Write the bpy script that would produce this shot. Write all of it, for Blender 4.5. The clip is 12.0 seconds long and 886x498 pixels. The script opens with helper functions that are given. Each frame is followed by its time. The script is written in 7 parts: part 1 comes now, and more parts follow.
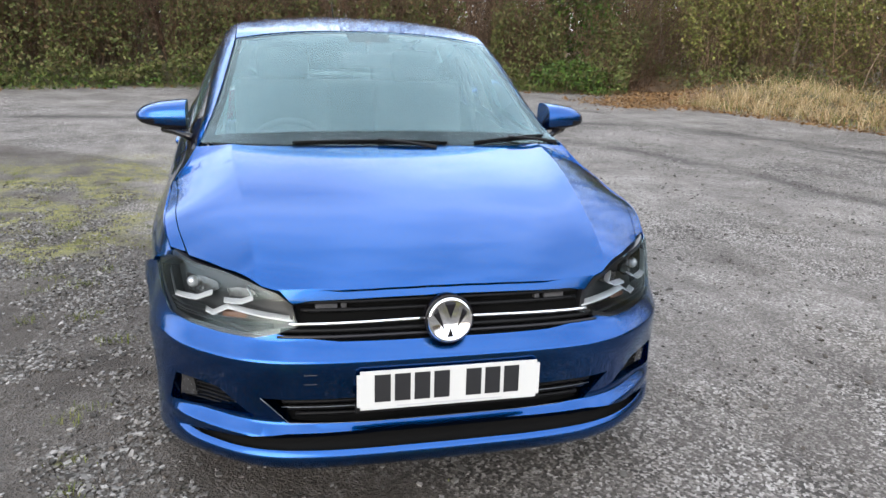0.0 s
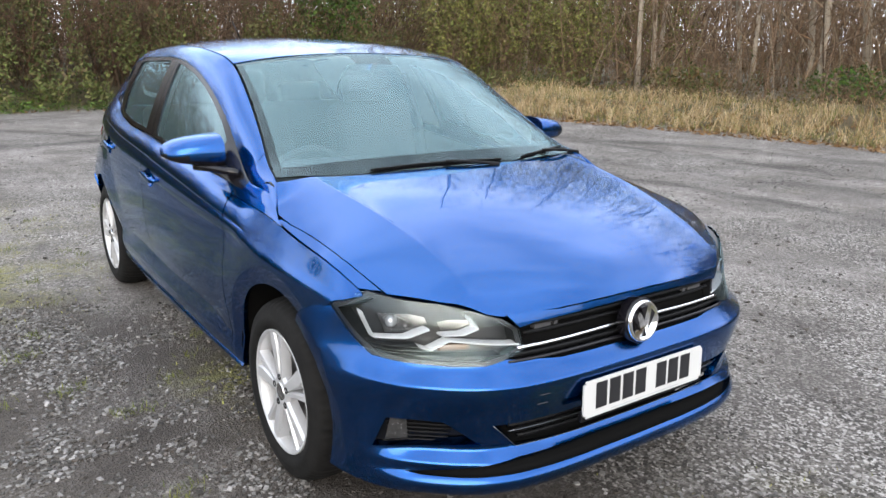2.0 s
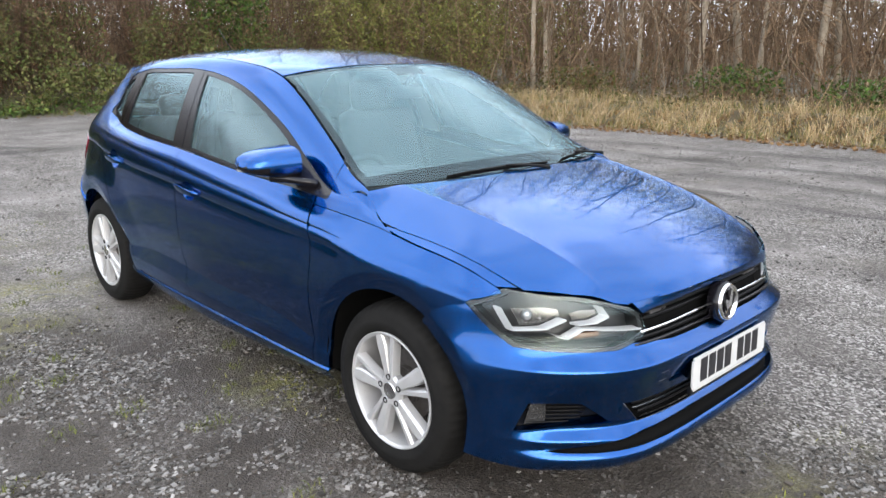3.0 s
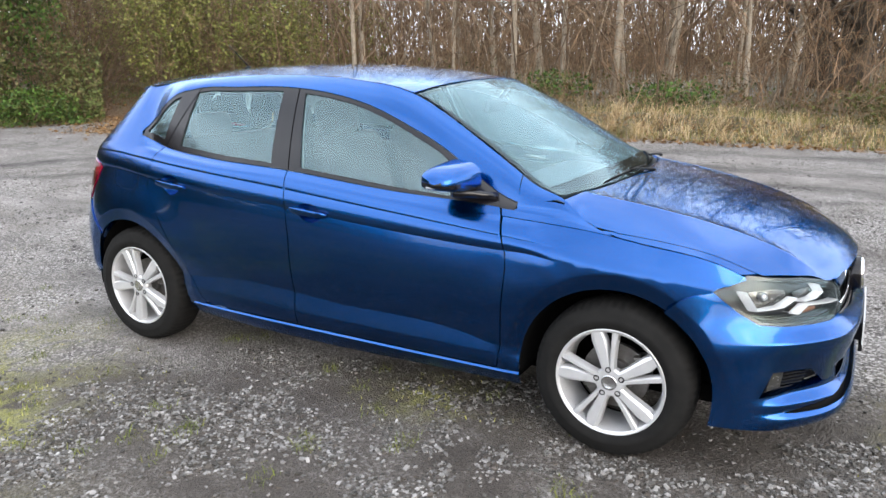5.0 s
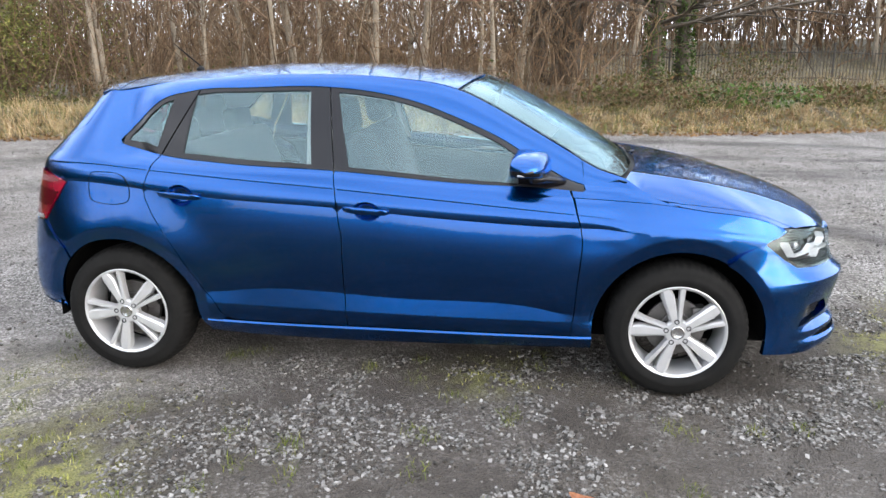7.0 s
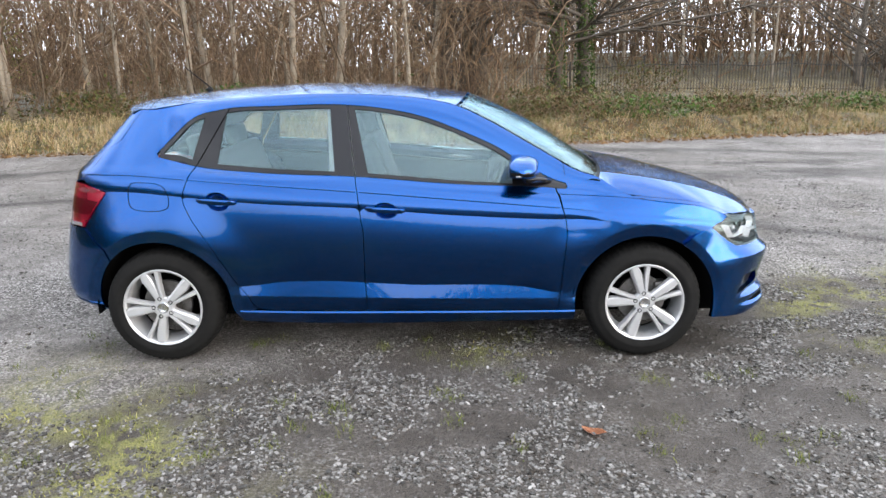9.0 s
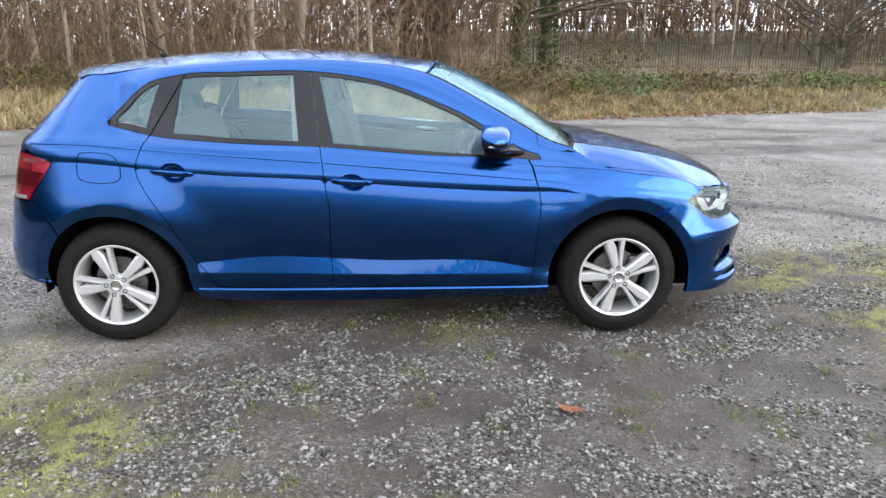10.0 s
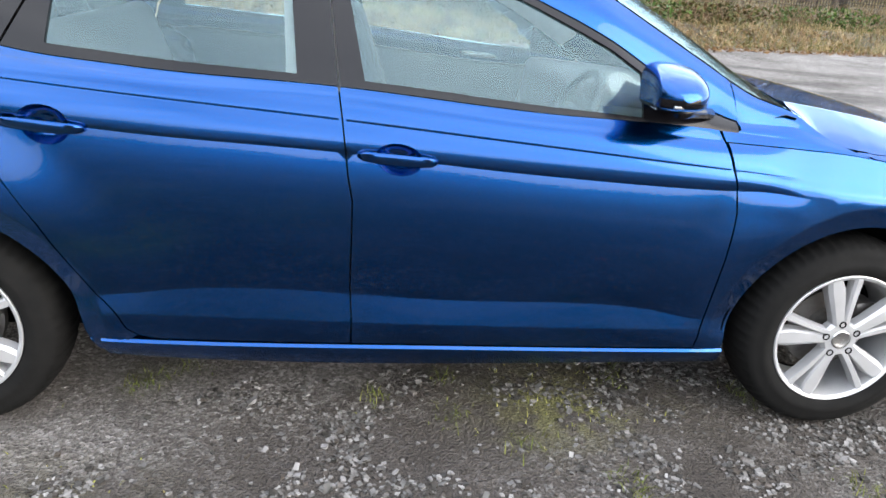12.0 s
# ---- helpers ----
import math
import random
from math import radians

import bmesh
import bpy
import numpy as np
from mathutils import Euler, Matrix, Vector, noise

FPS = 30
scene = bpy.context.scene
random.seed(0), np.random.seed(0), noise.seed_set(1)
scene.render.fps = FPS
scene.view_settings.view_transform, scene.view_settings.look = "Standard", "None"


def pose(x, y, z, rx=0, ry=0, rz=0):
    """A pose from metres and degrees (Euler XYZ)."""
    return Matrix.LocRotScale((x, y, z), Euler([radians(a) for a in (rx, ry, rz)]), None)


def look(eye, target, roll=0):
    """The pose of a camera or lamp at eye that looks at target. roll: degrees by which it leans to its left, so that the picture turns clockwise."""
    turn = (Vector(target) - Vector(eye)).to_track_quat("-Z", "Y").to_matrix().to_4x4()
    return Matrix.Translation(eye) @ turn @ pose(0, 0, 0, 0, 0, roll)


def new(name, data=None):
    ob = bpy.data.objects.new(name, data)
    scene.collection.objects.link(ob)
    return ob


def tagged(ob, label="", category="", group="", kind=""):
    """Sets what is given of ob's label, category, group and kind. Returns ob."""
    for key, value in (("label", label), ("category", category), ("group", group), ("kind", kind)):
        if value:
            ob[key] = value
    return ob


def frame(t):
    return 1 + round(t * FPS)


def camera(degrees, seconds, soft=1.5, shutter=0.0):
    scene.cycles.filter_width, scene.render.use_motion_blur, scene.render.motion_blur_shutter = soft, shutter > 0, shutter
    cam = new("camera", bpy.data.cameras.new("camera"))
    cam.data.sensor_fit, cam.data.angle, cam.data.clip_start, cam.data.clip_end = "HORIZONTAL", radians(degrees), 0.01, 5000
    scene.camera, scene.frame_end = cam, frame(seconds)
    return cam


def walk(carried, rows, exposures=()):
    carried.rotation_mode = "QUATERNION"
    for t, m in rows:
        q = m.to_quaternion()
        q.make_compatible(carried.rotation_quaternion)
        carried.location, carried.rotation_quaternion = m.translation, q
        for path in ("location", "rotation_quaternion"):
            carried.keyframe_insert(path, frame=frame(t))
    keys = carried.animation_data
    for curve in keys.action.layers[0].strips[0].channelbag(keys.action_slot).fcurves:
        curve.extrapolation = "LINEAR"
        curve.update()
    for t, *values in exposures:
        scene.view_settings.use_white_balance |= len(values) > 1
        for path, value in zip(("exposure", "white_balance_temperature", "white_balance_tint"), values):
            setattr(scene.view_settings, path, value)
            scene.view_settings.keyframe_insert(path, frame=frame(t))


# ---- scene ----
cam = camera(60.7, 12.0)
PATH = [
    (0, (-0.492, -2.657, 1.397), (-0.03, -0.792, 0.842), 1.9),
    (0.5, (-0.75, -2.564, 1.389), (-0.11, -0.744, 0.864), 2.1),
    (1, (-1.055, -2.484, 1.411), (-0.247, -0.728, 0.9), 1.9),
    (1.5, (-1.429, -2.399, 1.429), (-0.469, -0.724, 0.906), 1.5),
    (2, (-1.7, -2.181, 1.415), (-0.599, -0.594, 0.898), 0.8),
    (2.5, (-2.016, -2.014, 1.432), (-0.784, -0.525, 0.917), 0.4),
    (3, (-2.365, -1.851, 1.452), (-1.023, -0.46, 0.939), 0.4),
    (3.5, (-2.64, -1.57, 1.446), (-1.21, -0.263, 0.947), 0.3),
    (5.5, (-3.628, -0.422, 1.498), (-1.859, 0.363, 0.991), -0.4),
    (6, (-3.793, -0.09, 1.491), (-1.965, 0.538, 0.976), -0.9),
    (6.5, (-3.864, 0.266, 1.493), (-1.986, 0.732, 0.985), -1.1),
    (7, (-4.019, 0.593, 1.491), (-2.1, 0.852, 0.989), -0.4),
    (7.5, (-4.198, 0.787, 1.487), (-2.258, 0.9, 1.014), 0.1),
    (9.5, (-4.696, 1.076, 1.556), (-2.757, 1.05, 1.066), -0.6),
    (10, (-4.515, 1.086, 1.486), (-2.588, 0.994, 0.957), -0.1),
    (10.5, (-4.134, 1.111, 1.48), (-2.241, 0.916, 0.865), 1.3),
    (11, (-3.688, 1.221, 1.435), (-1.821, 0.942, 0.774), 3.2),
    (11.5, (-3.264, 1.272, 1.304), (-1.372, 1.082, 0.685), 2.4),
    (12, (-2.736, 1.441, 1.311), (-0.882, 1.228, 0.592), 3.7),
]
walk(cam, [(t, look(eye, target, roll)) for t, eye, target, roll in PATH], [(0.0, 1.9), (3.5, 2.0), (5.5, 2.17), (7.5, 2.17), (9.5, 2.08), (12.0, 2.28)])

# ---------------------------------------------------------------- light
world = bpy.data.worlds.new("sky")
scene.world = world
world.use_nodes = True
wn, wl = world.node_tree.nodes, world.node_tree.links
wn.clear()
sky = wn.new("ShaderNodeTexSky")
sky.sky_type = "NISHITA"
sky.sun_disc = False
SUN_UP, SUN_ROUND = radians(24), radians(215)
sky.sun_elevation, sky.sun_rotation = SUN_UP, SUN_ROUND
sky.air_density, sky.dust_density, sky.ozone_density = 1.0, 2.5, 1.0
cloud_at = wn.new("ShaderNodeTexCoord")
cloud_map = wn.new("ShaderNodeMapping")
cloud_map.inputs["Scale"].default_value = (1.6, 1.6, 3.4)
clouds = wn.new("ShaderNodeTexNoise")
clouds.inputs["Scale"].default_value = 1.7
clouds.inputs["Detail"].default_value = 4.0
clouds.inputs["Roughness"].default_value = 0.55
cover = wn.new("ShaderNodeMapRange")
cover.inputs["From Min"].default_value, cover.inputs["From Max"].default_value = 0.32, 0.62
cover.inputs["To Min"].default_value, cover.inputs["To Max"].default_value = 0.45, 0.97
white = wn.new("ShaderNodeMix")
white.data_type = "RGBA"
white.inputs["B"].default_value = (8.6, 9.1, 9.9, 1)
wback = wn.new("ShaderNodeBackground")
wback.inputs["Strength"].default_value = 0.105
wout = wn.new("ShaderNodeOutputWorld")
wl.new(cloud_at.outputs["Generated"], cloud_map.inputs["Vector"])
wl.new(cloud_map.outputs["Vector"], clouds.inputs["Vector"])
wl.new(clouds.outputs["Fac"], cover.inputs["Value"])
wl.new(cover.outputs["Result"], white.inputs["Factor"])
wl.new(sky.outputs["Color"], white.inputs["A"])
wl.new(white.outputs["Result"], wback.inputs["Color"])
wl.new(wback.outputs["Background"], wout.inputs["Surface"])
sun = new("sun", bpy.data.lights.new("sun", "SUN"))
sun.data.energy, sun.data.angle, sun.data.color = 0.5, radians(45), (1.0, 0.95, 0.88)
sun.matrix_basis = look((0, 0, 30), (-math.sin(SUN_ROUND) * 20, -math.cos(SUN_ROUND) * 20, 30 - 20 * math.tan(SUN_UP)))


# ---------------------------------------------------------------- materials
def material(name, base, rough=0.6, metal=0.0, spec=0.5):
    m = bpy.data.materials.new(name)
    m.use_nodes = True
    b = m.node_tree.nodes["Principled BSDF"]
    b.inputs["Base Color"].default_value = (*base, 1)
    b.inputs["Roughness"].default_value = rough
    b.inputs["Metallic"].default_value = metal
    b.inputs["Specular IOR Level"].default_value = spec
    return m


def bsdf(m):
    return m.node_tree.nodes["Principled BSDF"]


def node(m, kind, **values):
    n = m.node_tree.nodes.new(kind)
    for key, value in values.items():
        n.inputs[key.replace("_", " ")].default_value = value
    return n


def wire(m, a, b):
    m.node_tree.links.new(a, b)


def at(m):
    return node(m, "ShaderNodeTexCoord").outputs["Object"]


def noise_node(m, scale, detail=5.0, rough=0.55, where=None):
    n = node(m, "ShaderNodeTexNoise", Scale=scale, Detail=detail, Roughness=rough)
    wire(m, where or at(m), n.inputs["Vector"])
    return n.outputs["Fac"]


def ramp(m, fac, *stops):
    r = m.node_tree.nodes.new("ShaderNodeValToRGB")
    e = r.color_ramp.elements
    while len(e) < len(stops):
        e.new(0.5)
    for k, (p, c) in enumerate(stops):
        e[k].position, e[k].color = p, (*c, 1)
    wire(m, fac, r.inputs["Fac"])
    return r.outputs["Color"]


def mixed(m, fac, a, b, how="MIX"):
    n = m.node_tree.nodes.new("ShaderNodeMix")
    n.data_type, n.blend_type = "RGBA", how
    for key, v in (("Factor", fac), ("A", a), ("B", b)):
        if isinstance(v, (int, float)):
            n.inputs[key].default_value = v
        elif isinstance(v, tuple):
            n.inputs[key].default_value = (*v, 1)
        else:
            wire(m, v, n.inputs[key])
    return n.outputs["Result"]


def span(m, v, a, b, lo=0.0, hi=1.0):
    n = node(m, "ShaderNodeMapRange", From_Min=a, From_Max=b, To_Min=lo, To_Max=hi)
    wire(m, v, n.inputs["Value"])
    return n.outputs["Result"]


def relief(m, height, strength=0.3, distance=0.01):
    n = node(m, "ShaderNodeBump", Strength=strength, Distance=distance)
    wire(m, height, n.inputs["Height"])
    wire(m, n.outputs["Normal"], bsdf(m).inputs["Normal"])


def varied(name, dark, light, scale=30.0, rough=0.7, metal=0.0, bump=0.15, fine=None, depth=0.002):
    """Two scales of variation in colour, roughness and relief."""
    m = material(name, light, rough, metal)
    big, small = noise_node(m, scale), noise_node(m, fine or scale * 7, 3.0)
    both = mixed(m, 0.45, big, small)
    wire(m, ramp(m, both, (0.3, dark), (0.7, light)), bsdf(m).inputs["Base Color"])
    wire(m, span(m, small, 0.3, 0.7, rough - 0.1, min(1.0, rough + 0.1)), bsdf(m).inputs["Roughness"])
    if bump:
        relief(m, small, bump, depth)
    return m


def per_piece(name, colours, rough=0.7, island=True, translucent=0.0):
    """Colour varied by piece, for leaves, blades, stones."""
    m = material(name, colours[0], rough, 0.0, 0.12)
    if island:
        r = node(m, "ShaderNodeNewGeometry").outputs["Random Per Island"]
    else:
        r = node(m, "ShaderNodeObjectInfo").outputs["Random"]
    stops = [(k / max(1, len(colours) - 1), tuple(0.75 * v for v in c)) for k, c in enumerate(colours)]
    wire(m, mixed(m, span(m, noise_node(m, 25.0, 3.0), 0.35, 0.65, 0.0, 0.5), ramp(m, r, *stops), (0.02, 0.018, 0.012)), bsdf(m).inputs["Base Color"])
    return m


# metallic blue paint under a clear coat, with faint flake and road film low down
PAINT = material("blue_paint", (0.003, 0.07, 0.27), 0.23, 1.0)
bsdf(PAINT).inputs["Coat Weight"].default_value = 1.0
bsdf(PAINT).inputs["Specular Tint"].default_value = (0.3, 0.62, 1.0, 1)
bsdf(PAINT).inputs["Coat Roughness"].default_value = 0.025
bsdf(PAINT).inputs["Coat IOR"].default_value = 1.38
flake = noise_node(PAINT, 900.0, 2.0)
film = noise_node(PAINT, 3.0, 6.0)
wire(PAINT, mixed(PAINT, flake, (0.0006, 0.037, 0.152), (0.0013, 0.068, 0.262)), bsdf(PAINT).inputs["Base Color"])
wire(PAINT, span(PAINT, film, 0.35, 0.75, 0.008, 0.03), bsdf(PAINT).inputs["Coat Roughness"])

BLACK = varied("black_plastic", (0.002, 0.002, 0.0023), (0.0055, 0.0055, 0.006), 60, 0.5, bump=0.1, depth=0.0006)
GLOSS = material("gloss_black_trim", (0.006, 0.0055, 0.007), 0.2, 0.0, 0.3)
wire(GLOSS, span(GLOSS, noise_node(GLOSS, 40.0), 0.3, 0.7, 0.12, 0.22), bsdf(GLOSS).inputs["Roughness"])
RUBBER = varied("rubber", (0.003, 0.003, 0.003), (0.010, 0.0095, 0.009), 25, 0.85, bump=0.25, depth=0.001)
INNER = material("dark_cavity", (0.004, 0.004, 0.004), 0.9, 0.0, 0.05)
bsdf(RUBBER).inputs["Specular IOR Level"].default_value = 0.15
bsdf(BLACK).inputs["Specular IOR Level"].default_value = 0.15
CHROME = material("chrome", (0.78, 0.78, 0.79), 0.08, 1.0)
SATIN = material("satin_silver", (0.6, 0.6, 0.61), 0.25, 1.0)
DULL = material("dull_satin_trim", (0.16, 0.17, 0.19), 0.35, 1.0)
ALLOY = material("alloy", (0.7, 0.7, 0.71), 0.32, 0.45)
wire(ALLOY, ramp(ALLOY, noise_node(ALLOY, 9.0, 2.0), (0.3, (0.40, 0.40, 0.405)), (0.7, (0.48, 0.48, 0.49))), bsdf(ALLOY).inputs["Base Color"])
DISC = varied("brake_steel", (0.10, 0.09, 0.085), (0.2, 0.19, 0.18), 40, 0.45, 0.8, bump=0.2)
PLATE = material("plate_white", (0.43, 0.43, 0.425), 0.35)
INK = material("plate_black", (0.01, 0.01, 0.012), 0.4)
GREYBAR = material("grey_print", (0.35, 0.35, 0.36), 0.5)
FABRIC = varied("seat_fabric", (0.05, 0.052, 0.056), (0.085, 0.087, 0.092), 40, 0.9, bump=0.3)
DASH = varied("dash_plastic", (0.03, 0.03, 0.033), (0.06, 0.06, 0.064), 50, 0.7, bump=0.2)
LINING = varied("pale_lining", (0.34, 0.34, 0.33), (0.42, 0.42, 0.40), 40, 0.9, bump=0.2)
RED = material("red_lamp", (0.42, 0.008, 0.012), 0.1)
bsdf(RED).inputs["Coat Weight"].default_value = 1.0
wire(RED, mixed(RED, span(RED, noise_node(RED, 8.0, 2.0), 0.4, 0.6), (0.10, 0.0008, 0.009), (0.19, 0.004, 0.018)), bsdf(RED).inputs["Base Color"])
DEEPRED = material("deep_red_lamp", (0.045, 0.0006, 0.004), 0.12)
BEZEL = material("lamp_bezel", (0.008, 0.008, 0.009), 0.3, 0.0)
WHITEBAR = material("white_light_bar", (0.74, 0.75, 0.76), 0.22, 0.3)
LAMPGREY = material("lamp_housing", (0.014, 0.014, 0.015), 0.35, 0.0)
REFLECT = varied("lamp_reflector", (0.06, 0.06, 0.06), (0.26, 0.26, 0.265), 30, 0.2, 0.9, bump=0.4, fine=90, depth=0.002)
AMBER = material("amber", (0.16, 0.085, 0.055), 0.25)
MIRROR = material("mirror_glass", (0.75, 0.77, 0.8), 0.02, 1.0)
CLEARLAMP = material("clear_lamp", (0.42, 0.43, 0.44), 0.15, 0.6)


def glass(name, tint, ior=1.5, mist=0.0):
    m = bpy.data.materials.new(name)
    m.use_nodes = True
    n, l = m.node_tree.nodes, m.node_tree.links
    n.clear()
    clear, gloss, fres = n.new("ShaderNodeBsdfTransparent"), n.new("ShaderNodeBsdfGlossy"), n.new("ShaderNodeFresnel")
    both, out = n.new("ShaderNodeMixShader"), n.new("ShaderNodeOutputMaterial")
    clear.inputs["Color"].default_value = (*tint, 1)
    gloss.inputs["Roughness"].default_value = 0.01
    gloss.inputs["Color"].default_value = (0.72, 0.94, 1.0, 1)
    fres.inputs["IOR"].default_value = ior
    l.new(fres.outputs["Fac"], both.inputs["Fac"])
    l.new(clear.outputs["BSDF"], both.inputs[1])
    l.new(gloss.outputs["BSDF"], both.inputs[2])
    haze, misted = n.new("ShaderNodeBsdfDiffuse"), n.new("ShaderNodeMixShader")
    haze.inputs["Color"].default_value = (0.52, 0.82, 0.90, 1)
    misted.inputs["Fac"].default_value = mist
    l.new(both.outputs["Shader"], misted.inputs[1])
    l.new(haze.outputs["BSDF"], misted.inputs[2])
    l.new(misted.outputs["Shader"], out.inputs["Surface"])
    return m


SCREEN = glass("windscreen_glass", (0.86, 0.93, 0.95), 1.48, 0.0)
MIST = glass("window_mist", (0.84, 0.94, 0.97), 1.01, 0.09)
GLASS = glass("window_glass", (0.84, 0.91, 0.90), 1.75, 0.035)
LENS = glass("lamp_lens", (0.95, 0.96, 0.97), 1.40)


# ---------------------------------------------------------------- mesh helpers
def part(name, data, mat, parent=None, label=""):
    """Links a bmesh or mesh, in place, as one object under a thing or a part."""
    if isinstance(data, bmesh.types.BMesh):
        me = bpy.data.meshes.new(name)
        data.to_mesh(me)
        data.free()
    else:
        me = data
    for m in mat if isinstance(mat, (list, tuple)) else [mat]:
        me.materials.append(m)
    ob = new(name, me)
    if parent:
        ob.parent = parent
        if parent.type == "EMPTY":
            ob.matrix_parent_inverse = parent.matrix_basis.inverted()
    return tagged(ob, label)


def thing(name, base, label, category, group=""):
    ob = new(name)
    ob.location = base
    ob.empty_display_size = 0.1
    return tagged(ob, label, category, group)


def from_arrays(name, verts, faces, smooth=False):
    me = bpy.data.meshes.new(name)
    me.from_pydata([tuple(v) for v in verts], [], [tuple(f) for f in faces])
    if smooth:
        me.polygons.foreach_set("use_smooth", [True] * len(me.polygons))
    me.update()
    return me


def smooth_by(bm, degrees=35):
    for f in bm.faces:
        f.smooth = True
    for e in bm.edges:
        if len(e.link_faces) == 2 and e.calc_face_angle(0) > radians(degrees):
            e.smooth = False
    return bm


def block(bm, size, m=Matrix.Identity(4), bevel=0.0, segments=2):
    """A bevelled box."""
    made = bmesh.ops.create_cube(bm, size=1.0, matrix=m @ Matrix.Diagonal((*size, 1)))["verts"]
    if bevel:
        edges = list({e for v in made for e in v.link_edges})
        bmesh.ops.bevel(bm, geom=edges, offset=bevel, segments=segments, affect="EDGES", profile=0.5)
    return bm


def lathe(bm, profile, axis_m, steps=64, closed=False):
    """Turns (radius, height) pairs about the local z of axis_m."""
    rings = []
    for k in range(steps):
        a = 2 * math.pi * k / steps
        rings.append([bm.verts.new(axis_m @ Vector((r * math.cos(a), r * math.sin(a), h))) for r, h in profile])
    n = len(profile)
    for k in range(steps):
        a, b = rings[k], rings[(k + 1) % steps]
        for i in range(n if closed else n - 1):
            j = (i + 1) % n
            bm.faces.new((a[i], b[i], b[j], a[j]))
    return bm


def tube(bm, points, radii, sides=8, cap=True):
    """A tapering tube along points."""
    pts = [Vector(p) for p in points]
    if isinstance(radii, (int, float)):
        radii = [radii] * len(pts)
    radii = [float(v) for v in radii]
    rings, side = [], None
    for k, p in enumerate(pts):
        d = (pts[min(k + 1, len(pts) - 1)] - pts[max(k - 1, 0)]).normalized()
        ref = side if side is not None else (Vector((0, 0, 1)) if abs(d.z) < 0.9 else Vector((1, 0, 0)))
        a = d.cross(ref).normalized()
        b = a.cross(d).normalized()
        side = b
        rings.append([bm.verts.new(p + radii[k] * (a * math.cos(t) + b * math.sin(t))) for t in [2 * math.pi * i / sides for i in range(sides)]])
    for r0, r1 in zip(rings, rings[1:]):
        for i in range(sides):
            bm.faces.new((r0[i], r0[(i + 1) % sides], r1[(i + 1) % sides], r1[i]))
    if cap:
        bm.faces.new(rings[0][::-1])
        bm.faces.new(rings[-1])
    return bm

# ---------------------------------------------------------------- ground
rng = np.random.default_rng(7)
# the verge that bounds the gravel: north bank, gap of the footpath, east wood
NORTH = [(-40, 9), (-22, 11.5), (-12, 13.0), (-5.4, 14.0), (-2.3, 14.9), (2.0, 15.6), (5.0, 15.6), (6.9, 15.0), (7.9, 14.2)]
EAST = [(8.3, 12.4), (8.7, 10.7), (9.2, 8.8), (9.8, 6.6), (10.2, 4.5), (10.3, 2.3), (10.3, 0.0), (10.4, -1.5), (10.8, -3.0), (11.5, -5.5), (12.0, -9.0), (12.6, -14.0), (14.0, -22.0), (18, -40)]
VERGE = NORTH + EAST
LOT = VERGE + [(-60, -60), (-60, 9)]


def waves(x, y, size, seed, n=9):
    """A smooth random field, about -1 to 1, with features of that size."""
    r = np.random.default_rng(seed)
    out = np.zeros_like(x)
    for _ in range(n):
        a, k, p = r.uniform(0, 2 * np.pi), 2 * np.pi / size * r.uniform(0.6, 1.6), r.uniform(0, 2 * np.pi)
        out += np.sin(k * (x * np.cos(a) + y * np.sin(a)) + p)
    return out / (n ** 0.5) / 1.2


def to_line(x, y, line):
    best = np.full(x.shape, 1e9)
    for (xa, ya), (xb, yb) in zip(line, line[1:]):
        ex, ey = xb - xa, yb - ya
        q = np.clip(((x - xa) * ex + (y - ya) * ey) / (ex * ex + ey * ey), 0, 1)
        best = np.minimum(best, np.hypot(x - xa - q * ex, y - ya - q * ey))
    return best


def in_lot(x, y):
    odd = np.zeros(x.shape, bool)
    for (xa, ya), (xb, yb) in zip(LOT, LOT[1:] + LOT[:1]):
        if ya != yb:
            odd ^= ((ya > y) != (yb > y)) & (x < (xb - xa) * (y - ya) / (yb - ya) + xa)
    return odd


def smooth01(a, b, v):
    v = np.clip((v - a) / (b - a), 0, 1)
    return v * v * (3 - 2 * v)


FOOTPATH = [(7.2, 12.4), (8.8, 13.7), (9.6, 17.2), (10.8, 22), (13.5, 30), (19, 46)]


def beyond(x, y):
    """Metres past the verge, 0 on the gravel."""
    return np.where(in_lot(x, y), 0.0, to_line(x, y, VERGE))


def ground_z(x, y):
    x, y = np.asarray(x, float), np.asarray(y, float)
    d = beyond(x, y)
    path = np.exp(-(to_line(x, y, FOOTPATH) / 1.6) ** 2)
    bank = smooth01(0.3, 7.0, d) * np.where(x < 9, 0.7, 0.35) * smooth01(14, 6, x) + 0.30 * smooth01(0.1, 2.0, d)
    z = bank * (1 - 0.85 * path) + 0.12 * waves(x, y, 5.0, 2) * smooth01(0.3, 3, d)
    z += 2.2 * smooth01(34, 60, x) * smooth01(4, -6, y)
    near = np.exp(-((np.minimum(np.abs(x + 0.76), np.abs(x - 0.76))) ** 2 + np.minimum(np.abs(y), np.abs(y - 2.55)) ** 2) / 0.06)
    z += (0.007 * waves(x, y, 1.3, 3) + 0.004 * waves(x, y, 0.45, 4) + 0.012 * waves(x, y, 6.0, 5)) * (1 - near) - 0.001 * near
    return z


def loose_zone(x, y):
    """Where loose dark gravel lies, west of the packed roadway."""
    edge = -0.34 - 1.12 * smooth01(0.75, 3.1, y) + 1.1 * smooth01(-0.3, -1.4, y) - 4.5 * smooth01(5.0, 9.0, y) + 0.9 * smooth01(-2.0, -5.0, y)
    return smooth01(0.16, -0.16, x - edge + 0.13 * waves(x, y, 0.9, 11))


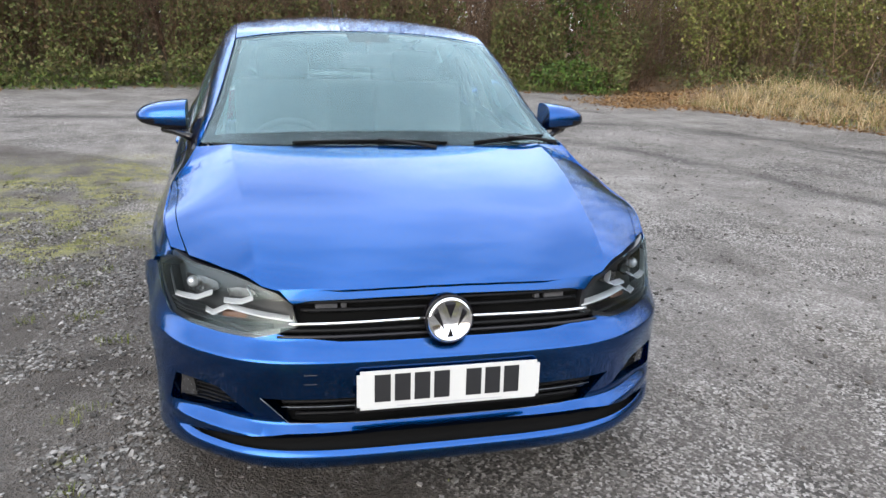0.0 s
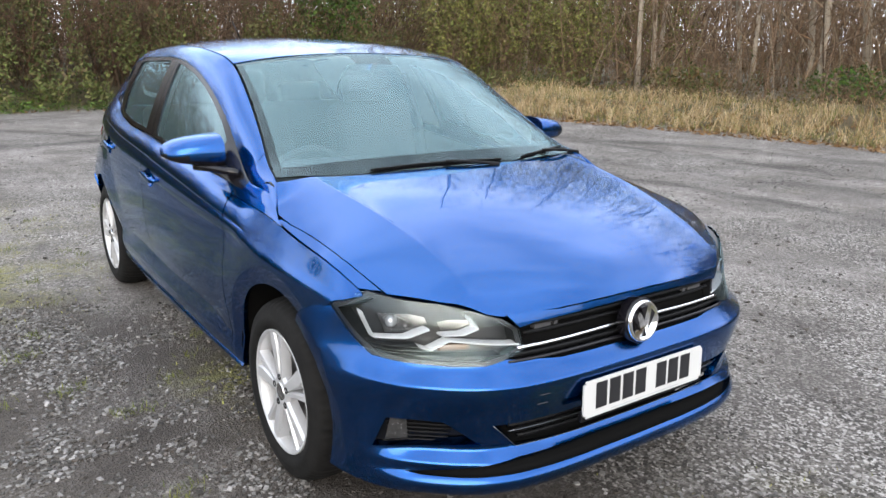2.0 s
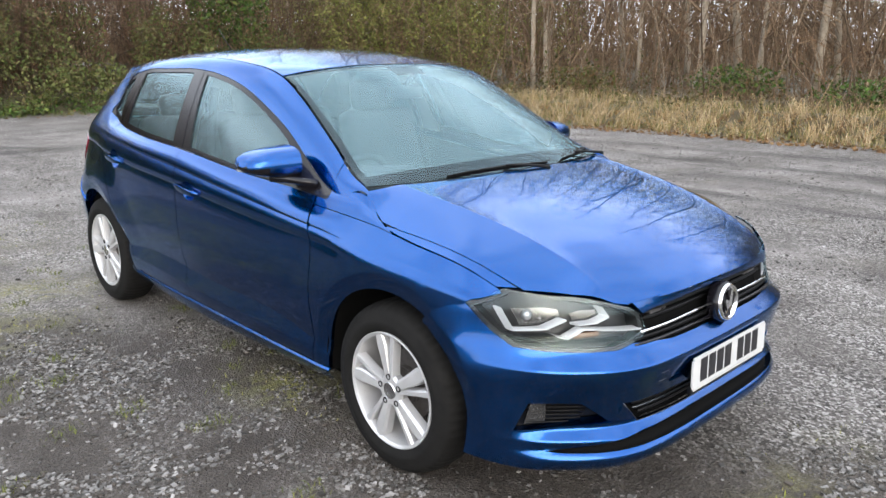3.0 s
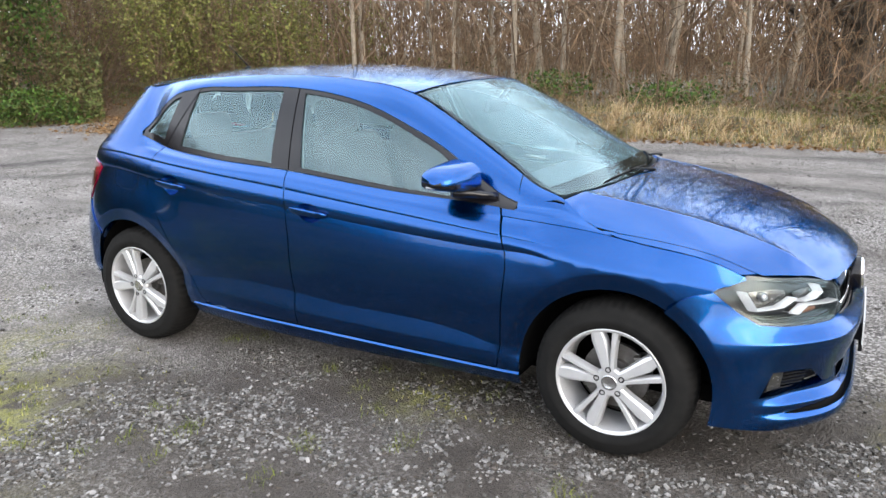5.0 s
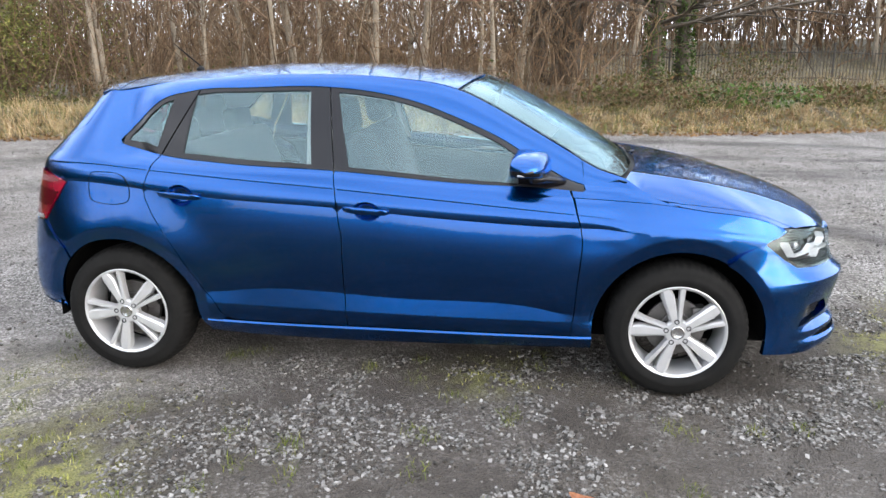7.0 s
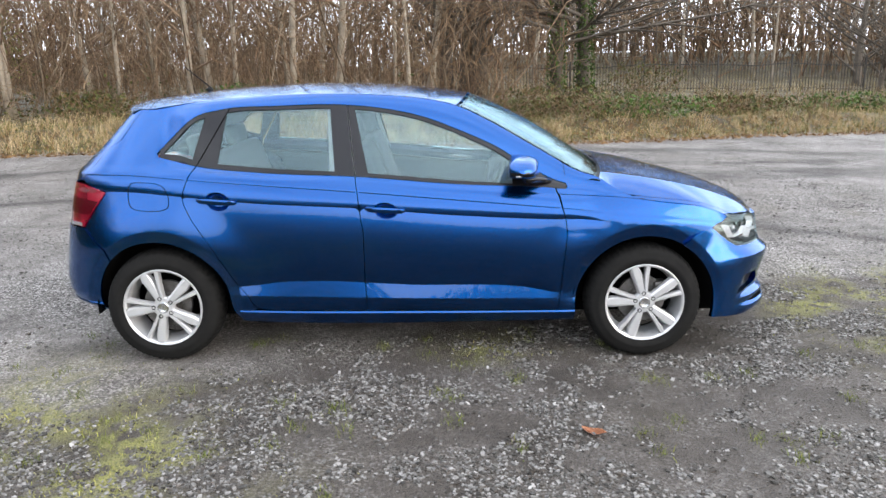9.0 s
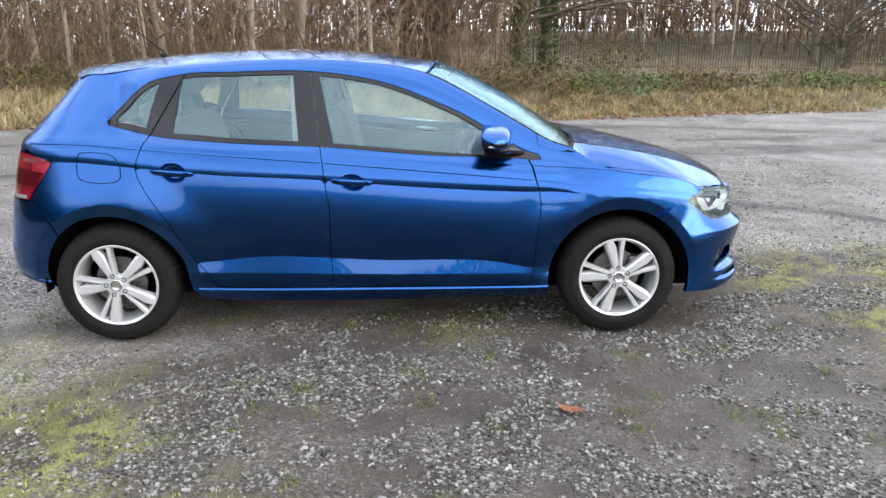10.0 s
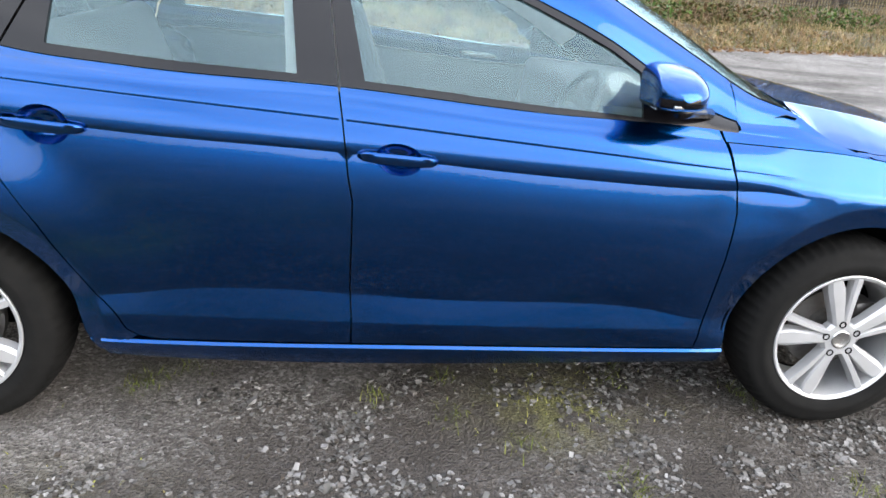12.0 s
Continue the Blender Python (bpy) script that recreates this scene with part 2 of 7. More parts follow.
MOSS = [(-2.7, 4.5, 1.3, 0.8), (-1.75, 4.5, 0.45, 1.3), (-2.4, 3.4, 1.0, 0.5), (-1.75, 3.0, 0.7, 0.5), (-1.85, 2.4, 0.55, 0.35), (-2.9, 1.9, 0.6, 0.4), (0.1, -1.4, 0.45, 0.35), (0.25, -2.1, 0.6, 0.5), (-0.8, -1.7, 0.5, 0.4), (-0.72, 0.75, 0.18, 0.22), (-3.6, 3.0, 0.6, 0.5), (-0.35, -2.6, 0.6, 0.4)]


def moss_zone(x, y):
    out = np.zeros_like(x)
    for cx, cy, a, b in MOSS:
        out = np.maximum(out, np.exp(-((x - cx) / a) ** 2 - ((y - cy) / b) ** 2))
    return out * smooth01(-0.5, 0.7, waves(x, y, 0.55, 12) + 0.25)


RUTS = [[(-1.0, 12.5), (1.5, 9.5), (3.64, 7.0), (4.25, 5.9), (4.6, 4.85), (4.82, 3.9), (4.9, 2.76), (5.3, -1.0), (6.2, -6)], [(-8, 10.4), (-4.2, 9.8), (-2.75, 9.5), (2, 10.0), (6, 8.6), (8.2, 5.0), (9.0, 0), (9.2, -2.5), (8.6, -4.3), (8.0, -6.6)], [(3.3, -0.4), (2.57, -1.9), (2.03, -2.5), (1.67, -2.9), (0.6, -4.2)], [(5.6, 5.0), (6.3, 2.0), (5.9, -2.7), (6.3, -4.6), (7.2, -8)], [(6.9, 6.5), (7.4, 3.0), (7.3, -1.0), (7.2, -5.0)]]


def rut_zone(x, y):
    out = np.zeros_like(x)
    for line, w in zip(RUTS, (0.17, 0.26, 0.16, 0.24, 0.2)):
        out = np.maximum(out, np.exp(-(to_line(x, y, line) / w) ** 2))
    return out


def axis(lo, hi, step, far, n):
    grow = np.geomspace(step * 1.5, far, n)
    return np.concatenate([lo - grow[::-1], np.arange(lo, hi, step), hi + grow])


gx, gy = np.meshgrid(axis(-7.0, 13.0, 0.10, 900, 26), axis(-5.0, 17.0, 0.10, 900, 26))
gz = ground_z(gx, gy)
rows_n, cols_n = gx.shape
idx = np.arange(rows_n * cols_n).reshape(rows_n, cols_n)
quads = np.stack([idx[:-1, :-1], idx[:-1, 1:], idx[1:, 1:], idx[1:, :-1]], -1).reshape(-1, 4)


def bulk(name, verts, faces, smooth=True):
    """A mesh from arrays; faces all of one size."""
    me = bpy.data.meshes.new(name)
    verts, faces = np.asarray(verts, np.float32), np.asarray(faces, np.int32)
    n, k = faces.shape
    me.vertices.add(len(verts))
    me.vertices.foreach_set("co", verts.ravel())
    me.loops.add(n * k)
    me.loops.foreach_set("vertex_index", faces.ravel())
    me.polygons.add(n)
    me.polygons.foreach_set("loop_start", np.arange(0, n * k, k, dtype=np.int32))
    me.update(calc_edges=True)
    me.polygons.foreach_set("use_smooth", np.full(n, smooth))
    me.update()
    return me


ground_mesh = bulk("ground", np.stack([gx, gy, gz], -1).reshape(-1, 3), quads)
gd = beyond(gx, gy)
for name, field in (("outside", smooth01(-0.1, 0.5, gd + 0.12 * waves(gx, gy, 0.8, 21) - 0.1)), ("loose", loose_zone(gx, gy)), ("moss", moss_zone(gx, gy)), ("rut", rut_zone(gx + 0.12 * waves(gx, gy, 1.2, 24), gy) * (0.5 + 0.5 * smooth01(-0.8, 0.4, waves(gx, gy, 2.6, 25)))), ("path", np.exp(-(to_line(gx, gy, FOOTPATH) / 1.15) ** 2) * (gd > 0))):
    a = ground_mesh.attributes.new(name, "FLOAT", "POINT")
    a.data.foreach_set("value", field.astype(np.float32).ravel())

GROUND = material("gravel_ground", (0.15, 0.145, 0.135), 0.8)


def field(m, name):
    n = m.node_tree.nodes.new("ShaderNodeAttribute")
    n.attribute_name = name
    return n.outputs["Fac"]


spots = node(GROUND, "ShaderNodeTexVoronoi", Scale=95.0)
wire(GROUND, at(GROUND), spots.inputs["Vector"])
spots2 = node(GROUND, "ShaderNodeTexVoronoi", Scale=38.0)
wire(GROUND, at(GROUND), spots2.inputs["Vector"])
g_mid, g_big, g_fine = noise_node(GROUND, 2.2, 7.0, 0.6), noise_node(GROUND, 0.35, 5.0), noise_node(GROUND, 140.0, 3.0)
stone_tone = ramp(GROUND, spots.outputs["Color"], (0.25, (0.022, 0.019, 0.017)), (0.47, (0.125, 0.113, 0.103)), (0.64, (0.285, 0.265, 0.248)), (0.82, (0.64, 0.61, 0.585)))
packed = ramp(GROUND, mixed(GROUND, 0.5, g_mid, g_fine), (0.38, (0.090, 0.079, 0.071)), (0.5, (0.275, 0.249, 0.230)), (0.62, (0.53, 0.49, 0.455)))
packed = mixed(GROUND, span(GROUND, mixed(GROUND, 0.5, g_mid, g_big), 0.42, 0.58, 0.25, 0.9), packed, stone_tone)
blotch = noise_node(GROUND, 0.9, 8.0, 0.68)
packed = mixed(GROUND, span(GROUND, blotch, 0.44, 0.56, 0.0, 0.45), packed, mixed(GROUND, 1.0, packed, (0.44, 0.42, 0.40), "MULTIPLY"))
soil = ramp(GROUND, mixed(GROUND, 0.5, g_mid, g_fine), (0.36, (0.046, 0.038, 0.032)), (0.64, (0.110, 0.093, 0.079)))
soil = mixed(GROUND, span(GROUND, g_mid, 0.42, 0.62, 0.0, 0.22), soil, stone_tone)
track = node(GROUND, "ShaderNodeMapping", Scale=(4.2, 0.5, 1.0), Rotation=(0.0, 0.0, radians(-8)))
wire(GROUND, at(GROUND), track.inputs["Vector"])
streak = noise_node(GROUND, 1.0, 6.0, 0.62, track.outputs["Vector"])
packed = mixed(GROUND, span(GROUND, streak, 0.50, 0.62, 0.0, 0.3), packed, mixed(GROUND, 1.0, packed, (0.42, 0.40, 0.385), "MULTIPLY"))
tone = mixed(GROUND, field(GROUND, "loose"), packed, soil)
rut_dark = mixed(GROUND, 1.0, tone, (0.30, 0.29, 0.285), "MULTIPLY")
tone = mixed(GROUND, mixed(GROUND, 1.0, field(GROUND, "rut"), span(GROUND, g_mid, 0.30, 0.52, 0.25, 1.0), "MULTIPLY"), tone, rut_dark)
moss_tone = ramp(GROUND, g_fine, (0.3, (0.09, 0.095, 0.026)), (0.7, (0.44, 0.42, 0.125)))
tone = mixed(GROUND, mixed(GROUND, 1.0, field(GROUND, "moss"), span(GROUND, noise_node(GROUND, 9.0, 6.0), 0.40, 0.52, 0.0, 0.85), "MULTIPLY"), tone, moss_tone)
earth = ramp(GROUND, mixed(GROUND, 0.5, noise_node(GROUND, 6.0, 6.0), g_fine), (0.3, (0.035, 0.028, 0.016)), (0.5, (0.085, 0.068, 0.035)), (0.72, (0.16, 0.125, 0.065)))
litter = ramp(GROUND, mixed(GROUND, 0.5, noise_node(GROUND, 14.0, 6.0), g_fine), (0.3, (0.13, 0.075, 0.045)), (0.7, (0.40, 0.25, 0.16)))
tone = mixed(GROUND, field(GROUND, "outside"), tone, mixed(GROUND, field(GROUND, "path"), earth, litter))
tone = mixed(GROUND, 1.0, tone, (0.75, 0.75, 0.75), "MULTIPLY")
wire(GROUND, tone, bsdf(GROUND).inputs["Base Color"])
wire(GROUND, span(GROUND, g_big, 0.38, 0.62, 0.5, 0.8), bsdf(GROUND).inputs["Roughness"])
bsdf(GROUND).inputs["Specular IOR Level"].default_value = 0.28
lumps = mixed(GROUND, 0.5, mixed(GROUND, 0.4, spots.outputs["Distance"], spots2.outputs["Distance"]), g_fine)
relief(GROUND, lumps, 1.0, 0.03)
tagged(part("ground", ground_mesh, GROUND), "damp grey gravel car park with earthy wooded verge", "ground", "", "structure")


# loose stones
def stones(name, x, y, size, mat, label, seed):
    r = np.random.default_rng(seed)
    n = len(x)
    cube = np.array([(sx, sy, sz) for sx in (-1, 1) for sy in (-1, 1) for sz in (-1, 1)], float)
    v = cube[None] * r.uniform(0.55, 1.1, (n, 8, 3)) * (size * r.uniform(0.75, 1.25, n))[:, None, None]
    v[:, :, 2] *= r.uniform(0.4, 0.75, n)[:, None]
    v[:, :, 0] *= r.uniform(0.8, 1.5, n)[:, None]
    a = r.uniform(0, 2 * np.pi, n)
    tilt = r.normal(0, 0.3, n)
    v[:, :, 2] += v[:, :, 0] * tilt[:, None]
    c, s = np.cos(a)[:, None], np.sin(a)[:, None]
    vx, vy = v[:, :, 0] * c - v[:, :, 1] * s, v[:, :, 0] * s + v[:, :, 1] * c
    z = ground_z(x, y) + size * 0.22
    v = np.stack([vx + x[:, None], vy + y[:, None], v[:, :, 2] + z[:, None]], -1)
    f = np.array([(0, 1, 3, 2), (4, 6, 7, 5), (0, 4, 5, 1), (2, 3, 7, 6), (1, 5, 7, 3)])
    faces = (f[None] + 8 * np.arange(n)[:, None, None]).reshape(-1, 4)
    tagged(part(name, bulk(name, v.reshape(-1, 3), faces, False), mat), label, "stones", "", "stuff")


STONE = per_piece("stone", [(0.24, 0.228, 0.218), (0.38, 0.362, 0.348), (0.045, 0.042, 0.039), (0.095, 0.090, 0.085), (0.17, 0.162, 0.155), (0.31, 0.296, 0.284), (0.12, 0.10, 0.086), (0.06, 0.055, 0.05), (0.42, 0.405, 0.385)], 0.6)
x, y = rng.uniform(-3.8, 0.9, 172000), rng.uniform(-2.5, 4.5, 172000)
keep = rng.uniform(0, 1, len(x)) < loose_zone(x, y) * (0.05 + 0.95 * smooth01(-0.15, 0.65, waves(x, y, 0.9, 31) + 0.7 * waves(x, y, 0.3, 32) + 0.7 * np.exp(-((x + 1.9) / 0.9) ** 2 - ((y - 1.9) / 1.0) ** 2))) * (1 - 0.6 * moss_zone(x, y))
x, y = x[keep], y[keep]
stones("gravel", x, y, np.clip(rng.lognormal(-5.28, 0.28, len(x)), 0.0028, 0.0092), STONE, "loose angular grey gravel chips", 41)
x, y = -1.2 + 10.2 * rng.uniform(0, 1, 56000) ** 1.5, rng.uniform(-4.0, 9.0, 56000)
keep = (rng.uniform(0, 1, len(x)) < (1 - loose_zone(x, y)) * (0.25 + 0.75 * smooth01(-0.9, 0.6, x)) * (0.25 + 0.75 * smooth01(-0.4, 0.9, waves(x, y, 1.4, 33)))) & in_lot(x, y) & ~((np.abs(x) < 0.6) & (y > -0.3) & (y < 3.0))
x, y = x[keep], y[keep]
stones("packed_gravel", x, y, np.clip(rng.lognormal(-5.3, 0.38, len(x)), 0.003, 0.012), STONE, "scattered chips bedded in packed gravel", 42)

# ---------------------------------------------------------------- the car: its surfaces
import functools
# The car faces -y with its front axle at y = 0 and its right flank at x < 0.
def bisect(ts, t):
    lo, hi = 0, len(ts) - 2
    while lo < hi:
        mid = (lo + hi + 1) // 2
        if ts[mid] <= t:
            lo = mid
        else:
            hi = mid - 1
    return lo


class Curve:
    """A smooth line through rows (t, a, b, ...)."""

    def __init__(self, *rows):
        self.t = [r[0] for r in rows]
        self.v = [r[1:] for r in rows]
        n, self.m = len(rows), []
        step = [[(b - a) / (self.t[k + 1] - self.t[k]) for a, b in zip(self.v[k], self.v[k + 1])] for k in range(n - 1)]
        for k in range(n):
            if k in (0, n - 1):
                self.m.append(step[0] if k == 0 else step[-1])
            else:
                h0, h1 = self.t[k] - self.t[k - 1], self.t[k + 1] - self.t[k]
                self.m.append([(a * h1 + b * h0) / (h0 + h1) for a, b in zip(step[k - 1], step[k])])

    def __call__(self, t):
        ts = self.t
        if t <= ts[0]:
            return tuple(a + m * (t - ts[0]) for a, m in zip(self.v[0], self.m[0]))
        if t >= ts[-1]:
            return tuple(a + m * (t - ts[-1]) for a, m in zip(self.v[-1], self.m[-1]))
        k = bisect(ts, t)
        h = ts[k + 1] - ts[k]
        x = (t - ts[k]) / h
        x2, x3 = x * x, x * x * x
        return tuple((2 * x3 - 3 * x2 + 1) * a + (x3 - 2 * x2 + x) * h * ma + (3 * x2 - 2 * x3) * b + (x3 - x2) * h * mb
                     for a, ma, b, mb in zip(self.v[k], self.m[k], self.v[k + 1], self.m[k + 1]))


def soft_step(a, b, x):
    x = min(1.0, max(0.0, (x - a) / (b - a)))
    return x * x * (3 - 2 * x)


# character lines of the flank: y, half width, height
SILL = Curve((-0.450, 0.740, 0.195), (0.350, 0.782, 0.204), (2.100, 0.788, 0.216), (2.600, 0.750, 0.240))
EDGE = Curve((-0.45, 0.80, 0.258), (0.35, 0.830, 0.262), (1.2, 0.840, 0.268), (2.05, 0.840, 0.280), (2.6, 0.82, 0.30))
LEDGE = Curve((-0.45, 0.794, 0.272), (0.35, 0.8245, 0.271), (1.2, 0.8345, 0.277), (2.05, 0.8345, 0.289), (2.6, 0.815, 0.311))
CATCH_LOW = Curve((-0.45, 0.806, 0.33), (0.35, 0.824, 0.338), (0.5, 0.836, 0.341), (1.2, 0.857, 0.353), (2.05, 0.853, 0.374), (2.6, 0.838, 0.38))
CATCH_TOP = Curve((-0.45, 0.806, 0.38), (0.3, 0.823, 0.385), (0.46, 0.829, 0.372), (0.62, 0.834, 0.403), (1.2, 0.8445, 0.427), (1.9, 0.8455, 0.449), (2.08, 0.843, 0.43), (2.6, 0.838, 0.44))
CREASE = Curve((-0.450, 0.786, 0.690), (-0.348, 0.803, 0.708), (-0.200, 0.818, 0.725), (0.100, 0.836, 0.742), (0.260, 0.842, 0.762), (0.340, 0.843, 0.770), (0.460, 0.848, 0.772), (0.990, 0.862, 0.801), (1.520, 0.870, 0.846), (2.030, 0.866, 0.876), (2.430, 0.836, 0.912), (2.600, 0.807, 0.925))
UPPER = Curve((-0.450, 0.769, 0.716), (-0.348, 0.7905, 0.745), (-0.200, 0.803, 0.768), (0.100, 0.820, 0.795), (0.260, 0.830, 0.806), (0.454, 0.840, 0.825), (0.990, 0.850, 0.875), (1.520, 0.853, 0.923), (2.030, 0.846, 0.963), (2.430, 0.812, 0.993), (2.600, 0.785, 1.005))
SHOULDER = Curve((-0.450, 0.745, 0.746), (-0.348, 0.772, 0.793), (-0.066, 0.786, 0.842), (0.098, 0.787, 0.865), (0.240, 0.789, 0.875), (0.540, 0.800, 0.895), (0.750, 0.808, 0.918), (0.990, 0.815, 0.934), (1.520, 0.822, 0.980), (2.030, 0.812, 1.005), (2.350, 0.778, 1.033), (2.600, 0.746, 1.060))
BELT = Curve((-0.450, 0.742, 0.749), (-0.348, 0.768, 0.797), (-0.066, 0.782, 0.846), (0.098, 0.780, 0.873), (0.170, 0.776, 0.886), (0.240, 0.774, 0.894), (0.320, 0.773, 0.901), (0.410, 0.774, 0.909), (0.500, 0.779, 0.919), (0.978, 0.800, 0.946), (1.508, 0.810, 0.992), (2.018, 0.795, 1.017), (2.338, 0.755, 1.048), (2.528, 0.712, 1.092), (2.600, 0.706, 1.115))
WINDOW_TOP = Curve((-0.450, 0.741, 0.749), (-0.066, 0.780, 0.848), (0.098, 0.772, 0.880), (0.170, 0.757, 0.903), (0.240, 0.745, 0.925), (0.320, 0.744, 0.930), (0.406, 0.745, 0.936), (0.493, 0.733, 0.962), (0.607, 0.715, 1.024), (0.787, 0.690, 1.131), (0.967, 0.672, 1.211), (1.147, 0.660, 1.279), (1.387, 0.648, 1.330), (1.587, 0.642, 1.348), (1.917, 0.640, 1.345), (2.212, 0.645, 1.329), (2.357, 0.658, 1.289), (2.487, 0.680, 1.177), (2.547, 0.688, 1.121), (2.600, 0.685, 1.145))
ROOF_EDGE = Curve((-0.450, 0.740, 0.750), (-0.066, 0.778, 0.850), (0.098, 0.757, 0.888), (0.170, 0.738, 0.923), (0.240, 0.716, 0.961), (0.361, 0.690, 1.002), (0.510, 0.655, 1.086), (0.661, 0.625, 1.172), (0.812, 0.600, 1.256), (0.964, 0.580, 1.328), (1.038, 0.577, 1.351), (1.268, 0.580, 1.385), (1.568, 0.580, 1.401), (2.018, 0.570, 1.392), (2.318, 0.560, 1.372), (2.588, 0.548, 1.335))


def under(line, below, part_way, out):
    """A line just below another, for the sharp undercut of a crease that fades out ahead of the doors."""
    def f(y):
        x, z = line(y)
        xb, zb = below(y)
        return x + (xb - x) * part_way - out * (0.5 + 0.5 * soft_step(0.25, 0.6, y)) * soft_step(0.215, 0.275, y), z + (zb - z) * part_way
    return f


LINES = (SILL, EDGE, LEDGE, CATCH_LOW, CATCH_TOP, under(CREASE, CATCH_TOP, 0.009, 0.0038), CREASE, under(UPPER, CREASE, 0.08, 0.0015), UPPER, SHOULDER, BELT, WINDOW_TOP, ROOF_EDGE)
NOMINAL = (0.0, 0.07, 0.085, 0.15, 0.23, 0.5965, 0.602, 0.68, 0.688, 0.77, 0.79, 1.13, 1.20)
BULGE = (0.004, 0.0, 0.003, 0.0, 0.021, 0.0, 0.005, 0.0, 0.006, 0.002, 0.012, 0.016)
DEEP = (0.55, 0.60, 0.60, 0.61, 0.615, 0.52, 0.515, 0.50, 0.495, 0.455, 0.42, 0.37, 0.17)
LIFT = (0.06, 0.04, 0.03, 0.0, 0.0, 0.0, 0.0, 0.0, 0.0, -0.02, -0.02, 0.0, 0.02)
W_LEDGE, W_CREASE, W_UPPER, W_SHOULDER, W_BELT, W_WINDOW, W_ROOF = (NOMINAL[k] for k in (2, 6, 8, 9, 10, 11, 12))
ARCHES = ((0.0, 0.302, 0.368), (2.545, 0.302, 0.366))
TAIL = 2.6


def line_point(k, u):
    if u <= TAIL:
        x, z = LINES[k](u)
        return x, u, z
    x, z = LINES[k](TAIL)
    xb, zb = LINES[k](TAIL - 0.01)
    t = min(1.0, (u - TAIL) / 1.1)
    a = t * math.pi / 2
    s = math.sin(a) ** 0.85
    ease = DEEP[k] * s * (1 - s) ** 2
    return x * max(0.0, math.cos(a)) ** 0.5 + (x - xb) / 0.01 * ease, TAIL + DEEP[k] * s, z + LIFT[k] * t + (z - zb) / 0.01 * ease


def flare(y, z):
    """The wheel openings' lip: a gentle swell, a crisp edge, and a band that leans back in."""
    d, cz = min((math.hypot(y - cy, z - cz) - r, cz) for cy, cz, r in ARCHES)
    swell = 0.019 * soft_step(0.12, 0.36, z - cz) + 0.002
    low = soft_step(0.20, 0.40, z)
    if d > 0.058:
        return swell * (1 - soft_step(0.02, 0.27, d)) / (1 - soft_step(0.02, 0.27, 0.058)) * low
    return (swell - 0.013 * (0.058 - max(d, -0.02)) / 0.058) * low


SECTION = (3, 4, 6, 8, 9, 10)


def smooth_section(u, w):
    """The wing's section without the doors' creases."""
    ws = [NOMINAL[k] for k in SECTION]
    j = max(1, min(len(SECTION) - 3, bisect(ws, w)))
    p = [LINES[SECTION[i]](u) for i in (j - 1, j, j + 1, j + 2)]
    q = [ws[i] for i in (j - 1, j, j + 1, j + 2)]
    h = q[2] - q[1]
    t = (w - q[1]) / h
    out = []
    for c in (0, 1):
        m1, m2 = (p[2][c] - p[0][c]) / (q[2] - q[0]) * h, (p[3][c] - p[1][c]) / (q[3] - q[1]) * h
        out.append((2 * t ** 3 - 3 * t * t + 1) * p[1][c] + (t ** 3 - 2 * t * t + t) * m1 + (3 * t * t - 2 * t ** 3) * p[2][c] + (t ** 3 - t * t) * m2)
    return out


@functools.lru_cache(None)
def tail_section(u):
    """The hind quarter's section by height, without steps between its lines."""
    p = [line_point(k, u) for k in (4, 6, 8, 9, 12)]
    return Curve(*[(z, x, y) for x, y, z in p])


def flank(u, w, side):
    if u > 3.7:
        u, side = 7.4 - u, -side
    k = bisect(NOMINAL, w)
    f = (w - NOMINAL[k]) / (NOMINAL[k + 1] - NOMINAL[k])
    (xa, ya, za), (xb, yb, zb) = line_point(k, u), line_point(k + 1, u)
    dx, dz = xb - xa, zb - za
    size = math.hypot(dx, dz) or 1.0
    crisp = soft_step(0.17, 0.36, u) if k >= 8 else soft_step(0.18, 0.30, u)
    b = BULGE[k] * 4 * f * (1 - f) * (1.0 if k <= 4 else crisp) * min(1.0, size / (0.2 if k >= 9 else 0.01))
    x, y, z = xa + dx * f + b * dz / size, ya + (yb - ya) * f, za + dz * f - b * dx / size
    if k == 4:
        wide_ = soft_step(0.02, 0.62, u)
        crisp = wide_ + (crisp - wide_) * soft_step(0.80, 1.0, f)
    if crisp < 1 and 4 <= k < 9:
        xs, zs = smooth_section(u, w)
        x, z = xs + (x - xs) * crisp, zs + (z - zs) * crisp
    if u > 2.40 and k >= 8:
        xt, yt = tail_section(round(u, 5))(z)
        part_ = soft_step(2.40, 2.56, u)
        x, y = x + (xt - x) * part_, y + (yt - y) * part_
    return Vector((side * (x + flare(y, z)), y, z))


def level(u, z):
    """The flank's own height coordinate at a true height."""
    zs = [line_point(k, min(u, 7.4 - u))[2] for k in range(len(LINES))]
    k = bisect(zs, z)
    return NOMINAL[k] + (z - zs[k]) / (zs[k + 1] - zs[k]) * (NOMINAL[k + 1] - NOMINAL[k])


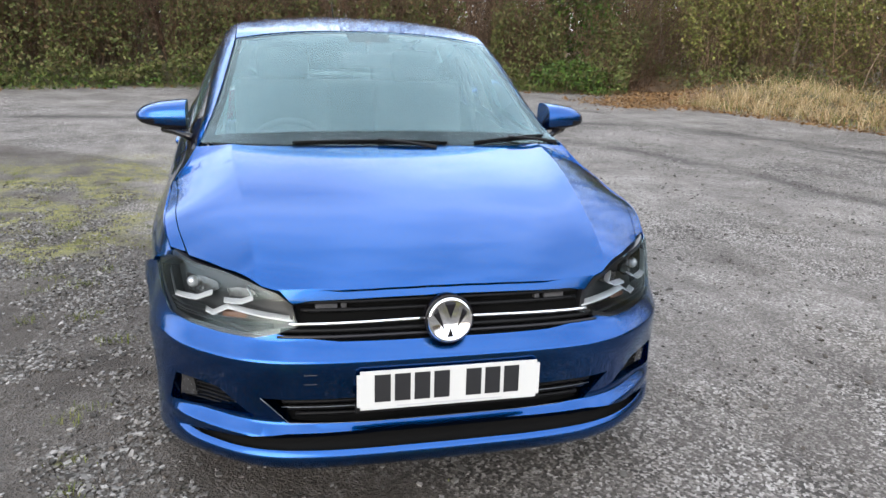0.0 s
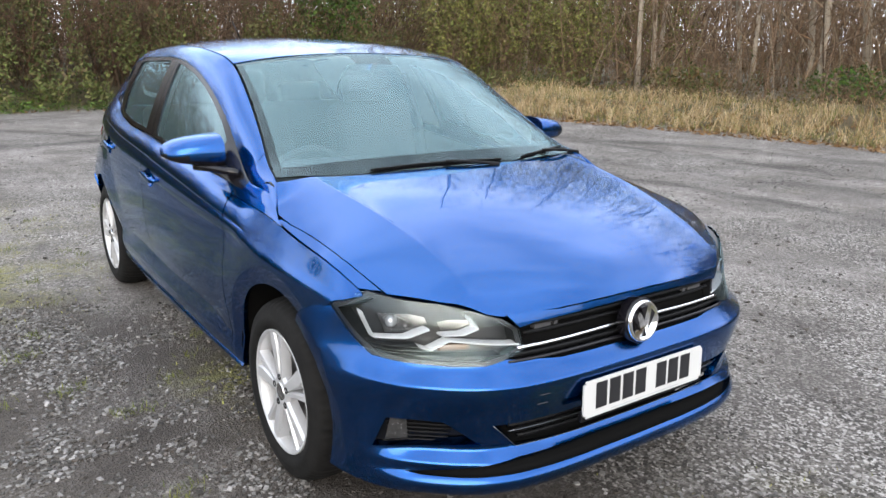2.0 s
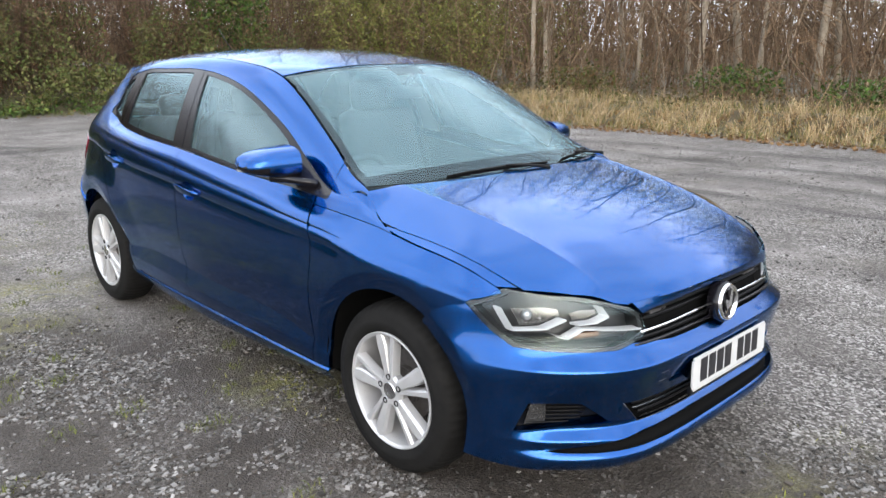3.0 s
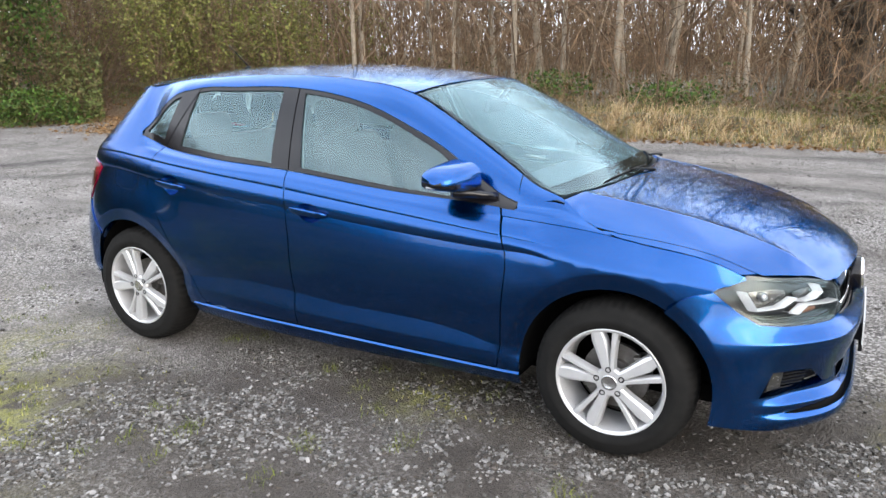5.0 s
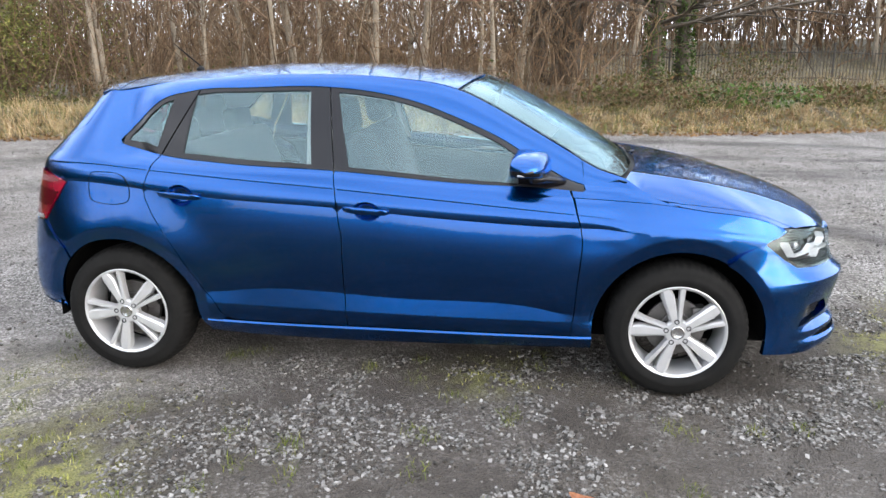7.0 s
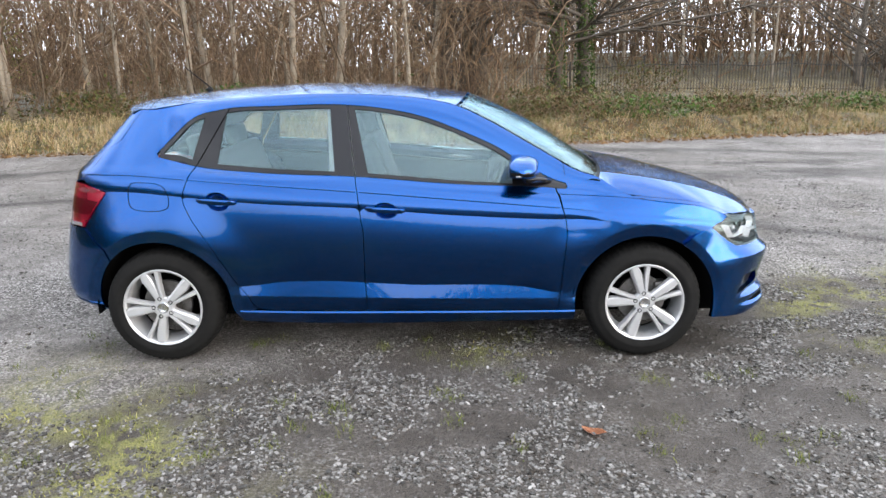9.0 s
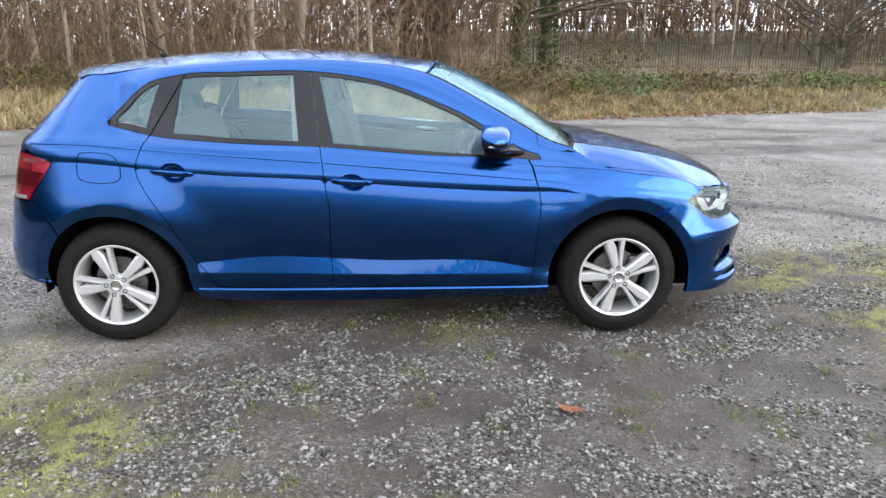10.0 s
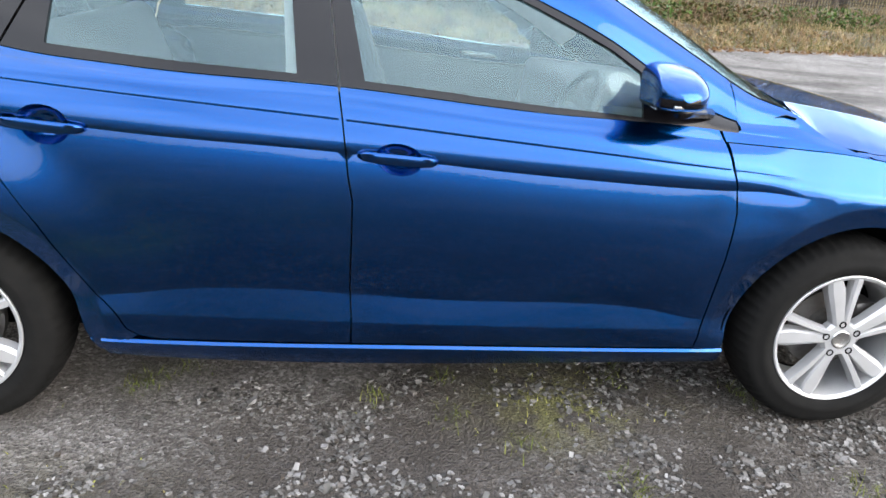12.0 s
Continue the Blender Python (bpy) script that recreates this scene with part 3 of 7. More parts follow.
# plan of the nose, from its middle to the front wheel, and its set-back by height
NOSE_ROWS = ((0.0, -0.803), (0.12, -0.802), (0.25, -0.80), (0.38, -0.790), (0.46, -0.776), (0.55, -0.742), (0.65, -0.672), (0.74, -0.578), (0.795, -0.48), (0.828, -0.38), (0.842, -0.28), (0.848, -0.18))
nose_s = [0.0]
for (xa, ya), (xb, yb) in zip(NOSE_ROWS, NOSE_ROWS[1:]):
    nose_s.append(nose_s[-1] + math.hypot(xb - xa, yb - ya))
NOSE = Curve(*[(s, *p) for s, p in zip(nose_s, NOSE_ROWS)])
SETBACK = Curve((0.17, 0.09), (0.205, 0.035), (0.235, 0.004), (0.272, 0.0), (0.276, 0.003), (0.286, 0.013), (0.316, 0.010), (0.344, 0.042), (0.372, 0.038), (0.42, 0.028), (0.48, 0.011), (0.53, 0.0005), (0.546, 0.0), (0.550, 0.002), (0.556, 0.009), (0.592, 0.045), (0.62, 0.056), (0.66, 0.066), (0.70, 0.072), (0.735, 0.082), (0.78, 0.10))


def nose_shape(s, z):
    side, s = (-1 if s < 0 else 1), abs(s)
    x, y = NOSE(s)
    xa, ya = NOSE(s + 0.01)
    xb, yb = NOSE(max(0.0, s - 0.01))
    tx, ty = xa - xb, ya - yb
    size = math.hypot(tx, ty)
    back = SETBACK(z)[0]
    if z < 0.64 and s > 0.78:
        slope = soft_step(0.78, 1.04, s)
        back += (0.0605 * soft_step(0.49, 0.66, z) - back) * slope * soft_step(0.34, 0.46, z) * (1 - soft_step(0.58, 0.64, z))
    high = soft_step(0.40, 0.56, z)
    back *= 1 - (0.25 + 0.20 * high) * soft_step(0.6, 1.0, s) - 0.4 * high * soft_step(1.04, 1.17, s) - 0.75 * (1 - high) * soft_step(0.72, 0.92, s)
    x, y = x - back * -ty / size * -1, y + back * tx / size
    return Vector((side * (x + flare(y, z)), y, z))


def nose(s, z):
    return nose_shape(s, z) + Vector((0, 0.005, -0.010))


def along(x, y, z):
    """Where on the nose's plan a true place lies (right flank)."""
    best = min((abs((nose_shape(s / 400, z) - Vector((x, y, z))).length), s / 400) for s in range(0, 520))
    return best[1]


BONNET_MID = Curve((-0.8, 0.68), (-0.765, 0.718), (-0.735, 0.745), (-0.68, 0.78), (-0.55, 0.836), (-0.4, 0.882), (-0.2, 0.926), (0.0, 0.957), (0.16, 0.976), (0.3, 0.99))


SHUT = Curve((0.0, 0.7845, 0.856), (0.04, 0.783, 0.864), (0.10, 0.772, 0.879), (0.17, 0.746, 0.908), (0.243, 0.716, 0.959), (0.32, 0.69, 0.99))


def bonnet(x, y):
    """Gently crowned between two ridges, falling away flat to the shut lines."""
    side, x = (-1 if x < 0 else 1), abs(x)
    xe, ze = SHUT(y) if y > 0.02 else SHOULDER(y)
    ridge = 0.515 + 0.075 * soft_step(-0.7, 0.2, y)
    fade = soft_step(-0.77, -0.60, y)
    mid_z = BONNET_MID(y - 0.45 * x * x)[0]
    if x <= ridge or xe - ridge < 0.02:
        z = mid_z + 0.010 * fade * (x / ridge) ** 10
    else:
        zr = BONNET_MID(y - 0.45 * ridge * ridge)[0] + 0.010 * fade
        t = (x - ridge) / (xe - ridge)
        z = zr + (ze - zr) * (0.80 * t + 0.20 * t ** 3)
    return Vector((side * x, y, z))


def screen(s, t):
    y = 0.262 + t * (0.968 - 0.262)
    xe, ze = ROOF_EDGE(y)
    yc, zc = 0.165 + t * (0.895 - 0.165), 0.972 + t * (1.378 - 0.972) + 0.030 * 4 * t * (1 - t)
    return Vector((s * (xe - 0.004), yc + (y - yc) * abs(s) ** 2.2, zc + (ze + 0.002 - zc) * abs(s) ** 2.4))


ROOF_MID = Curve((0.0, 1.380), (0.2, 1.424), (0.45, 1.446), (0.7, 1.434), (0.9, 1.403), (1.0, 1.382))


def roof(s, t):
    y = 0.976 + t * (2.62 - 0.976)
    xe, ze = ROOF_EDGE(y)
    yc, zc = 0.903 + t * (2.66 - 0.903), ROOF_MID(t)[0]
    return Vector((s * xe, yc + (y - yc) * s * s, zc + (ze - zc) * abs(s) ** 2.6))


# ---------------------------------------------------------------- panels cut from those surfaces
from mathutils.geometry import delaunay_2d_cdt


def inside(p, poly):
    x, y = p
    odd = False
    for (xa, ya), (xb, yb) in zip(poly, poly[1:] + poly[:1]):
        if (ya > y) != (yb > y) and x < (xb - xa) * (y - ya) / (yb - ya) + xa:
            odd = not odd
    return odd


def dense(poly, step):
    out = []
    for (xa, ya), (xb, yb) in zip(poly, poly[1:] + poly[:1]):
        n = max(1, math.ceil(math.hypot(xb - xa, yb - ya) / step))
        out += [(xa + (xb - xa) * k / n, ya + (yb - ya) * k / n) for k in range(n)]
    return out


def curved(points, n=6, closed=False):
    """A smooth polyline through a few points."""
    c = Curve(*[(k, *p) for k, p in enumerate(points)])
    return [c(k / n) for k in range((len(points) - 1) * n + 1)]


def near_edge(p, rings, d):
    x, y = p
    for ring in rings:
        for (xa, ya), (xb, yb) in zip(ring, ring[1:] + ring[:1]):
            ex, ey = xb - xa, yb - ya
            q = max(0.0, min(1.0, ((x - xa) * ex + (y - ya) * ey) / (ex * ex + ey * ey + 1e-12)))
            if (x - xa - q * ex) ** 2 + (y - ya - q * ey) ** 2 < d * d:
                return True
    return False


def panel(surf, outline, step=0.02, holes=(), rows=None, thick=0.010, inset=0.0, outward=None, extra=()):
    """A sheet of the surface within an outline, with holes, true normals and a folded-in edge."""
    rings = [dense(list(outline), step)] + [dense(list(h), step * 0.7) for h in holes]
    us, vs = [p[0] for p in rings[0]], [p[1] for p in rings[0]]
    if rows is None:
        n = max(1, math.ceil((max(vs) - min(vs)) / step))
        rows = [min(vs) + (max(vs) - min(vs)) * k / n for k in range(n + 1)]
    pts, edges = [], []
    for ring in rings:
        base = len(pts)
        pts += ring
        edges += [(base + k, base + (k + 1) % len(ring)) for k in range(len(ring))]
    for p in extra:
        if inside(p, rings[0]) and not near_edge(p, rings, 0.006):
            pts.append(p)
    taken = {(round(x / 0.012), round(y / 0.012)) for x, y in extra}
    n = max(1, math.ceil((max(us) - min(us)) / step))
    for v in rows:
        if min(vs) < v < max(vs):
            for k in range(n + 1):
                p = (min(us) + (max(us) - min(us)) * k / n, v)
                if inside(p, rings[0]) and not any(inside(p, h) for h in rings[1:]) and not near_edge(p, rings, step * 0.33) and not (taken and any((round(p[0] / 0.012) + i, round(p[1] / 0.012) + j) in taken for i in (-1, 0, 1) for j in (-1, 0, 1))):
                    pts.append(p)
    v2, _, f2, *_ = delaunay_2d_cdt([Vector(p) for p in pts], edges, [], 0, 1e-5)
    v2 = [(v.x, v.y) for v in v2]
    faces = []
    for f in f2:
        c = (sum(v2[i][0] for i in f) / len(f), sum(v2[i][1] for i in f) / len(f))
        if inside(c, rings[0]) and not any(inside(c, h) for h in rings[1:]):
            faces.append(tuple(f))
    used = sorted({i for f in faces for i in f})
    at_new = {i: k for k, i in enumerate(used)}
    v2 = [v2[i] for i in used]
    faces = [tuple(at_new[i] for i in f) for f in faces]
    e = 0.0014
    places, normals = [], []
    for u, v in v2:
        du, dv = surf(u + e, v) - surf(u - e, v), surf(u, v + e) - surf(u, v - e)
        nn = du.cross(dv)
        places.append(surf(u, v))
        normals.append(nn.normalized() if nn.length > 1e-12 else Vector((0, 0, 1)))
    mid = sum(places, Vector()) / len(places)
    away = outward if outward is not None else mid - Vector((0, 1.2, 0.5))
    if sum(nn.dot(away) for nn in normals) < 0:
        normals = [-nn for nn in normals]
    places = [p - nn * inset for p, nn in zip(places, normals)]
    fixed = []
    for a, b, c in faces:
        up = (places[b] - places[a]).cross(places[c] - places[a])
        fixed.append((a, b, c) if up.dot(normals[a] + normals[b] + normals[c]) > 0 else (a, c, b))
    # the folded edge
    count = {}
    for f in fixed:
        for i, j in zip(f, f[1:] + f[:1]):
            count[(i, j)] = 1
    rim = [ij for ij in count if (ij[1], ij[0]) not in count]
    if thick:
        for i, j in rim:
            k = len(places)
            lateral = (places[j] - places[i]).cross(normals[i]).normalized()
            places += [places[i].copy(), places[j].copy(), places[j] - normals[j] * thick, places[i] - normals[i] * thick]
            normals += [lateral] * 4
            fixed.append((k + 1, k, k + 3, k + 2))
    me = bpy.data.meshes.new("panel")
    me.from_pydata([tuple(p) for p in places], [], fixed)
    me.polygons.foreach_set("use_smooth", [True] * len(me.polygons))
    me.update()
    me.normals_split_custom_set_from_vertices([tuple(nn) for nn in normals])
    return me


def flank_rows(step=0.02):
    out = []
    for a, b in zip(NOMINAL, NOMINAL[1:]):
        n = max(1, math.ceil((b - a) / step))
        out += [a + (b - a) * k / n for k in range(n)]
    for w in NOMINAL[1:10]:
        out += [w - 0.003, w + 0.003] if not 0.59 < w < 0.61 else [0.5935, 0.605]
    return sorted(out + [NOMINAL[-1]])


ROWS = flank_rows()


def yz(points):
    """Outline points given as (y, height) in the flank's coordinates."""
    return [(u, level(u, z)) for u, z in points]


def arch(k, a0, a1, grow=0.0, n=28):
    cy, cz, r = ARCHES[k]
    return [(cy + (r + grow) * math.cos(radians(a0 + (a1 - a0) * i / n)), cz + (r + grow) * math.sin(radians(a0 + (a1 - a0) * i / n))) for i in range(n + 1)]


def ellipse(u, v, a, b, n=20):
    return [(u + a * math.cos(2 * math.pi * k / n), v + b * math.sin(2 * math.pi * k / n)) for k in range(n)]


def lip_points(k, a0, a1):
    return [p for g in (0.020, 0.040, 0.0535, 0.0578, 0.0583, 0.064, 0.080) for p in arch(k, a0, a1, g, 70)]


GAP = 0.0022
car = thing("car", (0, 1.2, 0), "metallic blue five-door hatchback parked on wet gravel", "car")

B_LINE = [(1.466, 0.3), (1.466, 0.364), (1.471, 0.473), (1.469, 0.62), (1.468, 0.716), (1.48, 0.776), (1.507, 0.983)]
FRONT_LINE = [(0.458, 0.29), (0.451, 0.343), (0.437, 0.521), (0.424, 0.66), (0.422, 0.705), (0.43, 0.765), (0.466, 0.885), (0.479, 0.915)]
REAR_LINE = [(2.003, 0.297), (2.038, 0.306), (2.067, 0.328), (2.118, 0.41), (2.244, 0.633), (2.348, 0.79), (2.383, 0.858), (2.391, 0.89), (2.387, 0.92), (2.334, 1.046)]


def shifted(points, d):
    return [(y + d, z) for y, z in points]


def run(a, b, w, n=24):
    return [(a + (b - a) * k / n, w) for k in range(n + 1)]


def door_handle(side, y0, z0, door, slope):
    """A pull bar over its cup, at the crease."""
    bm = bmesh.new()
    pts, n = [], 14
    for k in range(n + 1):
        t = k / n
        y = y0 - 0.205 * t
        lift = 0.021 * math.sin(math.pi * t) ** 0.3
        p = flank(y, level(y, z0 + slope * (y - y0)), side)
        pts.append(p + Vector((side * (lift + 0.001), 0, 0)))
    rings = []
    for k, p in enumerate(pts):
        t = k / n
        h = 0.006 + 0.009 * math.sin(math.pi * min(1, max(0, t))) ** 0.3
        ring = [bm.verts.new(p + Vector((side * dx * 0.010, 0, dz * h))) for dx, dz in ((0.75, 1), (1.05, 0.75), (0.75, -0.7), (0.3, -1), (-0.7, -0.8), (-0.7, 0.9))]
        rings.append(ring)
    for a, b in zip(rings, rings[1:]):
        for i in range(6):
            bm.faces.new((a[i], a[(i + 1) % 6], b[(i + 1) % 6], b[i]))
    bm.faces.new(rings[0])
    bm.faces.new(rings[-1])
    bmesh.ops.recalc_face_normals(bm, faces=bm.faces)
    part("door_handle", smooth_by(bm, 50), PAINT, door)


def handle_cup(side, y0, z0, door):
    """The hollow behind a handle."""
    bm = bmesh.new()
    w0 = level(y0, z0)
    rings = []
    for r in (1.0, 0.85, 0.6, 0.3):
        ring = []
        for u, w in ellipse(y0, w0, 0.062 * r, 0.042 * r, 24):
            p = flank(u, w, side)
            ring.append(bm.verts.new(p - Vector((side * 0.038 * (1 - r ** 5), 0, 0))))
        rings.append(ring)
    for a, b in zip(rings, rings[1:]):
        for i in range(24):
            bm.faces.new((a[i], a[(i + 1) % 24], b[(i + 1) % 24], b[i]))
    bm.faces.new(rings[-1])
    bmesh.ops.recalc_face_normals(bm, faces=bm.faces)
    if sum(f.normal.x * side for f in bm.faces) < 0:
        bmesh.ops.reverse_faces(bm, faces=bm.faces)
    part("handle_cup", smooth_by(bm, 60), PAINT, door)


def pane(points):
    return [(u, W_BELT + f * (W_WINDOW - W_BELT)) for u, f in points]


FRONT_PANE = pane([(1.443, 0.06), (0.701, 0.07), (0.701, 0.8), (0.786, 0.87), (0.986, 0.92), (1.236, 0.94), (1.513, 0.945)])
REAR_PANE = pane([(2.221, 0.09), (1.612, 0.06), (1.641, 0.945), (1.936, 0.945), (2.106, 0.94), (2.181, 0.93)])
QUARTER_PANE = pane([(2.354, 0.12), (2.500, 0.28), (2.510, 0.42), (2.488, 0.64), (2.420, 0.82), (2.346, 0.90), (2.292, 0.91)])


def sides(side):
    def surf(u, w):
        return flank(u, w, side)
    out = Vector((side, 0, 0.2))
    # front door
    handle = (1.352, 0.829)
    outline = yz(shifted(FRONT_LINE, GAP)) + run(0.482, 1.506 - GAP, W_BELT) + yz(shifted(B_LINE, -GAP))[::-1] + run(1.461, 0.462, W_LEDGE + 0.006)
    hole = ellipse(handle[0], level(*handle), 0.062, 0.042)
    door = part("front_door", panel(surf, outline, 0.02, [hole], ROWS, outward=out), PAINT, car, "blue front door panel with a sharp crease line")
    door_handle(side, 1.458, 0.836, door, 0.06)
    handle_cup(side, *handle, door)
    low = run(0.42, 1.506 - GAP, W_BELT + 0.003)
    top = run(0.42, 1.552 - GAP, W_WINDOW - 0.002)
    part("window_frame", panel(surf, low + top[::-1], 0.02, [FRONT_PANE], ROWS, 0.012, 0.003, out), GLOSS, door, "gloss black window surround")
    part("side_window", panel(surf, FRONT_PANE, 0.04, (), None, 0.004, 0.009, out), GLASS, door, "clear side window glass")
    bm = bmesh.new()
    tube(bm, [flank(y, W_BELT - 0.05, side) - Vector((side * 0.10, 0, 0)) for y in (0.86, 0.90, 0.96, 1.02)], [0.006, 0.012, 0.012, 0.007], 8)
    part("inner_handle", smooth_by(bm), SATIN, door, "satin silver inner door pull")
    part("door_card", panel(surf, run(0.49, 1.52, W_BELT - 0.01) + run(1.48, 0.47, W_LEDGE + 0.03), 0.05, (), None, 0, 0.075, out), DASH, door)
    # rear door
    handle = (2.208, 0.884)
    outline = yz(shifted(B_LINE, GAP)) + run(1.511, 2.334 - GAP, W_BELT) + yz(shifted(REAR_LINE, -GAP))[::-1] + run(1.99, 1.471, W_LEDGE + 0.006)
    hole = ellipse(handle[0], level(*handle), 0.062, 0.042)
    door = part("rear_door", panel(surf, outline, 0.02, [hole], ROWS, outward=out), PAINT, car, "blue rear door panel with a sharp crease line")
    door_handle(side, 2.316, 0.886, door, 0.06)
    handle_cup(side, *handle, door)
    low = run(1.508 + GAP, 2.331 - GAP, W_BELT + 0.003)
    top = run(1.554 + GAP, 2.168 - GAP, W_WINDOW - 0.002)
    part("window_frame", panel(surf, low + top[::-1], 0.02, [REAR_PANE], ROWS, 0.012, 0.003, out), GLOSS, door, "gloss black window surround")
    part("side_window", panel(surf, REAR_PANE, 0.04, (), None, 0.004, 0.009, out), GLASS, door, "clear side window glass")
    part("door_card", panel(surf, run(1.52, 2.30, W_BELT - 0.01) + run(2.0, 1.48, W_LEDGE + 0.03), 0.05, (), None, 0, 0.075, out), DASH, door)
    # front wing
    wing = (yz([(-0.2, 0.629), (-0.235, 0.673), (-0.332, 0.704), (-0.432, 0.748)])
            + run(-0.425, 0.458, W_SHOULDER - 0.002, 30)
            + yz(shifted(FRONT_LINE[:-2], -GAP))[::-1]
            + [(0.462, W_LEDGE + 0.002), (0.37, W_LEDGE + 0.002)]
            + yz(arch(0, -2, 122)))
    wing_ob = part("front_wing", panel(surf, wing, 0.018, (), ROWS, 0.018, 0, out, yz(lip_points(0, -10, 135))), PAINT, car, "blue front wing with raised arch lip")
    cap = (run(0.03, 0.464, W_SHOULDER + 0.001, 20) + [(0.472, W_BELT - 0.001), (0.425, W_BELT + 0.001), (0.413, W_BELT + 0.1), (0.422, W_WINDOW + 0.02)]
           + run(0.427, 0.262, W_ROOF - 0.004, 8)
           + [(0.245, W_ROOF - 0.003), (0.205, W_WINDOW + 0.055), (0.17, W_WINDOW + 0.038), (0.135, W_WINDOW + 0.01), (0.10, W_WINDOW - 0.01), (0.07, W_BELT + 0.1), (0.045, W_BELT + 0.002)])
    part("wing_cap", panel(surf, cap, 0.015, (), ROWS, 0.012, 0, out), PAINT, wing_ob, "upper edge of the wing above its crease")
    ridge_out = [(side * (SHOULDER(y)[0] - 0.001), y) for y in (0.066, 0.0, -0.06, -0.12, -0.18, -0.24, -0.30, -0.36, -0.41)]
    ridge_in = [(side * (SHOULDER(y)[0] - d), y) for y, d in ((-0.455, 0.034), (-0.41, 0.034), (-0.36, 0.033), (-0.30, 0.032), (-0.24, 0.031), (-0.18, 0.030), (-0.12, 0.028), (-0.06, 0.024), (0.0, 0.017), (0.05, 0.0105), (0.066, 0.010))]
    part("wing_cap", panel(bonnet, ridge_out + ridge_in, 0.015, (), None, 0.012, 0, Vector((0, 0, 1))), PAINT, wing_ob, "upper edge of the wing above its crease")
    # roof rail, rear quarter and hind pillar in one pressing
    quarter = (run(0.432, TAIL, W_ROOF - 0.003, 60) + run(2.64, 2.80, W_ROOF - 0.003, 5)
               + yz([(2.86, 1.26), (2.95, 1.15), (3.03, 1.05), (3.10, 0.975)])
               + yz([(3.05, 0.958), (2.843, 0.920), (3.02, 0.732)])
               + yz([(2.83, 0.625)]) + yz(arch(1, 46, 178))
               + [(2.15, W_LEDGE - 0.05), (2.11, W_LEDGE - 0.05), (2.06, W_LEDGE + 0.003)]
               + yz(shifted(REAR_LINE, GAP))[1:-1] + [(2.337, W_BELT + 0.001)]
               + run(2.36, 2.535, W_BELT, 8) + [(2.547, W_BELT + 0.17)] + run(2.535, 2.19, W_WINDOW, 14) + run(2.17, 0.42, W_WINDOW, 60))
    frame_ = part("side_frame", panel(surf, quarter, 0.018, (), ROWS, 0.014, 0, out, yz(lip_points(1, 35, 190))), PAINT, car, "blue roof rail and rear quarter panel")
    low = run(2.337, 2.532, W_BELT + 0.003, 8)
    top = run(2.173, 2.532, W_WINDOW - 0.002, 12)
    part("quarter_frame", panel(surf, low + top[::-1], 0.02, [QUARTER_PANE], ROWS, 0.012, 0.003, out), GLOSS, frame_, "gloss black quarter window surround")
    part("quarter_window", panel(surf, QUARTER_PANE, 0.04, (), None, 0.004, 0.009, out), GLASS, frame_, "small clear quarter window")
    # fuel flap, a thin outlined lid on the right quarter
    if side < 0:
        flap = curved([(2.60, 0.972), (2.535, 0.968), (2.485, 0.945), (2.462, 0.885), (2.475, 0.84), (2.56, 0.826), (2.655, 0.84), (2.68, 0.885), (2.682, 0.935), (2.66, 0.968), (2.60, 0.972)], 4)[:-1]
        ring_in = [(2.573 + (y - 2.573) * 0.965, 0.9 + (z - 0.9) * 0.955) for y, z in flap]
        part("fuel_flap_gap", panel(surf, yz(flap), 0.015, [yz(ring_in)], None, 0.0, -0.0012, out), INNER, frame_, "dark seam round the fuel flap")
    # rocker
    vs, fs, n_w = [], [], 0
    for k in range(91):
        u = 0.366 + (2.14 - 0.366) * k / 90
        col = [flank(u, w, side) for w in (0.0, 0.02, 0.045, 0.060, 0.067, 0.070, 0.0715, 0.078, 0.0835, 0.085)] + [flank(u, 0.086, side) - Vector((side * 0.02, 0, 0))]
        n_w = len(col)
        vs += col
    for k in range(90):
        for i in range(n_w - 1):
            a = k * n_w + i
            fs.append((a, a + 1, a + n_w + 1, a + n_w) if side < 0 else (a, a + n_w, a + n_w + 1, a + 1))
    part("sill", from_arrays("sill", vs, fs, True), PAINT, car, "blue sill with bright ledge")
    # tail lamp
    lamp = yz([(2.848, 0.916), (2.95, 0.94), (3.05, 0.953), (3.27, 0.958), (3.29, 0.85), (3.27, 0.735), (3.03, 0.735), (2.92, 0.84)])
    tail = part("tail_lamp", panel(surf, lamp, 0.02, (), None, 0.03, -0.006, Vector((side, 0.5, 0))), RED, car, "red wraparound tail lamp cluster")
    part("lamp_band", panel(surf, yz([(2.90, 0.868), (3.03, 0.878), (3.275, 0.882), (3.28, 0.806), (3.02, 0.800), (2.965, 0.806)]), 0.02, (), None, 0.0, -0.0075, Vector((side, 0.5, 0))), DEEPRED, tail, "darker red inner band")
    part("reversing_lamp", panel(surf, yz([(3.05, 0.756), (3.27, 0.756), (3.26, 0.738), (3.04, 0.738)]), 0.02, (), None, 0.0, -0.008, Vector((side, 0.5, 0))), CLEARLAMP, tail, "clear strip at the foot of the lamp")


for side in (-1, 1):
    sides(side)


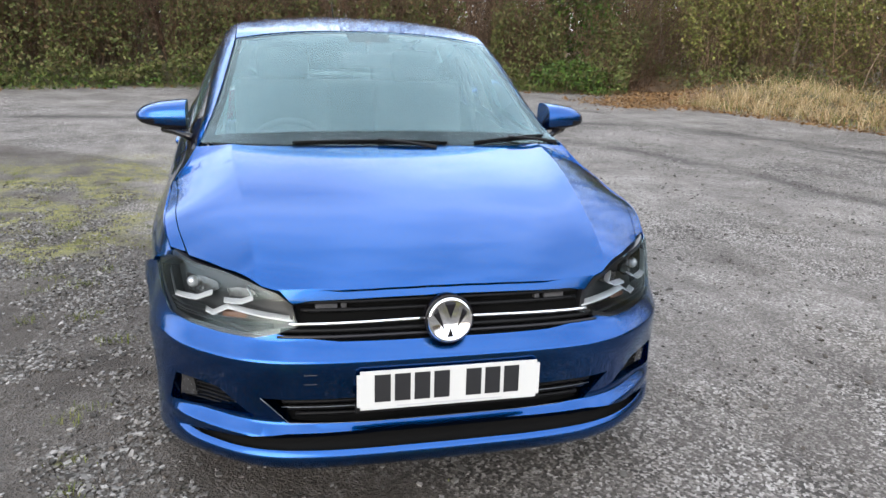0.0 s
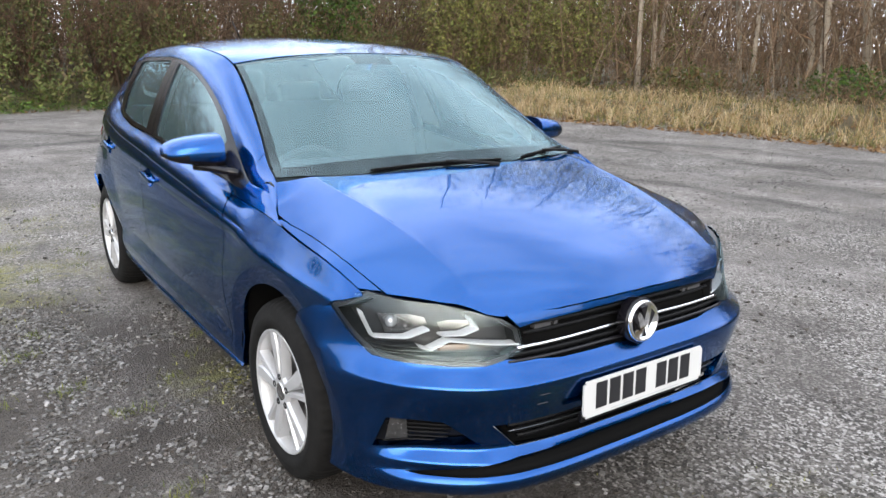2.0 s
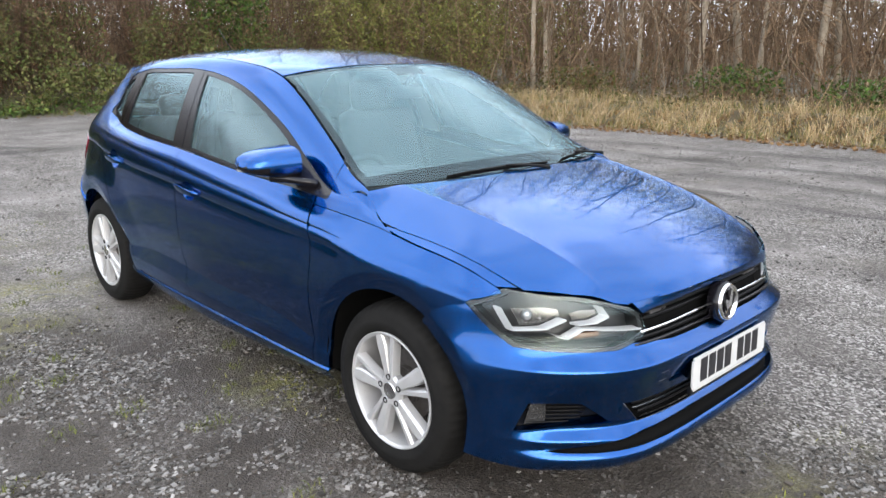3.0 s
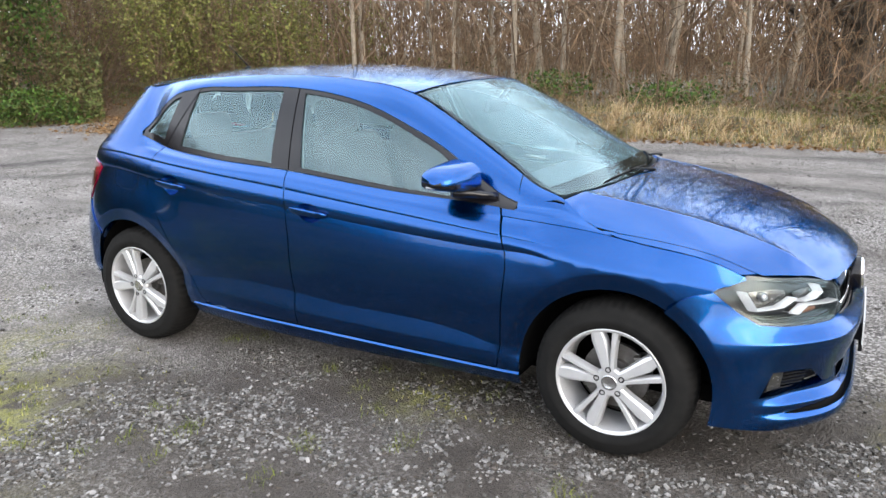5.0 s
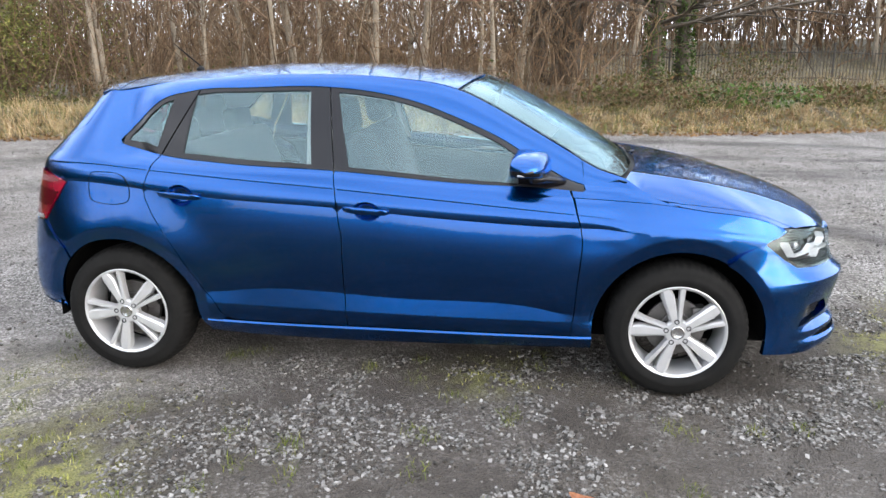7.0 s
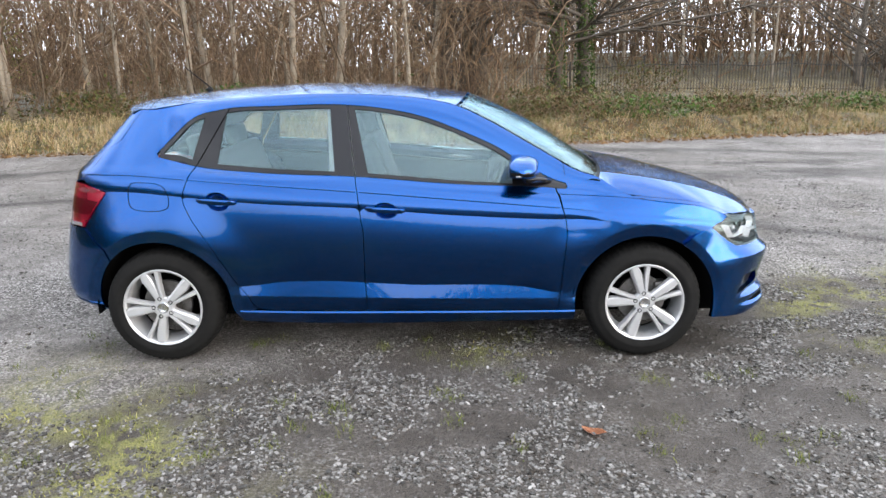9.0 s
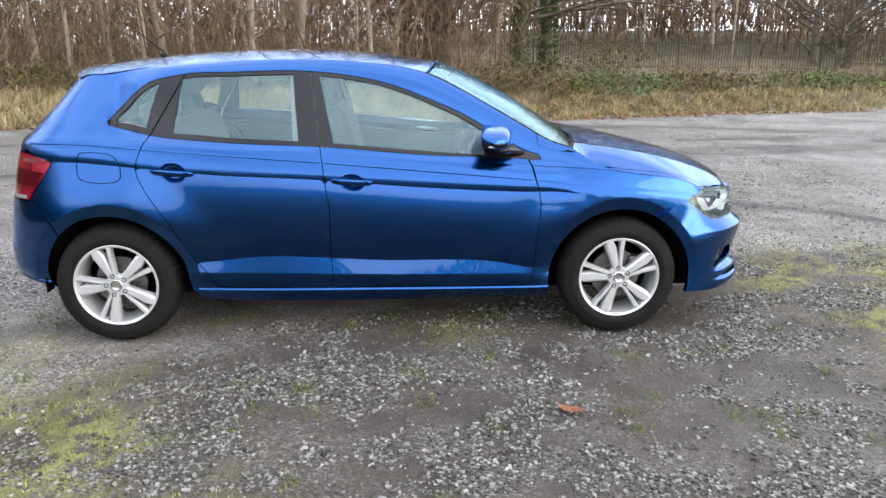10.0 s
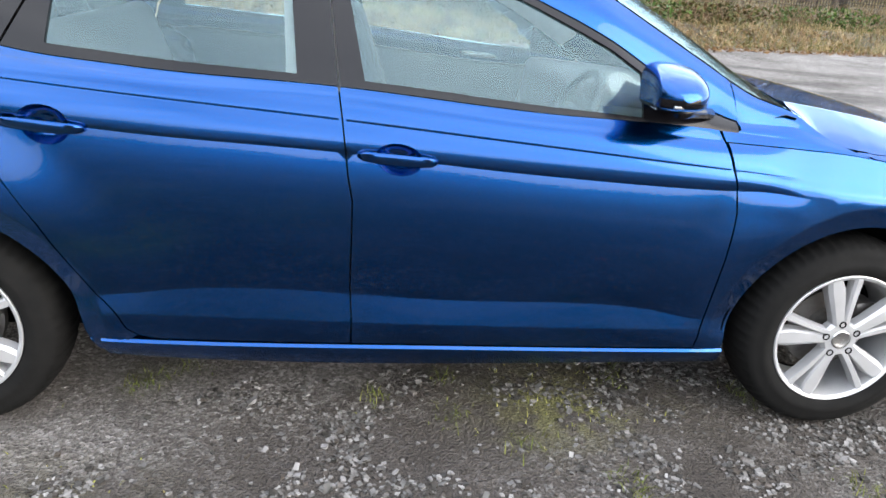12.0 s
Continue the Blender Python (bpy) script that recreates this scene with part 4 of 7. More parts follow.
# bonnet, screen, roof
edge_r = ([(0.716, 0.243), (0.745, 0.17), (0.770, 0.10), (0.771, 0.05)] + [(SHOULDER(y)[0] - d, y) for y, d in ((0.0, 0.020), (-0.06, 0.027), (-0.12, 0.031), (-0.18, 0.033), (-0.24, 0.034), (-0.30, 0.035), (-0.36, 0.036), (-0.41, 0.037))]
          + [(0.700, -0.474), (0.6, -0.579), (0.50, -0.660), (0.458, -0.682)])
front_r = [(0.40, -0.701), (0.3, -0.726), (0.2, -0.742), (0.1, -0.751), (0.0, -0.754)]
half = edge_r + front_r
back = [(x, 0.243 - 0.10 * (1 - (x / 0.716) ** 2)) for x in (-0.6, -0.45, -0.3, -0.15, 0.0, 0.15, 0.3, 0.45, 0.6)]
bonnet_outline = half + [(-x, y) for x, y in half[::-1][1:]] + back
ridge_pts = [(sd * (0.515 + 0.075 * soft_step(-0.7, 0.2, y_) + d), y_) for y_ in [-0.62 + 0.02 * k for k in range(43)] for d in (-0.030, -0.012, -0.004, 0.0, 0.004, 0.014) for sd in (-1, 1)]
part("bonnet", panel(bonnet, bonnet_outline, 0.022, (), None, 0.012, 0, Vector((0, 0, 1)), ridge_pts), PAINT, car, "blue bonnet with two long ridges")
box = [(-1, 0), (1, 0), (1, 1), (-1, 1)]
glass_area = [(-0.955, 0.10), (0.955, 0.10), (0.955, 0.5), (0.96, 0.985), (0.30, 0.988), (0.17, 0.988), (0.15, 0.88), (-0.15, 0.88), (-0.17, 0.988), (-0.30, 0.988), (-0.96, 0.985), (-0.955, 0.5)]
windscreen = part("windscreen", panel(screen, box, 0.06, (), None, 0.005, 0, Vector((0, -1, 1))), SCREEN, car, "large raked windscreen reflecting sky")
windscreen.visible_shadow = False
part("dark_border", panel(screen, [(-0.995, 0.003), (0.995, 0.003), (0.995, 0.997), (-0.995, 0.997)], 0.05, [glass_area], None, 0.0, 0.006, Vector((0, -1, 1))), INNER, windscreen, "black printed border of the windscreen")
mist = part("mist", panel(screen, glass_area, 0.05, (), None, 0.0, 0.008, Vector((0, -1, 1))), MIST, windscreen, "thin mist on the inner face of the glass")
mist.visible_shadow = False
part("roof", panel(roof, [(-1, 0.005), (1, 0.005), (1, 1), (-1, 1)], 0.03, (), None, 0.012, 0, Vector((0, 0, 1))), PAINT, car, "blue roof panel reflecting bare branches")

# roof spoiler
bm = bmesh.new()
rows_ = []
for k in range(25):
    s = -1 + k / 12
    a = roof(s, 1.0) + Vector((0, 0.004, 0.001))
    y_end = 2.875 - 0.15 * s * s
    z_end = 1.338 - 0.022 * abs(s) ** 3
    x_end = s * 0.525
    tip = Vector((x_end, y_end, z_end))
    mid_ = a.lerp(tip, 0.5) + Vector((0, 0, 0.008))
    rows_.append([bm.verts.new(p) for p in (a, mid_, tip, tip + Vector((0, -0.004, -0.014)), Vector((x_end * 0.98, y_end - 0.10, z_end - 0.045)), a - Vector((0, 0, 0.05)))])
for a, b in zip(rows_, rows_[1:]):
    for i in range(5):
        bm.faces.new((a[i], b[i], b[i + 1], a[i + 1]))
bm.faces.new(rows_[0])
bm.faces.new(rows_[-1][::-1])
bmesh.ops.recalc_face_normals(bm, faces=bm.faces)
part("roof_spoiler", smooth_by(bm, 30), PAINT, car, "blue spoiler over the tailgate")


# tailgate and rear bumper
def rear(u, w):
    return flank(u, w, -1)


def both_ways(points):
    return points + [(7.4 - u, w) for u, w in points[::-1]]


def rz(points):
    return [(u, level(u, z)) for u, z in points]


back_out = Vector((0, 1, 0.2))
gate = both_ways(rz([(3.2, 0.725), (3.29, 0.735), (3.30, 0.96), (3.11, 0.975), (3.04, 1.05), (2.96, 1.15), (2.87, 1.26), (2.81, 1.325)]))
rear_glass = both_ways(rz([(3.32, 1.02), (3.22, 1.11), (3.15, 1.22), (3.10, 1.30)]))
gate = gate[1:-1]
tailgate = part("tailgate", panel(rear, gate, 0.03, [rear_glass], None, 0.012, 0, back_out), PAINT, car, "blue tailgate")
part("rear_window", panel(rear, rear_glass, 0.05, (), None, 0.004, 0.006, back_out), GLASS, tailgate, "tailgate window")
rear_low = yz(arch(1, -12, 45))
bumper_r = [(3.10, level(3.1, 0.250)), (2.95, level(2.95, 0.236))] + rear_low[1:] + yz([(2.832, 0.622), (3.02, 0.728), (3.2, 0.722)])
part("rear_bumper", panel(rear, both_ways(bumper_r), 0.025, (), ROWS, 0.02, -0.006, back_out), PAINT, car, "blue rear bumper")

# front bumper
def nz(points):
    """Right-flank outline points (x, y, z) in the nose's coordinates."""
    return [(-along(x, y, z), z) for x, y, z in points]


def mirrored(points):
    return points + [(-s, z) for s, z in points[::-1]]


def lid(x, y):
    """A point on the bonnet's edge, for the lamp that lies under it."""
    return x, y, bonnet(x, y).z + 0.011


LAMP = nz([(0.797, -0.33, 0.719), (0.772, -0.385, 0.745), lid(0.733, -0.432), lid(0.668, -0.513), lid(0.60, -0.583), lid(0.53, -0.641), lid(0.460, -0.686), (0.423, -0.707, 0.682), (0.408, -0.712, 0.626),
           (0.46, -0.70, 0.606), (0.519, -0.694, 0.593), (0.60, -0.645, 0.592), (0.70, -0.565, 0.597), (0.765, -0.495, 0.606), (0.785, -0.43, 0.645)])
s_arch = [(-along(0.848, y - 0.005, z + 0.009), z + 0.009) for y, z in arch(0, 192, 120, 0.0, 16)]
top_r = [(-along(0.838, -0.240, 0.683), 0.683)] + [LAMP[0]] + LAMP[:8:-1] + [(-along(0.3, -0.75, 0.588), 0.588), (-0.15, 0.586), (-0.02, 0.586)]
low_r = [(-0.02, 0.215), (-0.2, 0.215), (-0.4, 0.217), (-0.6, 0.22), (-0.8, 0.224)]
bumper_half = low_r[::1] + s_arch + top_r
FOG = nz([(0.755, -0.556, 0.440), (0.69, -0.615, 0.441), (0.631, -0.66, 0.437), (0.59, -0.69, 0.40), (0.552, -0.715, 0.366), (0.66, -0.64, 0.356), (0.782, -0.525, 0.347)])
LOW_GRILLE = nz([(0.525, -0.755, 0.425), (0.448, -0.78, 0.346)])
low_grille = LOW_GRILLE + [(-0.2, 0.343), (0.2, 0.343)] + [(-s, z) for s, z in LOW_GRILLE[::-1]] + [(0.2, 0.428), (-0.2, 0.428)]
STRIP = nz([(0.722, -0.60, 0.287), (0.69, -0.635, 0.292), (0.58, -0.72, 0.310), (0.45, -0.78, 0.325)])
STRIP_LOW = nz([(0.45, -0.79, 0.280), (0.60, -0.71, 0.280), (0.69, -0.637, 0.282), (0.721, -0.601, 0.286)])
strip = STRIP + [(-0.2, 0.328), (0.2, 0.328)] + [(-s, z) for s, z in STRIP[::-1]] + [(-s, z) for s, z in STRIP_LOW[::-1]] + [(0.2, 0.279), (-0.2, 0.279)] + STRIP_LOW
flip = lambda ring: [(-s, z) for s, z in ring]
front_out = Vector((0, -1, 0))
nose_rows = [0.215 + 0.0155 * k for k in range(35)] + [0.235, 0.272, 0.275, 0.280, 0.287, 0.545, 0.549, 0.553, 0.558, 0.592]
s_at = Curve(*[(-y, along(0.85, y, 0.5)) for y in (-0.10, -0.18, -0.26, -0.34, -0.42)])
nose_lip = [(-s_at(-y)[0], z) for y, z in lip_points(0, 118, 200)]
bumper = part("front_bumper", panel(nose, mirrored(bumper_half), 0.018, [FOG, flip(FOG), low_grille, strip], sorted(nose_rows), 0.030, 0, front_out, nose_lip + [(-s, z) for s, z in nose_lip]), PAINT, car, "blue front bumper with bright lower lip")
part("lower_strip", panel(nose, strip, 0.03, (), None, 0, 0.028, front_out), INNER, bumper, "black plastic strip above the lip")
part("lower_grille", panel(nose, low_grille, 0.03, (), None, 0, 0.05, front_out), INNER, bumper, "black lower grille")
bm = bmesh.new()
for z, r in ((0.408, 0.006), (0.388, 0.008), (0.366, 0.006)):
    n, x1 = 30, 0.41 + (z - 0.346) * 0.9
    tube(bm, [nose(-x1 + 2 * x1 * k / n, z) + Vector((0, 0.022, 0)) for k in range(n + 1)], r, 6)
part("grille_slat", smooth_by(bm), BLACK, bumper, "black horizontal grille bars")
bm = bmesh.new()
n, x1 = 30, 0.47
tube(bm, [nose(-x1 + 2 * x1 * k / n, 0.392) + Vector((0, 0.014, 0)) for k in range(n + 1)], 0.0016, 6)
for ring in (low_grille,):
    pts = [nose(s, z) + Vector((0, -0.001, 0)) for s, z in dense(ring, 0.04)]
    tube(bm, pts[: len(pts) * 46 // 100], 0.0011, 6)
part("grille_trim", smooth_by(bm), DULL, bumper, "thin satin line round the lower grille")
for ring, name in ((FOG, -1), (flip(FOG), 1)):
    well = part("fog_surround", panel(nose, ring, 0.03, (), None, 0, 0.035, front_out), BLACK, bumper, "black fog lamp surround with ribs")
    bm = bmesh.new()
    for k in range(6):
        z = 0.360 + 0.0135 * k
        inner_s, outer_s = 0.66 - 0.5 * (z - 0.36), 0.83
        tube(bm, [nose(name * (inner_s + (outer_s - inner_s) * i / 8), z) + Vector((-name * 0.008, 0.026, 0)) for i in range(9)], 0.0032, 5)
    part("rib", smooth_by(bm), BLACK, well)
    s0 = abs(ring[0][0])
    lens_ring = [(name * (s0 - 0.008), 0.431), (name * (s0 - 0.056), 0.433), (name * (s0 - 0.058), 0.372), (name * (s0 + 0.010), 0.360)]
    part("fog_lamp", panel(nose, lens_ring, 0.02, (), None, 0.02, 0.014, front_out), REFLECT, well, "square clear fog lamp")

# grille between the headlamps
GRILLE_TOP = nz([(0.423, -0.705, 0.690)])
grille_area = [LAMP[7], (GRILLE_TOP[0][0] + 0.012, 0.694), (-0.2, 0.699), (0.2, 0.699)] + [(-GRILLE_TOP[0][0] - 0.012, 0.694)] + [(-LAMP[7][0], LAMP[7][1]), (-LAMP[8][0], LAMP[8][1]), (-LAMP[10][0], LAMP[10][1]), (-LAMP[10][0] - 0.2, 0.588), (0.1, 0.588), (-0.1, 0.588), (LAMP[10][0] + 0.2, 0.588), LAMP[10], LAMP[8]]
grille = part("grille", panel(nose, grille_area, 0.03, (), None, 0, 0.035, front_out), INNER, car, "black upper grille with one chrome strip")
for z, r, mat, name, x1, back_ in ((0.690, 0.005, BLACK, "slat", 0.41, 0.008), (0.664, 0.006, BLACK, "slat", 0.41, 0.018), (0.612, 0.007, BLACK, "slat", 0.47, 0.012), (0.598, 0.006, GLOSS, "slat", 0.48, 0.004)):
    bm = bmesh.new()
    tube(bm, [nose(-x1 + 2 * x1 * k / 40, z) + Vector((0, back_, 0)) for k in range(41)], r, 8)
    part(name, smooth_by(bm), mat, grille)
for a, b in ((-0.445, -0.062), (0.062, 0.445)):
    bm = bmesh.new()
    tube(bm, [nose(a + (b - a) * k / 20, 0.638 - 0.006 * abs(a + (b - a) * k / 20) / 0.44) + Vector((0, 0.002, 0)) for k in range(21)], 0.0055, 8)
    part("chrome_strip", smooth_by(bm), CHROME, grille, "bright chrome strip")
for a, b in ((-0.36, -0.30), (-0.29, -0.275), (0.27, 0.285), (0.30, 0.36)):
    bm = bmesh.new()
    block(bm, (b - a, 0.02, 0.018), pose((a + b) / 2, -0.70 + 0.06 * (a + b) ** 2 / 4, 0.666), 0.002)
    part("grille_cell", bm, DASH, grille)
# blue lip between bonnet and grille
lip_top = [(-along(x, y, z), z) for x, y, z in ((0.452, -0.690, 0.724), (0.30, -0.735, 0.730), (0.15, -0.755, 0.735), (0.0, -0.763, 0.737))]
lip_top[-1] = (0.0, lip_top[-1][1])
lip_low = [(0.0, 0.703), (-0.2, 0.701), (-0.38, 0.697), (LAMP[7][0] + 0.003, 0.688)]
ring = [(s, z) for s, z in lip_low[1:]] + lip_top[:-1] + [(0.0, lip_top[-1][1])] + [(-s, z) for s, z in lip_top[:-1][::-1]] + [(-s, z) for s, z in lip_low[1:][::-1]] + [(0.0, 0.703)]
part("grille_lip", panel(nose, ring, 0.02, (), None, 0.02, -0.004, front_out), PAINT, car, "blue lip above the grille")

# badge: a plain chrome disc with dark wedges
bm = bmesh.new()
disc_m = pose(0, -0.758, 0.633, 90, 0, 0) @ pose(0, 0, 0, -6, 0, 0)
lathe(bm, [(0.0, 0.0265), (0.052, 0.0255), (0.0545, 0.029), (0.060, 0.029), (0.0635, 0.024), (0.0645, 0.0), (0.058, -0.02)], disc_m, 56)
badge = part("badge", smooth_by(bm, 40), CHROME, car, "round chrome badge on the grille")
bm = bmesh.new()
lathe(bm, [(0.0675, -0.02), (0.0695, 0.014), (0.066, 0.02), (0.0645, 0.016)], disc_m, 56)
part("badge_ring", smooth_by(bm, 40), GLOSS, badge, "dark ring round the badge")
bm = bmesh.new()
for tri_ in (((-0.014, 0.044), (0.014, 0.044), (0.0, 0.006)), ((-0.046, 0.018), (-0.034, 0.030), (-0.016, -0.026)), ((0.046, 0.018), (0.034, 0.030), (0.016, -0.026)), ((-0.008, -0.046), (0.008, -0.046), (0.0, -0.022))):
    a = [bm.verts.new(disc_m @ Vector((x, y, 0.0285))) for x, y in tri_]
    b = [bm.verts.new(disc_m @ Vector((x, y, 0.024))) for x, y in tri_]
    bm.faces.new(a)
    for i in range(3):
        bm.faces.new((a[i], a[(i + 1) % 3], b[(i + 1) % 3], b[i]))
bmesh.ops.recalc_face_normals(bm, faces=bm.faces)
part("badge_wedge", bm, GLOSS, badge, "dark wedges on the badge")

# number plate, its characters as plain bars
plate_m = pose(0, -0.808, 0.454, 90 - 2, 0, 0)
bm = bmesh.new()
block(bm, (0.52, 0.111, 0.006), plate_m)
bmesh.ops.bevel(bm, geom=[e for e in bm.edges if abs((e.verts[0].co - e.verts[1].co).length - 0.006) < 1e-4], offset=0.009, segments=4, affect="EDGES")
plate = part("number_plate", smooth_by(bm), PLATE, car, "white number plate on the bumper")
x = -0.212
for k in range(7):
    bm = bmesh.new()
    block(bm, (0.044, 0.079, 0.0016), plate_m @ pose(x + 0.022, 0.006, 0.0036))
    x += 0.055 + (0.036 if k == 3 else 0.0)
    part("character_bar", bm, INK, plate, "dark bar where a character stands")
bm = bmesh.new()
block(bm, (0.30, 0.004, 0.0012), plate_m @ pose(0.0, -0.0475, 0.0034))
part("print_bar", bm, GREYBAR, plate, "fine grey line of print")
bm = bmesh.new()
block(bm, (0.53, 0.026, 0.014), plate_m @ pose(0, -0.052, -0.006), 0.003)
block(bm, (0.44, 0.07, 0.034), plate_m @ pose(0, 0, -0.019), 0.003)
part("plate_holder", bm, BLACK, plate)
# faint outlines of the tow-eye cover
for z in (0.508, 0.478):
    bm = bmesh.new()
    tube(bm, [nose(-0.40 + 0.035 * k / 4, z) + Vector((0, -0.0004, 0)) for k in range(5)], 0.0008, 4)
    part("tow_eye_seam", bm, DASH, bumper)


# headlamps
def lamp_strip(points, side, deep, half_h, mat, name, parent, label=""):
    bm = bmesh.new()
    pts = []
    for (s, z), (s2, z2) in zip(points, points[1:]):
        pts += [(s + (s2 - s) * k / 5, z + (z2 - z) * k / 5) for k in range(5)]
    pts.append(points[-1])
    rows3 = []
    for s, z in pts:
        p = nose(side * s, z)
        d = Vector((side * -0.35, 0.94, 0)) * deep
        rows3.append([bm.verts.new(p + d + Vector((0, dy, dz))) for dy, dz in ((0, half_h), (-0.004, half_h * 0.4), (-0.004, -half_h * 0.6), (0.004, -half_h), (0.03, -half_h), (0.03, half_h))])
    for a, b in zip(rows3, rows3[1:]):
        for i in range(6):
            bm.faces.new((a[i], a[(i + 1) % 6], b[(i + 1) % 6], b[i]))
    bm.faces.new(rows3[0])
    bm.faces.new(rows3[-1])
    bmesh.ops.recalc_face_normals(bm, faces=bm.faces)
    return part(name, smooth_by(bm, 35), mat, parent, label)


def headlamp(side):
    ring = [(side * -s, z) for s, z in LAMP]
    out = Vector((side * 0.5, -1, 0.3))
    body = part("headlamp", panel(nose, ring, 0.03, (), None, 0.0, 0.062, out), LAMPGREY, car, "headlamp with dark housing and bright strips")
    part("lens", panel(nose, ring, 0.02, (), None, 0.003, -0.001, out), LENS, body, "clear headlamp lens")
    part("bezel", panel(nose, ring, 0.02, [[(side * (-s * 0.0 + (abs(s) - (abs(LAMP[6][0]) + 0.2)) * 0.93 + abs(LAMP[6][0]) + 0.2), 0.668 + (z - 0.668) * 0.86) for s, z in LAMP]], None, 0.05, 0.010, out), BEZEL, body, "dark bezel")
    # bright angled strips: one along each chamber and one below both
    lamp_strip([(0.938, 0.714), (0.892, 0.651), (0.785, 0.659), (0.722, 0.684)], side, 0.012, 0.0030, WHITEBAR, "light_strip", body, "bright angled daytime strip")
    lamp_strip([(0.597, 0.716), (0.572, 0.688), (0.618, 0.671), (0.680, 0.667)], side, 0.014, 0.0030, WHITEBAR, "light_strip", body, "bright angled daytime strip")
    lamp_strip([(0.742, 0.634), (0.714, 0.628), (0.662, 0.654), (0.552, 0.647), (0.436, 0.638)], side, 0.012, 0.0032, WHITEBAR, "light_strip", body, "bright angled daytime strip")
    lamp_strip([(0.60, 0.634), (0.685, 0.628)], side, 0.030, 0.008, AMBER, "indicator", body, "dull amber indicator reflector")
    # ribbed dark shelves below and between the chambers
    for z_, s0, s1 in ((0.612, 0.50, 0.90), (0.622, 0.74, 0.93), (0.633, 0.75, 0.94)):
        lamp_strip([(s0, z_), ((s0 + s1) / 2, z_ - 0.002), (s1, z_ + 0.004)], side, 0.022, 0.003, LAMPGREY, "shelf", body)
    # faceted bright chambers behind the strips
    for pts in ([(0.735, 0.692), (0.785, 0.668), (0.885, 0.660), (0.922, 0.712), (0.80, 0.722), (0.745, 0.716)], [(0.585, 0.690), (0.622, 0.676), (0.690, 0.672), (0.705, 0.702), (0.66, 0.712), (0.605, 0.712)]):
        part("reflector", panel(nose, [(side * s, z) for s, z in pts], 0.03, (), None, 0.012, 0.048, out), REFLECT, body, "bright faceted reflector")
    bm = bmesh.new()
    p = nose(side * 0.835, 0.690)
    bmesh.ops.create_uvsphere(bm, u_segments=16, v_segments=10, radius=0.018, matrix=Matrix.Translation(p + Vector((-side * 0.02, 0.045, 0))))
    part("bulb", smooth_by(bm), CLEARLAMP, body, "round clear bulb shield")


headlamp(-1)
headlamp(1)


